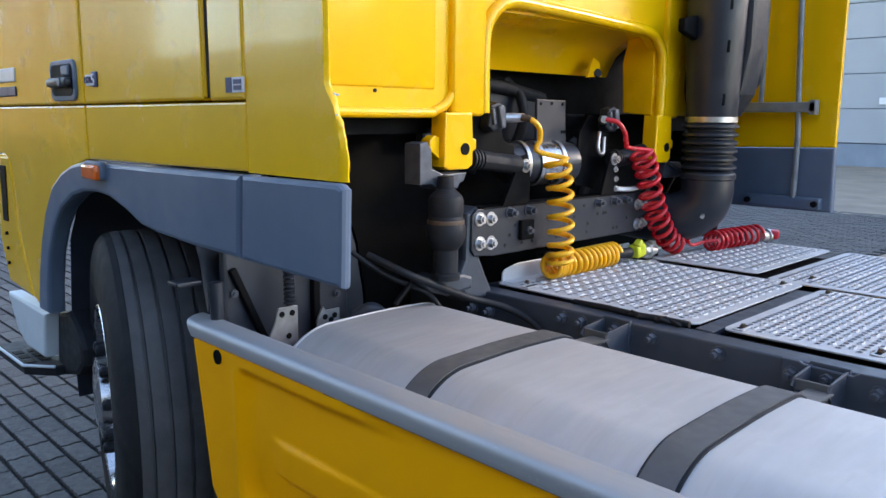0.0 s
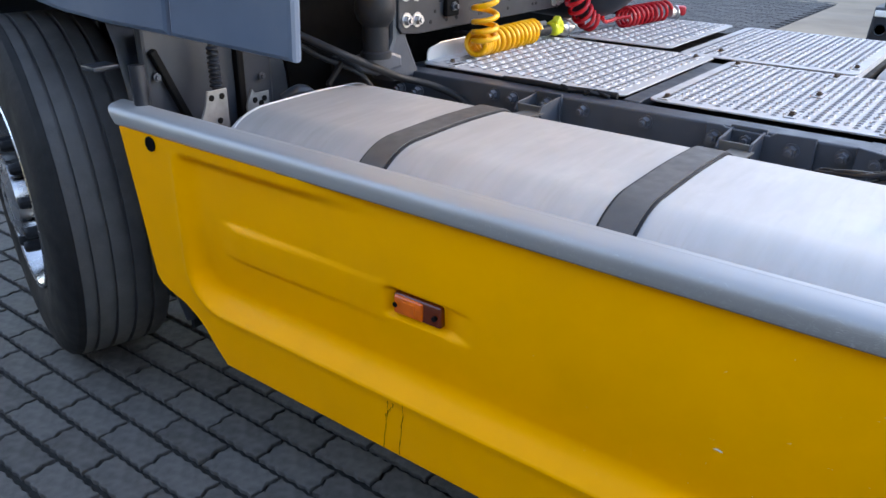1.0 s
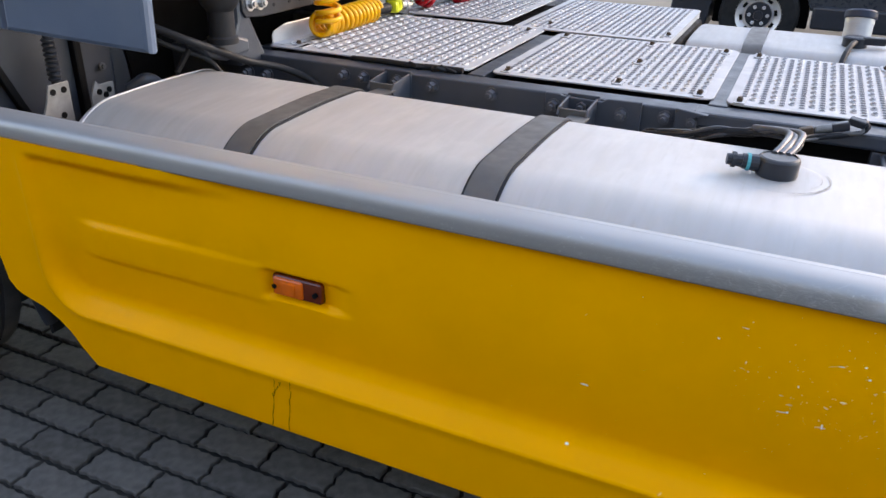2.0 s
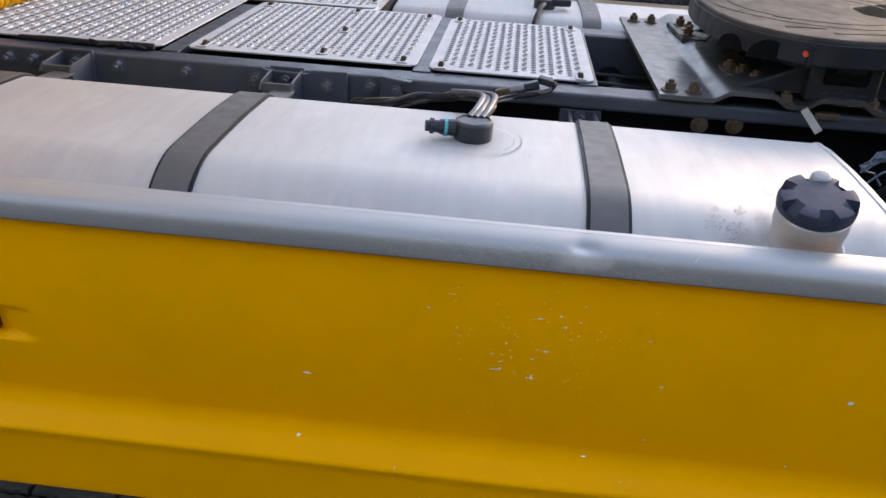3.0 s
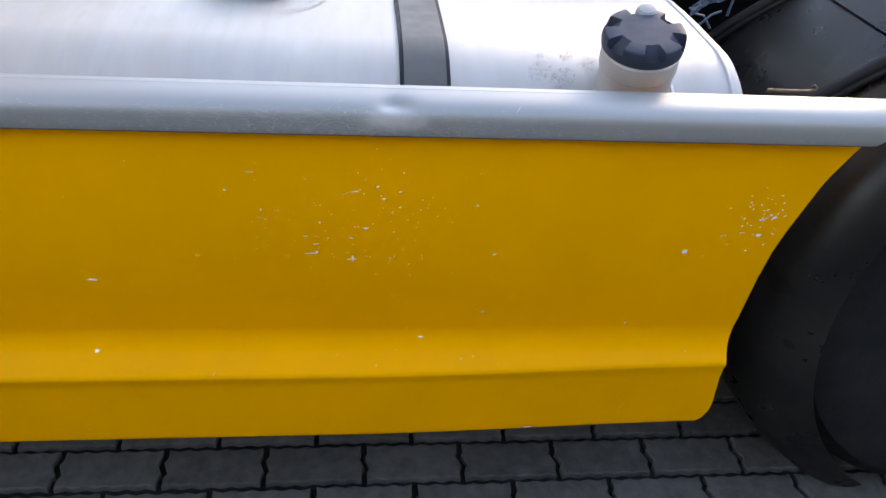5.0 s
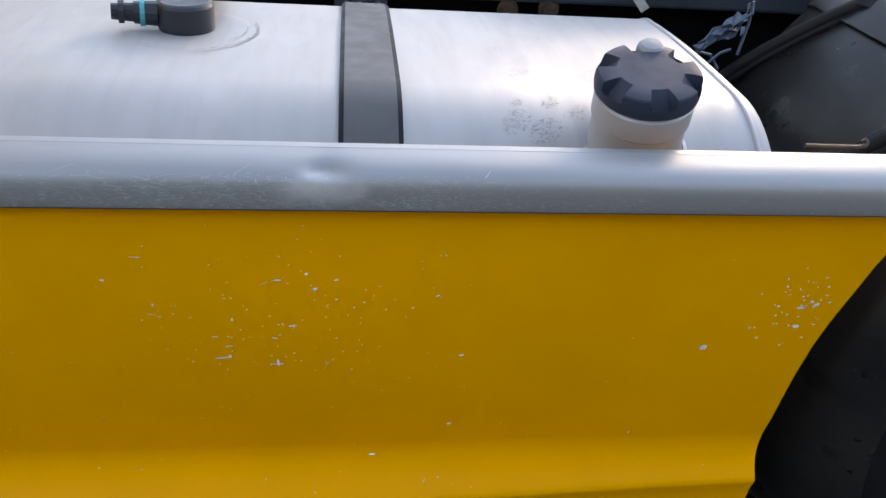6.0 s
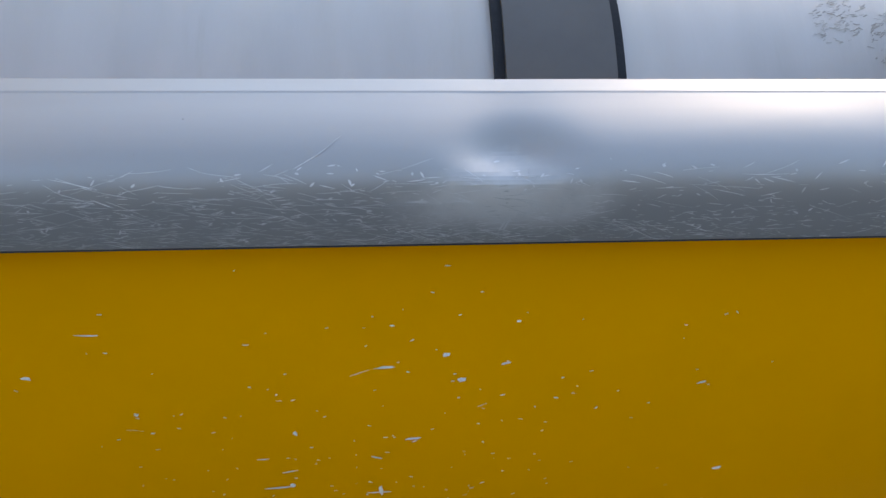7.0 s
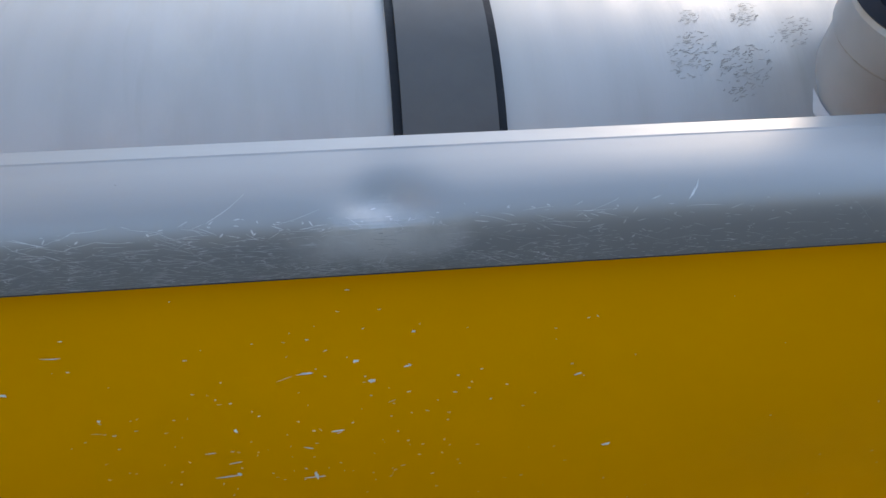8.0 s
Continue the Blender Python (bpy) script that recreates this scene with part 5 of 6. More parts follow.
part("hanging_tab", rbox(B(), pose(0.640, 0.79, 0.946, -40, -38, 0), 0.018, 0.003, 0.068, 0.001), M_LOCK0, truck, "loose pale metal tab")
part("wood_wedge", box(B(), 0.665, 0.725, 0.84, 0.87, 0.935, 0.951, 0.003), M_RUST, truck)
# black cloth strip wedged along the first plate
part("rubber_strip", tube(B(), spline([(-1.42, 0.935, 0.952), (-1.3, 0.925, 0.957), (-1.2, 0.922, 0.956), (-1.12, 0.925, 0.958), (-1.04, 0.93, 0.957)]), 0.009, 6), M_RUBBER, truck, "torn black rubber strip")
random.seed(3)
for k in range(9):
    x = random.uniform(-1.25, -1.04)
    part("strip_tear", rbox(B(), pose(x, 0.918, 0.957, random.uniform(-40, 40), random.uniform(-30, 30), random.uniform(-30, 30)), 0.04, 0.012, 0.008, 0.003), M_RUBBER, truck)

# plates: front upturned lips, bolts with slots
lip = part("plate_lip", slab(B(), [(0.945, 0.957), (1.70, 0.957), (1.70, 1.0), (1.69, 1.008), (1.02, 1.012), (0.955, 0.998), (0.945, 0.985)], "x", -1.706, -1.700, 0.002), M_ALU, truck, "bent-up bare aluminium plate edge")
part("plate_lip", slab(B(), [(1.80, 0.957), (2.10, 0.957), (2.10, 1.0), (1.98, 1.02), (1.80, 1.0)], "x", -1.700, -1.694, 0.002), M_ALU, truck, "bent-up bare aluminium plate edge")
part("plate_edge", box(B(), -1.70, -1.66, 0.95, 1.69, 0.9572, 0.9605, 0.001), M_ALU, truck)
SLOT = bolt_mesh("plate_bolt", M_RUST, r=0.0065, h=0.005, washer=0.0085)
for x, y in ((-0.925, 1.0), (-0.60, 1.02), (-0.375, 1.0), (-0.375, 1.60), (-0.62, 1.60), (-0.925, 1.60), (-0.27, 0.975), (0.10, 0.975), (-0.27, 1.585), (0.10, 1.585), (-1.08, 1.63), (-1.63, 0.985), (-0.60, 1.30), (-1.05, 1.80), (-0.6, 1.80)):
    part("bolt_seat", box(B(), x - 0.015, x + 0.015, y - 0.034, y + 0.034, 0.9575, 0.9612, 0.002), M_PLATE, truck)
    part("bolt_slot", box(B(), x - 0.007, x + 0.007, y - 0.026, y + 0.026, 0.960, 0.9616, 0.0004), M_DARK, truck)
    bolts("plate_bolt", SLOT, [(x, y, 0.9615)], truck)
# bearers under the plates
for x in (-1.72, -1.0, -0.318, 0.12):
    part("plate_bearer", box(B(), x - 0.025, x + 0.025, 0.93, 1.6, 0.925, 0.951, 0.003), M_FRAME, truck, "steel plate bearer")
for x in (-1.60, -1.10, -0.60):
    part("plate_bearer", box(B(), x - 0.02, x + 0.02, 1.6, 2.46, 0.91, 0.951, 0.003), M_ALU, truck)
part("battery_box", box(B(), -1.60, -0.56, 1.72, 2.44, 0.45, 0.93, 0.02), M_DARK, truck, "black battery box")
part("catwalk_frame", box(B(), -0.545, -0.47, 1.70, 2.44, 0.74, 0.79, 0.004), M_FRAME, truck)
# cross members and lines between the rails
for x in (-1.4, -0.2, 0.25, 1.15, 2.2):
    part("cross_tube", cyl(B(), (x, 0.92, 0.80), (x, 1.57, 0.80), 0.05, seg=16), M_DARK, truck)
part("prop_shaft", cyl(B(), (-1.7, 1.245, 0.72), (1.2, 1.245, 0.62), 0.055, seg=18), M_DARK, truck, "black propeller shaft")
for k in range(6):
    random.seed(90 + k)
    y = 1.0 + 0.09 * k
    part("air_line", tube(B(), spline([(-1.6, y, 0.86), (-0.8, y + random.uniform(-.04, .04), 0.87), (0.0, y, 0.85), (0.5, y + random.uniform(-.05, .05), 0.84), (1.2, y, 0.83), (1.9, y, 0.84)]), 0.009, 6), M_RUBBER, truck)
for k in range(4):
    random.seed(130 + k)
    y0 = 1.15 + 0.05 * k
    part("air_line", tube(B(), spline([(1.02, y0 + 0.1, 0.86), (1.15, y0 + 0.05, 0.875 + 0.01 * (k % 3)), (1.3, y0, 0.87), (1.6, y0 + random.uniform(-.1, .1), 0.86)]), 0.008, 6), M_RUBBER, truck)
part("under_guard", box(B(), -1.6, 3.0, 0.945, 1.555, 0.40, 0.55, 0.02), M_DARK, truck)

# fuel sender with its plug and loom
SX, SY, SZ = -0.147, 0.402, 0.965
sender = part("fuel_sender", lathe(B(), [(0.037, 0), (0.039, 0.004), (0.039, 0.034), (0.037, 0.038), (0.033, 0.040), (0.032, 0.0375), (0.004, 0.0375)], (SX, SY, SZ), (0, 0, 1), 32), M_BLACKP, tank, "round black fuel level sender")
part("plug", cyl(B(), (SX - 0.036, SY - 0.008, SZ + 0.022), (SX - 0.066, SY - 0.014, SZ + 0.024), 0.017, 0.015, 14), M_BLACKP, tank)
part("plug_ring", cyl(B(), (SX - 0.052, SY - 0.0112, SZ + 0.0228), (SX - 0.058, SY - 0.0124, SZ + 0.0232), 0.0178, seg=14), M_TEAL, tank, "teal locking ring")
part("plug_tail", cyl(B(), (SX - 0.066, SY - 0.014, SZ + 0.024), (SX - 0.094, SY - 0.020, SZ + 0.026), 0.013, 0.011, 12), M_BLACKP, tank)
part("plug_rib", cyl(B(), (SX - 0.078, SY - 0.0165, SZ + 0.025), (SX - 0.085, SY - 0.018, SZ + 0.0255), 0.016, seg=10), M_BLACKP, tank)
random.seed(55)
for k in range(6):
    def near(p, s=0.015):
        return (p[0] + random.uniform(-s, s), p[1] + random.uniform(-s, s), p[2] + random.uniform(-s, s))
    pts = [near(p) for p in ((-0.46, 0.78, 0.90), (-0.37, 0.70, 0.928), (-0.29, 0.68, 0.955), (-0.215, 0.665, 0.968), (-0.158, 0.625, 0.982), (-0.123, 0.555, 0.992), (-0.128, 0.49, 0.998), (-0.155, 0.44, 1.0))]
    pts[-1] = (-0.165 + 0.006 * k, 0.425, 0.998)
    part("cable", tube(B(), spline(pts, 8), 0.0052, 6), M_BLACKP if k % 2 else M_RUBBER, tank)
part("tape_wrap", tube(B(), spline([(-0.335, 0.69, 0.94), (-0.27, 0.675, 0.96), (-0.215, 0.665, 0.969)]), 0.0085, 8), M_RUBBER, tank)
for dx, dz in ((0.0, 0.0), (0.013, 0.006), (-0.012, 0.005)):
    part("loom_sleeve", tube(B(), spline([(-0.20 + dx, 0.655, 0.978 + dz), (-0.152 + dx, 0.615, 0.990 + dz), (-0.126 + dx, 0.555, 1.002 + dz), (-0.134 + dx, 0.47, 1.006), (-0.146 + dx, 0.425, 1.000)]), 0.0072, 8), M_BOLT, tank, "grey ribbed cable sleeve")
part("sender_boss", lathe(B(), [(0.10, -0.003), (0.09, 0.0), (0.08, 0.0008), (0.06, 0.001), (0.04, 0.001)], (SX, SY, SZ), (0, 0, 1), 40), M_TANK, tank, "pressed ring round the sender", smooth=40)
# dried drip arcs beside the sender
for rad, a0, a1, w in ((0.098, -75, 22, 0.0026), (0.083, -40, 12, 0.0014)):
    bm = B()
    for k in range(24):
        a = radians(a0 + (a1 - a0) * k / 24)
        b = radians(a0 + (a1 - a0) * (k + 1) / 24)
        h = w * (0.5 + 0.5 * math.sin(math.pi * (k + 0.5) / 24)) * (0.7 + 0.3 * math.sin(2.3 * k))
        bm.faces.new([bm.verts.new((SX + (rad + d) * math.cos(t), SY + (rad + d) * math.sin(t), SZ + 0.0022)) for t, d in ((a, -h), (a, h), (b, h), (b, -h))])
    bmesh.ops.recalc_face_normals(bm, faces=bm.faces)
    part("drip_mark", bm, M_MARK, tank, "dried grey drip mark")
# plugs hanging on the edge of the rail
part("rail_plug", rbox(B(), pose(-0.10, 0.835, 0.938, 0, -18, 8), 0.032, 0.022, 0.024, 0.004), M_RUST, truck, "brown cable plug")
part("rail_plug", cyl(B(), (-0.082, 0.838, 0.945), (-0.048, 0.843, 0.955), 0.010, seg=14), M_ZINC, truck, "silver plug collar")
part("rail_plug", rbox(B(), pose(-0.030, 0.848, 0.958, 0, -15, 10), 0.040, 0.022, 0.022, 0.004), M_BLACKP, truck, "black cable connector")
part("rail_plug", rbox(B(), pose(0.005, 0.853, 0.972, 10, 8, -15), 0.04, 0.022, 0.018, 0.004), M_BLACKP, truck)
for k in range(4):
    pts = [near(p, 0.007) for p in ((0.012, 0.858, 0.972), (0.026, 0.848, 0.962), (0.015, 0.835, 0.950), (-0.03, 0.825, 0.942), (-0.08, 0.80, 0.935), (-0.13, 0.72, 0.945), (-0.14, 0.64, 0.97))]
    part("cable", tube(B(), spline(pts, 8), 0.0045, 6), M_STRAP if k == 1 else M_RUBBER, truck)

# filler neck and cap
FD = Vector((-0.085, -0.25, 0.96)).normalized()
FB = Vector((0.4254, 0.1296, 0.912))
neck = part("filler_neck", lathe(B(), [(0.064, -0.04), (0.062, 0.010), (0.0575, 0.018), (0.0555, 0.030), (0.0552, 0.060), (0.0556, 0.0625), (0.0578, 0.0635), (0.0578, 0.090), (0.054, 0.095)], FB, FD, 40), M_NECK, tank, "pale aluminium filler neck")
part("collar_seam", lathe(B(), [(0.0558, 0.0605), (0.0566, 0.0615), (0.0566, 0.0630), (0.0558, 0.064)], FB, FD, 40, False), M_MARK, tank)
part("weld_ring", lathe(B(), [(0.062, 0.006), (0.067, 0.010), (0.066, 0.017), (0.060, 0.021)], FB + Vector((0, 0.002, 0)), (-0.06, -0.42, 0.9), 40, False), M_BEAD, tank)


def filler_cap():
    bm = B()
    e2 = (Vector((0, 1, 0)) - FD * FD.y).normalized()
    q = Matrix((e2, e2.cross(FD) * -1, FD)).transposed()
    c = FB + FD * 0.0945
    seg, rings = 96, []
    heights = [(0.055, 0.0), (0.057, 0.003), (0.0578, 0.012), (0.0578, 0.020), (0.0572, 0.0265), (0.0565, 0.0310), (0.055, 0.0332), (0.052, 0.034), (0.048, 0.0345), (0.044, 0.035), (0.041, 0.035), (0.038, 0.0352), (0.0366, 0.0353), (0.0355, 0.0353), (0.025, 0.0355), (0.001, 0.0355)]
    heights = [(r * 1.045, h * 0.79) for r, h in heights]
    for r, h in heights:
        ring = []
        for i in range(seg):
            a = 2 * math.pi * i / seg
            lobe = S((math.cos(6 * a) - 0.02) / 0.22)      # six finger hollows
            cut = lobe * min(max((r - 0.037) / 0.018, 0), 1) * S((h - 0.014) / 0.01)
            rr, hh = r - 0.003 * cut * S((r - 0.05) / 0.01), h - 0.017 * cut
            ring.append(bm.verts.new(c + q @ Vector((rr * math.cos(a), rr * math.sin(a), hh))))
        rings.append(ring)
    for a, b in zip(rings, rings[1:]):
        for i in range(seg):
            bm.faces.new((a[i], a[(i + 1) % seg], b[(i + 1) % seg], b[i]))
    bm.faces.new(rings[-1])
    bm.faces.new(rings[0][::-1])
    bmesh.ops.recalc_face_normals(bm, faces=bm.faces)
    return bm


part("filler_cap", filler_cap(), M_CAP, tank, "dark blue-grey six-lobed filler cap", smooth=18)
q = FD.to_track_quat("Z", "Y").to_matrix()
kc = Vector((0.430, 0.149, 1.034))
M_LOCK = mat("lock_grey", (0.27, 0.28, 0.29), 0.45, spec=0.4)
part("lock_flap", lathe(B(), [(0.0165, -0.026), (0.0165, 0.004), (0.0155, 0.009), (0.012, 0.0125), (0.004, 0.0135)], kc, FD, 24), M_LOCK, tank, "pale grey lock flap on the cap")

# ---- mudguard over the drive wheels ----
RC = Vector((1.36, 0, G + 0.56))


def guard_z(z):
    """The guard is flattened over the crown."""
    return z if z < 1.04 else 1.04 + 0.06 * (1 - math.exp(-(z - 1.04) / 0.06))


def guard_sheet(a0, a1, sections, n=40):
    bm = B()
    rings = []
    for i in range(n + 1):
        a = radians(a0 + (a1 - a0) * i / n)
        rings.append([bm.verts.new((RC.x - r * math.cos(a), y, guard_z(RC.z + r * math.sin(a)))) for y, r in sections])
    for u, v in zip(rings, rings[1:]):
        for k in range(len(sections) - 1):
            bm.faces.new((u[k], u[k + 1], v[k + 1], v[k]))
    r = bmesh.ops.solidify(bm, geom=bm.faces[:], thickness=0.006)
    bmesh.ops.recalc_face_normals(bm, faces=bm.faces)
    return bm


SECT = [(-0.004, 0.535), (0.002, 0.552), (0.014, 0.572), (0.035, 0.595), (0.07, 0.618), (0.12, 0.636), (0.20, 0.644), (0.42, 0.648), (0.56, 0.647), (0.59, 0.640), (0.61, 0.625), (0.62, 0.605)]
guard = part("mudguard", guard_sheet(-56, 42.4, SECT, 60), M_GUARD, truck, "scuffed black plastic mudguard", smooth=40)
part("guard_top", guard_sheet(42.0, 130, [(y, r + 0.008) for y, r in SECT]), M_GUARD, guard, "black plastic mudguard top section", smooth=40)
part("guard_rear", guard_sheet(129, 205, SECT), M_GUARD, guard, smooth=40)
for a0, a1, y0, y1 in ((23, 46, 0.637, 0.470), (19, 47, 0.268, 0.118)):
    run = [(RC.x - 0.655 * math.cos(radians(a0 + (a1 - a0) * k / 12)), y0 + (y1 - y0) * k / 12, guard_z(RC.z + 0.655 * math.sin(radians(a0 + (a1 - a0) * k / 12)))) for k in range(13)]
    part("guard_strap", tube(B(), run, 0.0125, 8), M_RUBBER, guard, "black rubber retaining strap")
    for side in (-0.013, 0.013):
        part("strap_lip", tube(B(), [(x - 0.35 * side, y + side, z - 0.004) for x, y, z in run], 0.007, 6), M_RUBBER, guard)
    part("strap_buckle", rbox(B(), pose(*run[-1], 0, -45, 35), 0.03, 0.034, 0.016, 0.004), M_RUBBER, guard)
part("guard_stay", tube(B(), spline([(0.60, 0.054, 0.962), (0.64, 0.054, 0.9615), (0.668, 0.054, 0.962), (0.676, 0.056, 0.966), (0.672, 0.058, 0.970)]), 0.003, 8), M_RUST, guard, "thin rusty wire stay")
for k in range(2):
    y0 = 0.04 + 0.335 * k
    rw = part("rear_wheel", lathe(B(), [(0.30, 0.0), (0.42, -0.005), (0.51, 0.01), (0.545, 0.04), (0.553, 0.08), (0.553, 0.22), (0.535, 0.26), (0.42, 0.28), (0.30, 0.28)], (RC.x, y0, RC.z - 0.005), (0, 1, 0), 64), M_TYRE, truck, "black twin drive tyre")
part("drive_axle", cyl(B(), (RC.x, 0.6, RC.z), (RC.x, 1.9, RC.z), 0.12, seg=20), M_DARK, truck)
# far side
SECTF = [(2.49 - y, r) for y, r in SECT]
part("mudguard", guard_sheet(-30, 205, SECTF, 70), M_BLUEF, truck, "dark blue-black plastic mudguard on the far side", smooth=40)
part("rear_wheel", lathe(B(), [(0.30, 0.0), (0.545, 0.03), (0.553, 0.58), (0.30, 0.6)], (RC.x, 1.85, RC.z - 0.005), (0, 1, 0), 48), M_TYRE, truck)
# suspension bits by the tank's rear end, wrapped in torn plastic
part("valve_block", rbox(B(), pose(0.66, 0.70, 0.885, 10, 25, 20), 0.036, 0.05, 0.045, 0.01), M_COUPL, truck)
part("valve_rod", cyl(B(), (0.66, 0.70, 0.885), (0.72, 0.66, 0.80), 0.012, seg=10), M_RUST, truck)
M_FOIL = mat("torn_foil", (0.10, 0.135, 0.19), 0.45, var=0.45, scale=25, bump=0.6, bscale=40)
random.seed(77)
bm = B()
fo = [[bm.verts.new((0.700 + 0.10 * u + random.uniform(-0.004, 0.004), 0.60 + 0.03 * u + random.uniform(-0.008, 0.008), 0.902 + 0.028 * u + v * (0.012 + 0.042 * u) + random.uniform(-0.003, 0.003))) for u in [i / 9 for i in range(10)]] for v in [j / 5 for j in range(6)]]
for a, b in zip(fo, fo[1:]):
    for k in range(9):
        if random.random() < 0.9:
            bm.faces.new((a[k], a[k + 1], b[k + 1], b[k]))
bmesh.ops.delete(bm, geom=[v for v in bm.verts if not v.link_faces], context="VERTS")
bmesh.ops.solidify(bm, geom=bm.faces[:], thickness=0.0015)
part("torn_foil", bm, M_FOIL, truck, "torn grey plastic sheeting", smooth=0)
for a, b in (((0.70, 0.60, 0.895), (0.805, 0.63, 0.965)), ((0.715, 0.595, 0.87), (0.775, 0.62, 0.90)), ((0.80, 0.63, 0.985), (0.79, 0.62, 0.89)), ((0.70, 0.60, 0.90), (0.755, 0.61, 0.865))):
    part("foil_strand", tube(B(), [a, tuple((p + r) / 2 + 0.008 for p, r in zip(a, b)), b], 0.0028, 5), M_FOIL, truck)

# ---- fifth wheel ----
def corrugated(y0, y1):
    bm = B()
    xs = [0.285 + 0.815 * i / 110 for i in range(111)]
    def z(x):
        return 0.957 + 0.022 * (S((x - 0.41) / 0.05) * (1 - S((x - 0.555) / 0.04)) + S((x - 0.635) / 0.04) * (1 - S((x - 0.765) / 0.04)) + S((x - 0.845) / 0.04) * (1 - S((x - 0.955) / 0.05)))
    top = [[bm.verts.new((x, y, z(x) + 0.012)) for x in xs] for y in (y0, y1)]
    bot = [[bm.verts.new((x, y, z(x))) for x in xs] for y in (y0, y1)]
    for i in range(110):
        bm.faces.new((top[0][i], top[0][i + 1], top[1][i + 1], top[1][i]))
        bm.faces.new((bot[0][i], bot[1][i], bot[1][i + 1], bot[0][i + 1]))
        for k in (0, 1):
            bm.faces.new((top[k][i], bot[k][i], bot[k][i + 1], top[k][i + 1]))
    for i in (0, 110):
        bm.faces.new((top[0][i], top[1][i], bot[1][i], bot[0][i]))
    bmesh.ops.recalc_face_normals(bm, faces=bm.faces)
    return bm


mp = part("mounting_plate", corrugated(0.832, 1.82), M_MPLATE, truck, "corrugated steel mounting plate with rusty bolts", smooth=30)
bolts("bolt", BOLTR, [(x, 0.875, 0.969) for x in (0.315, 0.373, 0.995, 1.045)] + [(x, 0.853, 0.969) for x in (0.59, 0.795)] + [(x, 1.75, 0.969) for x in (0.325, 0.385, 1.03, 1.08)] + [(0.528, 0.925, 0.996), (0.508, 0.985, 0.996), (0.487, 1.03, 0.996), (0.965, 0.96, 0.992), (0.955, 1.04, 0.992), (0.93, 1.10, 0.992)], mp)
def coupling_outline(g):
    """Rounded horseshoe, drawn in by g."""
    half = spline([(1.03 - g, 1.04 + g, 0), (1.02 - g, 0.93 + g, 0), (0.95 - g, 0.862 + g, 0), (0.80, 0.822 + g, 0), (0.66, 0.806 + g, 0), (0.56 + g * 0.5, 0.842 + g, 0), (0.475 + g, 0.94 + g, 0), (0.435 + g, 1.08, 0), (0.42 + g, 1.2449, 0)], 5)
    half = [(p.x, p.y) for p in half]
    return half + [(x, 2.49 - y) for x, y in half[-2::-1]] + [(0.86 + g * 0.0, 1.30 - g * 0.3), (0.86, 1.19 + g * 0.3)]


fifth = part("fifth_wheel", slab(B(), coupling_outline(0.0), "z", 1.074, 1.135, 0.007), M_GREASE, truck, "greasy cast fifth wheel coupling")
part("coupling_wall", slab(B(), coupling_outline(-0.002), "z", 1.069, 1.124, 0.004), M_COUPL, fifth, "dark grey casting")
part("coupling_skirt", slab(B(), coupling_outline(0.06), "z", 1.045, 1.078, 0.006), M_COUPL, fifth)
for r0, r1 in ((0.225, 0.232), (0.285, 0.292)):
    part("grease_ring", lathe(B(), [(r0, 1.1355), (r0 + 0.001, 1.1362), (r1, 1.1362), (r1 + 0.001, 1.1355)], (0.735, 1.245, 0), (0, 0, 1), 64, False), M_DARK, fifth, "dark grease ring")
for x0, y0, l, a in ((0.62, 0.93, 0.10, 0.1), (0.75, 0.90, 0.16, 0.25), (0.88, 0.92, 0.07, 0.5), (0.60, 1.05, 0.05, -0.6), (0.93, 1.0, 0.05, 0.9)):
    part("grease_smear", rbox(B(), pose(x0, y0, 1.1355, 0, 0, math.degrees(a)), l, 0.014, 0.0016, 0.0006), M_DARK, fifth)
for cx, cy, turn, w in ((0.530, 0.868, 27, 0.052), (0.462, 0.962, 58, 0.040)):
    arch = [(w * math.cos(radians(a)), 0.9 * w * math.sin(radians(a))) for a in range(0, 181, 15)]
    bm = slab(B(), arch, "y", -0.008, 0.03)
    bm.transform(pose(cx, cy, 1.066, 0, 0, -turn))
    part("casting_arch", bm, M_DARK, fifth, "dark arched hollow in the casting")
for x0 in (0.60, 0.69, 0.80):
    part("stiffener", box(B(), x0, x0 + 0.012, 0.803 + abs(x0 - 0.66) * 0.10, 0.90, 1.066, 1.118, 0.003), M_COUPL, fifth)
for y in (0.93, 1.56):
    ped = part("pedestal", slab(B(), [(0.45, 0.985), (0.52, 1.01), (0.60, 1.045), (0.635, 1.09), (0.80, 1.09), (0.83, 1.04), (0.93, 1.0), (1.0, 0.985), (0.99, 0.978), (0.46, 0.978)], "y", y - 0.05, y + 0.05, 0.008), M_COUPL, fifth, "cast coupling pedestal")
    part("pedestal_block", box(B(), 0.63, 0.80, y - 0.085, y - 0.02, 0.975, 1.072, 0.014, 3), M_COUPL, fifth)
    part("bearing_pocket", box(B(), 0.658, 0.772, y - 0.088, y - 0.03, 1.018, 1.069, 0.010, 2), M_DARK, fifth)
    part("pin", cyl(B(), (0.685, y - 0.078, 1.062), (0.755, y - 0.078, 1.06), 0.016, seg=14), M_COUPL, fifth)
    for k in range(4):
        part("cast_mark", box(B(), 0.662 + 0.03 * k, 0.682 + 0.03 * k, y - 0.0875, y - 0.08, 0.985, 1.003, 0.003), M_COUPL, fifth)
part("lock_bolt", cyl(B(), (0.82, 0.86, 1.075), (0.845, 0.80, 1.066), 0.018, 0.016, 14), M_BOLT, fifth, "dark steel locking pin")
part("washer", lathe(B(), [(0.012, 0), (0.026, 0), (0.026, 0.006), (0.012, 0.006)], (0.823, 0.855, 1.074), (0.4, -0.9, -0.15), 18), M_BLACKP, fifth)
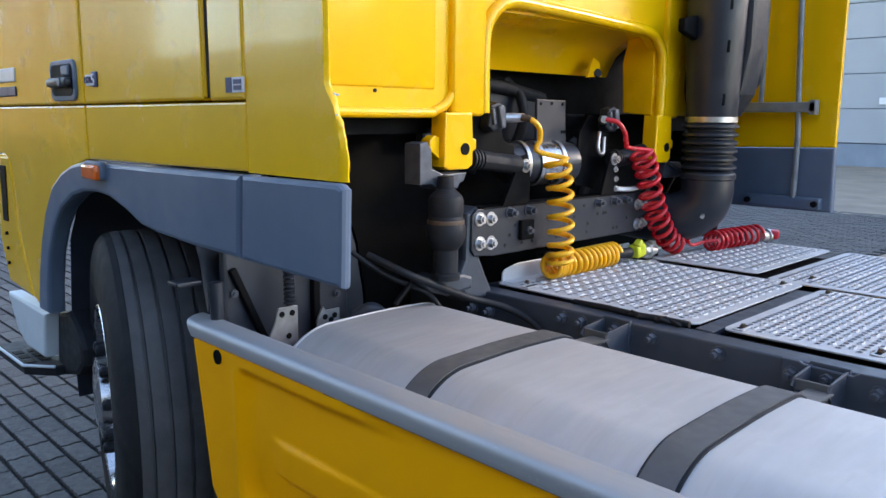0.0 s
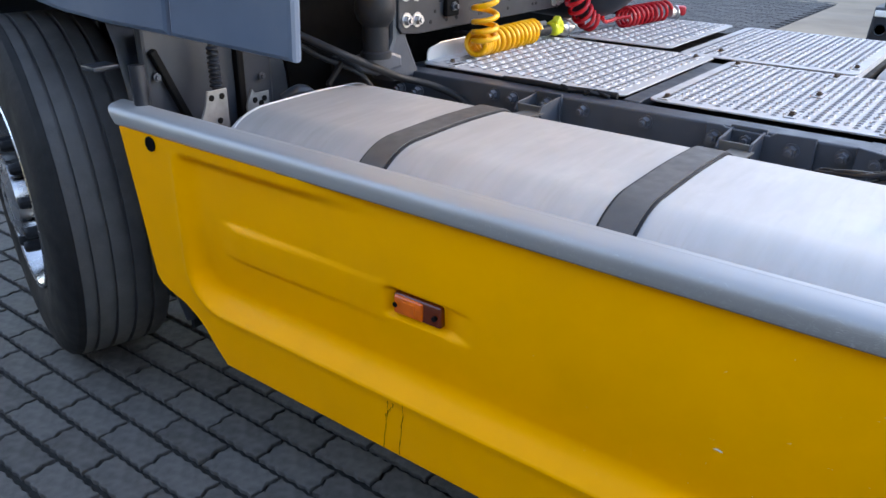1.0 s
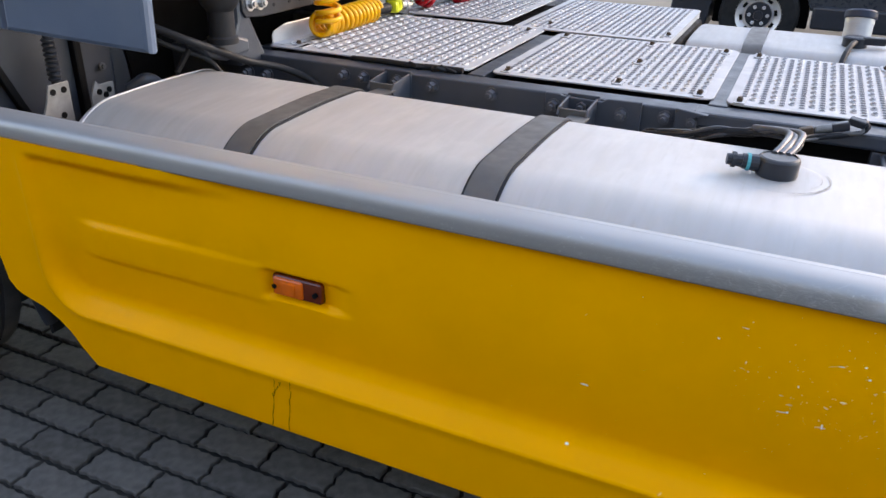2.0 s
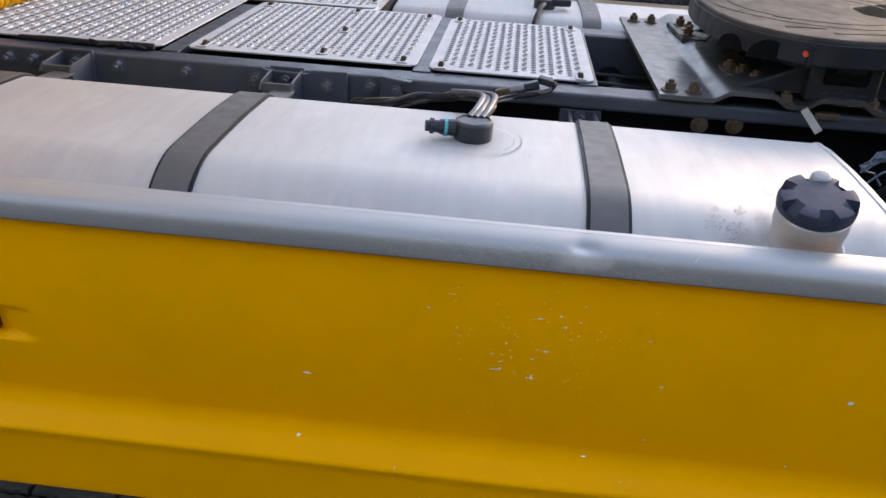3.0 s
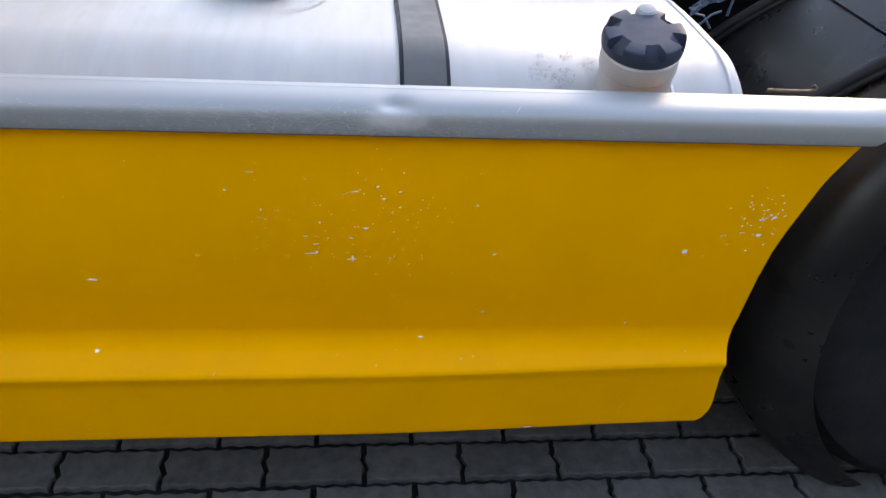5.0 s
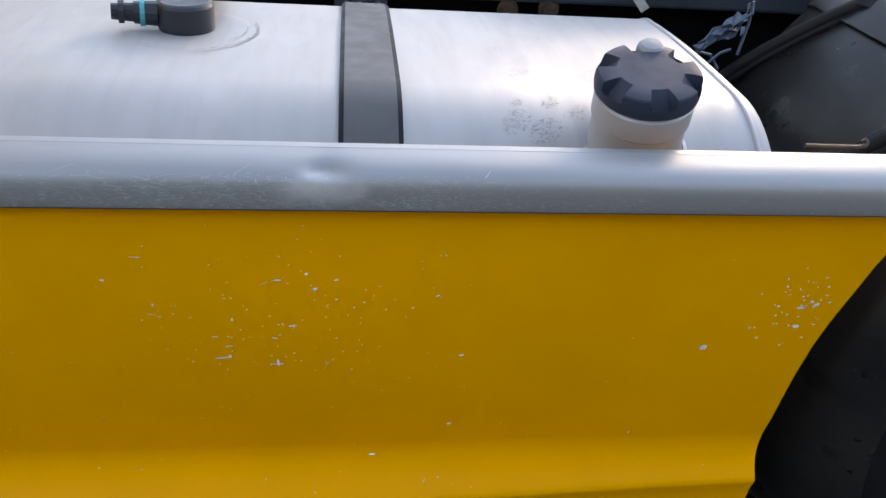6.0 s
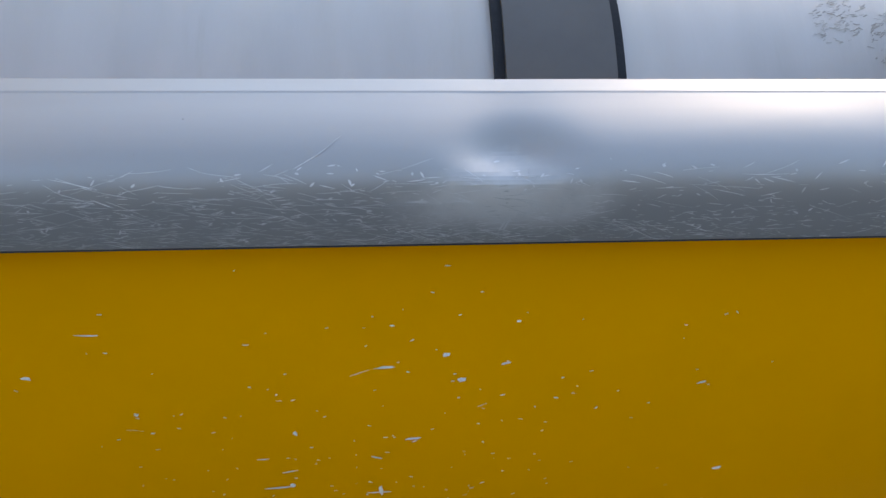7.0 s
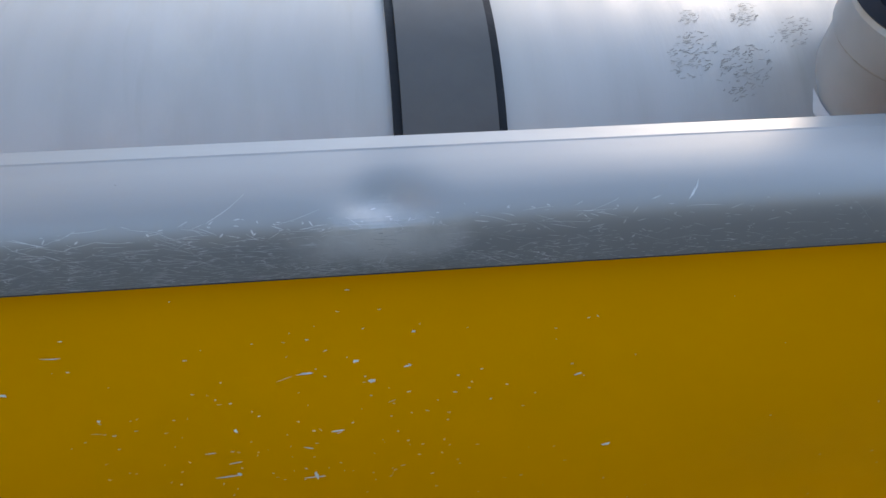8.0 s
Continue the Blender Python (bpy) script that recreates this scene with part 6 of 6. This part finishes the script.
part("grease_cap", cyl(B(), (0.596, 0.825, 1.097), (0.592, 0.806, 1.096), 0.006, seg=10), mat("orange_cap", (0.75, 0.09, 0.03), 0.4), fifth, "orange-red grease cap")
lm = pose(0.893, 0.8405, 1.096, 90, 0, 13)
lb = part("rating_plate", rbox(B(), lm, 0.112, 0.046, 0.002, 0.0008), M_RED, fifth, "red rating plate with unreadable print")
for i in range(2):
    for j in range(4):
        part("print_bar", rbox(B(), lm @ pose(0.002 + 0.034 * i, 0.012 - 0.0085 * j, 0.0016), 0.029, 0.005, 0.0012), M_WHITE, fifth)
part("print_bar", rbox(B(), lm @ pose(-0.037, 0.010, 0.0016), 0.03, 0.010, 0.0012), M_WHITE, fifth)
part("print_bar", rbox(B(), lm @ pose(0.005, -0.020, 0.0016), 0.10, 0.003, 0.0012), M_WHITE, fifth)
for y in (0.985,):
    part("foot_lug", slab(B(), [(0.468, y + 0.065), (0.476, y + 0.01), (0.500, y - 0.075), (0.515, y - 0.092), (0.555, y - 0.088), (0.565, y - 0.07), (0.56, y), (0.52, y + 0.10), (0.475, y + 0.10)], "z", 0.978, 0.996, 0.006), M_COUPL, fifth)
    part("foot_lug", slab(B(), [(0.90, y - 0.06), (1.0, y - 0.05), (0.99, y + 0.06), (0.93, y + 0.12), (0.88, y + 0.05)], "z", 0.978, 0.990, 0.004), M_COUPL, fifth)
bolts("stop_bolt", BOLTR, [(0.452, 1.44, 0.996), (0.468, 1.52, 0.996), (0.455, 1.60, 0.996)], fifth)
part("stop_lug", slab(B(), [(0.43, 1.40), (0.50, 1.38), (0.53, 1.46), (0.52, 1.64), (0.42, 1.64)], "z", 0.978, 0.996, 0.005), M_COUPL, fifth)
part("air_bag_top", lathe(B(), [(0.004, 0.014), (0.012, 0.014), (0.015, 0.008), (0.022, 0.008), (0.025, 0.017), (0.031, 0.017), (0.034, 0.009), (0.042, 0.009), (0.045, 0.018), (0.053, 0.018), (0.056, 0.009), (0.066, 0.009), (0.070, 0.018), (0.080, 0.016), (0.085, 0)], (1.172, 1.015, 0.945), (0, 0, 1), 32), M_DARK, truck, "round black ribbed rubber cap")

# ---- far side tank ----
def far_tank():
    b2 = tank_bm()
    bmesh.ops.scale(b2, vec=(0.66, 1, 1), verts=b2.verts)
    for v in b2.verts:
        v.co.y = 2.49 - v.co.y
        v.co.x += 0.61
    bmesh.ops.recalc_face_normals(b2, faces=b2.faces)
    return b2


ftank = part("fuel_tank", far_tank(), M_TANK, truck, "brushed aluminium tank on the far side", smooth=40)
for xs in (-0.285, 0.225):
    b2 = strap_band(xs - 0.034, xs + 0.034, 0.0, 0.006)
    for v in b2.verts:
        v.co.y = 2.49 - v.co.y
    bmesh.ops.recalc_face_normals(b2, faces=b2.faces)
    part("tank_strap", b2, M_STRAP, ftank, "dark grey steel tank strap", smooth=40)
part("filler_neck", lathe(B(), [(0.05, -0.01), (0.05, 0.06), (0.052, 0.06), (0.052, 0.085)], (0.06, 2.24, 0.955), (0, 0.3, 1), 24), M_NECK, ftank)
part("filler_cap", lathe(B(), [(0.056, 0.08), (0.058, 0.085), (0.058, 0.105), (0.05, 0.112), (0.01, 0.114)], (0.06, 2.24, 0.955), (0, 0.3, 1), 24), M_CAP, ftank, "dark filler cap")
part("fuel_sender", lathe(B(), [(0.042, 0), (0.042, 0.034), (0.036, 0.038), (0.004, 0.036)], (0.05, 2.06, 0.962), (0, 0, 1), 24), M_BLACKP, ftank, "black fuel level sender")
part("plug", rbox(B(), pose(0.11, 2.05, 0.99, 0, 0, 10), 0.08, 0.03, 0.028, 0.006), M_BLACKP, ftank)
part("cable", tube(B(), spline([(0.05, 2.02, 0.985), (0.035, 1.95, 0.985), (0.02, 1.88, 0.965), (0.01, 1.82, 0.93), (0.0, 1.78, 0.88)]), 0.010, 8), M_RUBBER, ftank)
ftank.location += Vector((-0.028, 0, -0.028))
part("far_flange", box(B(), -0.40, 3.6, 1.57, 1.66, 0.93, 0.95, 0.004), M_FRAME, truck)

# ---- coiled air hoses ----
def coil_pts(ctrl, turns, r, n=18, flat=1.0):
    axis = spline(ctrl, 24)
    out, up = [], Vector((0.9, 0.1, 0.2))
    m = int(turns * n)
    for i in range(m + 1):
        s = i / m * (len(axis) - 1)
        k = min(int(s), len(axis) - 2)
        p = axis[k].lerp(axis[k + 1], s - k)
        d = (axis[min(k + 2, len(axis) - 1)] - axis[max(k - 1, 0)]).normalized()
        a = (up - up.dot(d) * d).normalized()
        up = a
        b = d.cross(a)
        t = 2 * math.pi * turns * i / m
        out.append(p + r * (math.cos(t) * a + math.sin(t) * b))
    return out


yh = thing("coiled_air_hose", "yellow coiled air hose hanging onto the walkway plate", "hose", (-1.62, 1.3, 0.962), group="air hoses")
hang = coil_pts([(-1.58, 1.055, 1.36), (-1.58, 1.075, 1.28), (-1.58, 1.085, 1.18), (-1.58, 1.09, 1.08), (-1.58, 1.09, 1.015)], 8.5, 0.038)
flat_ = coil_pts([(-1.60, 1.07, 1.010), (-1.61, 1.13, 1.006), (-1.615, 1.25, 1.003), (-1.62, 1.36, 1.003), (-1.62, 1.46, 1.003)], 15, 0.036)
lead = spline([(-1.64, 0.95, 1.488), (-1.61, 0.965, 1.480), (-1.60, 0.99, 1.455), (-1.60, 0.995, 1.42), (-1.60, 0.985, 1.385), hang[0]], 8)
part("coil", tube(B(), lead + hang[1:], 0.0088, 8), M_YHOSE, yh, smooth=80)
part("coil", tube(B(), [hang[-1]] + flat_, 0.0085, 8), M_YHOSE, yh, smooth=80)
part("rubber_sleeve", tube(B(), lead[:8], 0.011, 8), M_RUST, yh, "brown rubber sleeve")
part("grip", cyl(B(), (-1.62, 1.47, 1.0), (-1.615, 1.56, 0.995), 0.018, 0.02, 14), M_RUBBER, yh, "black rubber grip")
part("coupling_handle", rbox(B(), pose(-1.61, 1.605, 1.0, 10, 0, 0), 0.05, 0.06, 0.05, 0.012), M_LIME, yh, "lime yellow coupling handle")
part("coupling_wing", rbox(B(), pose(-1.60, 1.60, 1.02, 35, 0, 0), 0.03, 0.035, 0.04, 0.008), M_LIME, yh)
part("coupling", lathe(B(), [(0.014, 0), (0.024, 0.004), (0.024, 0.03), (0.03, 0.034), (0.03, 0.05), (0.016, 0.058), (0.016, 0.09)], (-1.61, 1.635, 0.992), (0.05, 1, -0.05), 18), M_STEEL, yh, "zinc coupling head")
rh = thing("coiled_air_hose", "red coiled air hose hanging onto the walkway plate", "hose", (-1.6, 2.0, 0.962), group="air hoses")
hang = coil_pts([(-1.60, 1.585, 1.37), (-1.60, 1.630, 1.29), (-1.60, 1.675, 1.19), (-1.595, 1.725, 1.10), (-1.59, 1.79, 1.03), (-1.58, 1.86, 1.0)], 12, 0.040)
lead = spline([(-1.64, 1.405, 1.484), (-1.61, 1.435, 1.474), (-1.60, 1.468, 1.44), (-1.60, 1.482, 1.40), (-1.60, 1.50, 1.385), hang[0]], 8)
mid = spline([hang[-1], (-1.56, 1.93, 0.99), (-1.54, 1.99, 1.0)], 6)
flat_ = coil_pts([(-1.53, 2.02, 1.0), (-1.52, 2.12, 1.0), (-1.51, 2.24, 1.0), (-1.49, 2.36, 1.0)], 9, 0.037)
part("coil", tube(B(), lead + hang[1:], 0.0088, 8), M_RHOSE, rh, smooth=80)
part("coil", tube(B(), mid + flat_, 0.0075, 7), M_RHOSE, rh, smooth=80)
part("coupling", lathe(B(), [(0.014, 0), (0.024, 0.004), (0.024, 0.03), (0.03, 0.034), (0.03, 0.05), (0.016, 0.058), (0.016, 0.09)], (-1.48, 2.38, 0.99), (0.35, 1, -0.05), 18), M_STEEL, rh)
part("coupling_handle", rbox(B(), pose(-1.45, 2.44, 0.995, 0, 0, 20), 0.05, 0.06, 0.04, 0.012), M_RED, rh)

# ---- wear: chips, scratches, dust prints ----
def flakes(items, surf, lift, seed):
    """Thin irregular flakes on a surface; items of (x, z, length, width, angle)."""
    random.seed(seed)
    bm = B()
    for x, z, l, w, a in items:
        n = 7
        ring = []
        for k in range(n):
            t = 2 * math.pi * k / n
            u, v = l / 2 * math.cos(t) * random.uniform(0.6, 1.2), w / 2 * math.sin(t) * random.uniform(0.5, 1.3)
            px_, pz_ = x + u * math.cos(a) - v * math.sin(a), z + u * math.sin(a) + v * math.cos(a)
            ring.append(bm.verts.new((px_, surf(px_, pz_) - lift, pz_)))
        f = bm.faces.new(ring)
        if f.normal.y > 0:
            f.normal_flip()
    bmesh.ops.recalc_face_normals(bm, faces=bm.faces)
    for f in bm.faces:
        f.normal_update()
        if f.normal.y > 0:
            f.normal_flip()
    return bm


random.seed(8)
marked = [(0.0016, 0.8125, 0.0115, 0.0022, 0.03), (0.034, 0.821, 0.0046, 0.0034, 0.6), (0.043, 0.801, 0.0062, 0.003, 0), (0.066, 0.813, 0.0078, 0.002, 0.25), (0.07, 0.844, 0.003, 0.002, 0.3), (-0.143, 0.842, 0.016, 0.0009, -0.05), (-0.179, 0.8125, 0.0065, 0.0025, 0), (-0.131, 0.781, 0.003, 0.0024, 0), (0.0165, 0.7505, 0.0112, 0.002, 0.12), (-0.0557, 0.722, 0.0105, 0.0015, 0.2), (-0.0623, 0.705, 0.0205, 0.0018, 0.08), (-0.055, 0.707, 0.004, 0.0045, 0.2), (-0.0014, 0.6945, 0.017, 0.0015, 0.02), (-0.0014, 0.697, 0.0024, 0.013, 0.1), (0.18, 0.7915, 0.0075, 0.0024, 0.35), (0.214, 0.704, 0.0095, 0.004, 0.4), (-0.069, 0.736, 0.0085, 0.0014, 0.05), (-0.049, 0.7595, 0.0026, 0.005, 0.2), (-0.003, 0.733, 0.008, 0.002, -0.35)]
larger = [(0.5186, 0.711, 0.010, 0.009, 0.4), (0.6286, 0.7714, 0.011, 0.006, 0.1), (0.631, 0.743, 0.011, 0.006, 0), (0.648, 0.776, 0.011, 0.005, 0.5), (0.112, 0.5335, 0.011, 0.003, 0), (-0.386, 0.6546, 0.017, 0.005, -0.1), (-0.407, 0.5105, 0.010, 0.006, 0.3), (0.3177, 0.317, 0.022, 0.005, 0.02), (0.459, 0.56, 0.006, 0.005, 0.4), (0.2095, 0.587, 0.008, 0.003, 0.3)]
chips = []
for _ in range(150):
    chips.append((random.gauss(0.0, 0.10), random.gauss(0.765, 0.06), random.uniform(0.0012, 0.0052), random.uniform(0.0008, 0.0019), random.gauss(0.1, 0.3)))
for _ in range(46):
    chips.append((random.gauss(0.63, 0.032), random.gauss(0.775, 0.035), random.uniform(0.002, 0.009), random.uniform(0.0015, 0.005), random.uniform(-0.5, 0.8)))
for _ in range(120):
    chips.append((random.uniform(-0.75, 0.62), random.uniform(0.33, 0.87), random.uniform(0.0012, 0.0045), random.uniform(0.0008, 0.0022), random.uniform(-1, 1)))
for _ in range(16):
    chips.append((random.uniform(-0.4, 0.6), random.uniform(0.35, 0.85), random.uniform(0.008, 0.02), 0.0007, random.uniform(-0.1, 0.8)))
onto = [(c[0], c[1] - 0.62 * skirt_y(c[0], c[1])) + c[2:] for c in marked + larger]
chips = onto + [(c[0], c[1], c[2] * 0.68, c[3] * 0.62, c[4]) for c in chips if lerp_at(c[1], FRONT) + 0.02 < c[0] < lerp_at(c[1], REAR) - 0.008 and 0.31 < c[1] < 0.895]
tagged(part("paint_chipping", flakes(chips, skirt_y, 0.0008, 5), M_CHIP, skirt, "pale chips in the yellow paint", smooth=0), kind="stuff")
marks = []
for x, z0, z1 in ((-1.079, 0.318, 0.455), (-1.036, 0.305, 0.46), (-1.062, 0.42, 0.462)):
    for k in range(7):
        marks.append((x + 0.028 * (k / 6 - 0.5) + 0.0015 * math.sin(3 * k), z0 + (z1 - z0) * k / 6, (z1 - z0) / 4.4, 0.0012, 1.4 + 0.08 * math.sin(2 * k)))
marks.append((-1.05, 0.464, 0.014, 0.001, 0.3))
tagged(part("scuffing", flakes([(m[0], m[1], m[2], 0.0019, m[4]) for m in marks], skirt_y, 0.0008, 6), M_DARK, skirt, "thin dark drawn scuffs", smooth=0), kind="stuff")


RAIL_FACE = [(zz, yy) for yy, zz in RAIL[1:14]]


def on_rail(x, z):
    """The place on the rail's dented face at the undented height z."""
    z = min(max(z, 0.9146), 0.960)
    d = dent(x, z)
    return (x, lerp_at(z, RAIL_FACE) + d - 0.0004, z - 0.7 * d + 0.0003)


def scratch_bm():
    random.seed(12)
    bm = B()
    def lozenge(x, z, l, w, a):
        vs = [bm.verts.new(on_rail(x + u * math.cos(a) - v * math.sin(a), z + u * math.sin(a) + v * math.cos(a))) for u, v in ((-l / 2, 0), (-l / 5, -w / 2), (l / 4, -w / 2), (l / 2, 0), (l / 6, w / 2), (-l / 4, w / 2))]
        bm.faces.new(vs)
    def line(x, z, l, w, a, bend):
        n = max(4, int(l / 0.003))
        last = None
        for k in range(n + 1):
            u = l * k / n
            px_, pz_ = x + u * math.cos(a), z + u * math.sin(a) + bend * (u / l) ** 2 * l
            ww = w * (0.4 + 0.6 * math.sin(math.pi * k / n))
            pair = [bm.verts.new(on_rail(px_, pz_ - ww / 2)), bm.verts.new(on_rail(px_, pz_ + ww / 2))]
            if last:
                bm.faces.new((last[0], pair[0], pair[1], last[1]))
            last = pair
    for _ in range(2300):
        x = random.gauss(-0.03, 0.15) if random.random() < 0.62 else random.uniform(-0.9, 0.72)
        z = 0.9148 + abs(random.gauss(0, 0.0155))
        if z < 0.952:
            lozenge(x, z, random.uniform(0.0012, 0.0065) * random.choice((0.6, 1, 1, 1.6)), random.uniform(0.00012, 0.0004), random.gauss(0, 0.22))
    for _ in range(130):
        lozenge(random.gauss(0.0, 0.14), random.uniform(0.914, 0.950), random.uniform(0.0012, 0.0032), random.uniform(0.0004, 0.0010), random.uniform(-1.2, 1.2))
    for _ in range(280):
        z = random.uniform(0.913, 0.950)
        line(random.gauss(-0.05, 0.13), z, random.uniform(0.006, 0.024), random.uniform(0.00016, 0.00032), random.gauss(-0.12, 0.22), random.uniform(-0.15, 0.1))
    for x, z, l, a in ((0.061, 0.944, 0.011, 1.35), (0.054, 0.925, 0.008, 1.2), (0.052, 0.924, 0.007, 1.15), (0.015, 0.937, 0.010, 0.03), (-0.02, 0.936, 0.006, -0.3), (0.22, 0.952, 0.010, 0.7)):
        lozenge(x, z, l, 0.0009, a)
    bm.normal_update()
    for f in bm.faces:
        if f.normal.y > 0:
            f.normal_flip()
    return bm


tagged(part("scratching", scratch_bm(), M_SCRATCH, skirt, "bright scratches along the rail", smooth=0), kind="stuff")


def tank_z(y):
    return lerp_at(y, sorted([(yy, zz) for yy, zz in tank_prof() if zz > 0.80 and yy < 0.6]))


def prints_bm():
    random.seed(31)
    bm = B()
    for cx, cy, n, r in ((0.283, 0.36, 26, 0.009), (0.301, 0.268, 44, 0.011), (0.408, 0.267, 70, 0.015), (0.287, 0.182, 22, 0.005), (0.329, 0.183, 40, 0.008), (0.2805, 0.150, 76, 0.012), (0.317, 0.137, 90, 0.013), (0.3625, 0.166, 36, 0.009), (0.345, 0.160, 4, 0.003), (0.373, 0.441, 26, 0.018), (0.42, 0.50, 24, 0.02), (0.36, 0.54, 20, 0.02), (0.005, 0.397, 8, 0.007), (-0.033, 0.331, 4, 0.004)):
        for _ in range(int(n * 1.6)):
            q1, q2 = random.uniform(0, 2 * math.pi), math.sqrt(random.random())
            x, y = cx + 1.5 * r * q2 * math.cos(q1), min(max(cy + 1.5 * r * q2 * math.sin(q1), 0.07), 0.58)
            l, w, a = random.uniform(0.0012, 0.0045), random.uniform(0.0002, 0.0007), random.gauss(0.25, 0.35)
            x += 0.35 * (y - cy)
            vs = []
            for u, v in ((-l / 2, -w / 2), (l / 2, -w / 2), (l / 2, w / 2), (-l / 2, w / 2)):
                xx, yy = x + u * math.cos(a) - v * math.sin(a), y + u * math.sin(a) + v * math.cos(a)
                vs.append(bm.verts.new((xx, yy, tank_z(yy) + 0.0006)))
            bm.faces.new(vs)
    return bm


tagged(part("dust", prints_bm(), M_MARK, tank, "dusty smeared prints on the tank", smooth=0), kind="stuff")

# small yellow label on the battery box, seen in the gap beside the far tank
part("label_plate", box(B(), -0.562, -0.556, 1.98, 2.10, 0.84, 0.905, 0.001), M_LABELY, truck, "yellow warning label with unreadable print")
for k in range(3):
    part("print_bar", box(B(), -0.5555, -0.5545, 2.0, 2.12, 0.855 + 0.022 * k, 0.862 + 0.022 * k), M_DARK, truck)

# the cab end of the truck, brought to its full size about the skirt's top edge
GROW = Matrix.Translation((-0.15, -0.07, 1.03)) @ Matrix.Scale(1.03, 4) @ Matrix.Translation((0.15, 0.07, -1.03))
STAY = ("chassis_rail", "fuel_tank", "side_skirt", "walkway_plate", "bolt_seat", "bolt_slot", "battery_box", "air_line", "rubber_strip", "tank_bracket", "bolt")
for owner in (truck, yh, rh):
    at = Matrix.Translation(base_of(owner))
    for ob in owner.children:
        far_x = max((ob.matrix_basis @ Vector(c)).x for c in ob.bound_box) + base_of(owner).x
        kind = ob.name.split(".")[0]
        if far_x < -1.2 and (kind not in STAY or (kind == "bolt" and far_x < -1.5)):
            ob.matrix_basis = at.inverted() @ GROW @ at @ ob.matrix_basis

# ---- paving blocks ----
PL, PW, PX0, PY0 = 0.2178, 0.1123, -2.1534, 0.0155


def paver_outline():
    """Toothed long sides, zigzag ends; a joint is left all round."""
    l, w = PL / 2 - 0.0065, PW / 2 - 0.0085
    pts = []
    for k in range(11):
        pts.append((-l + 2 * l * k / 10, -w + (0.0034 if k % 2 else -0.0016)))
    pts += [(l + 0.001, -w * 0.55), (l + 0.006, -w * 0.3), (l - 0.006, w * 0.3), (l - 0.001, w * 0.55)]
    for k in range(11):
        pts.append((l - 2 * l * k / 10, w + (-0.0034 if k % 2 else 0.0016)))
    pts += [(-l + 0.001, w * 0.55), (-l - 0.006, w * 0.3), (-l + 0.006, -w * 0.3), (-l - 0.001, -w * 0.55)]
    return pts


OUTL = np.array(paver_outline())
NP = len(OUTL)
H = 0.016
inset = OUTL * np.array([1 - 0.006 / PL, 1 - 0.006 / PW])
BASEV = np.concatenate([np.c_[OUTL, np.full(NP, -H)], np.c_[OUTL, np.full(NP, -0.0025)], np.c_[inset, np.zeros(NP)]])
FACES = [tuple(range(2 * NP, 3 * NP))]
for r in (0, 1):
    for k in range(NP):
        j = (k + 1) % NP
        FACES.append((r * NP + k, r * NP + j, (r + 1) * NP + j, (r + 1) * NP + k))
pm = bpy.data.meshes.new("paver")
pm.from_pydata(BASEV.tolist(), [], FACES)
pm.materials.append(M_PAVER)
rng = np.random.default_rng(5)
near, far = [], []
for k in range(-48, 115):
    y = PY0 + (k + 0.5) * PW
    off = PX0 + (0.5 * PL if k % 2 == 0 else 0.0) + 0.5 * PL
    for i in range(-50, 24):
        x = off + i * PL
        if (y > 4.2 or y < -1.2) and not (-8.0 < x < 3.6):
            continue
        if (y > 2.4 and x > 2.6) or (y > 7.36 and x > -2.9):
            continue
        (near if (-3.2 < x < -0.55 and -0.64 < y < 0.2) else far).append((x, y))
near = sorted(near, key=lambda p: (p[0] + 1.7) ** 2 + (p[1] + 0.2) ** 2)
far += near[295:]
near = near[:295]
for x, y in near:
    o = new("paver", pm)
    o.parent = pavement
    o.location = (x + rng.normal(0, 0.0012), y + rng.normal(0, 0.0012), rng.normal(0, 0.0012))
    o.rotation_euler = (rng.normal(0, 0.008), rng.normal(0, 0.006), rng.normal(0, 0.008))
vs, fs = [], []
for n, (x, y) in enumerate(far):
    t = rng.normal(0, 0.006)
    v = BASEV.copy()
    v[:, 2] += v[:, 0] * rng.normal(0, 0.006) + v[:, 1] * rng.normal(0, 0.008) + rng.normal(0, 0.0012)
    v[:, 0] += x
    v[:, 1] += y
    vs.append(v)
    fs += [tuple(a + n * 3 * NP for a in f) for f in FACES]
fm = bpy.data.meshes.new("pavers")
fm.from_pydata(np.concatenate(vs).tolist(), [], fs)
fm.materials.append(M_PAVERJ)
fo = new("paver_field", fm)
fo.parent = pavement
tagged(fo, "toothed grey concrete paving blocks", kind="stuff")
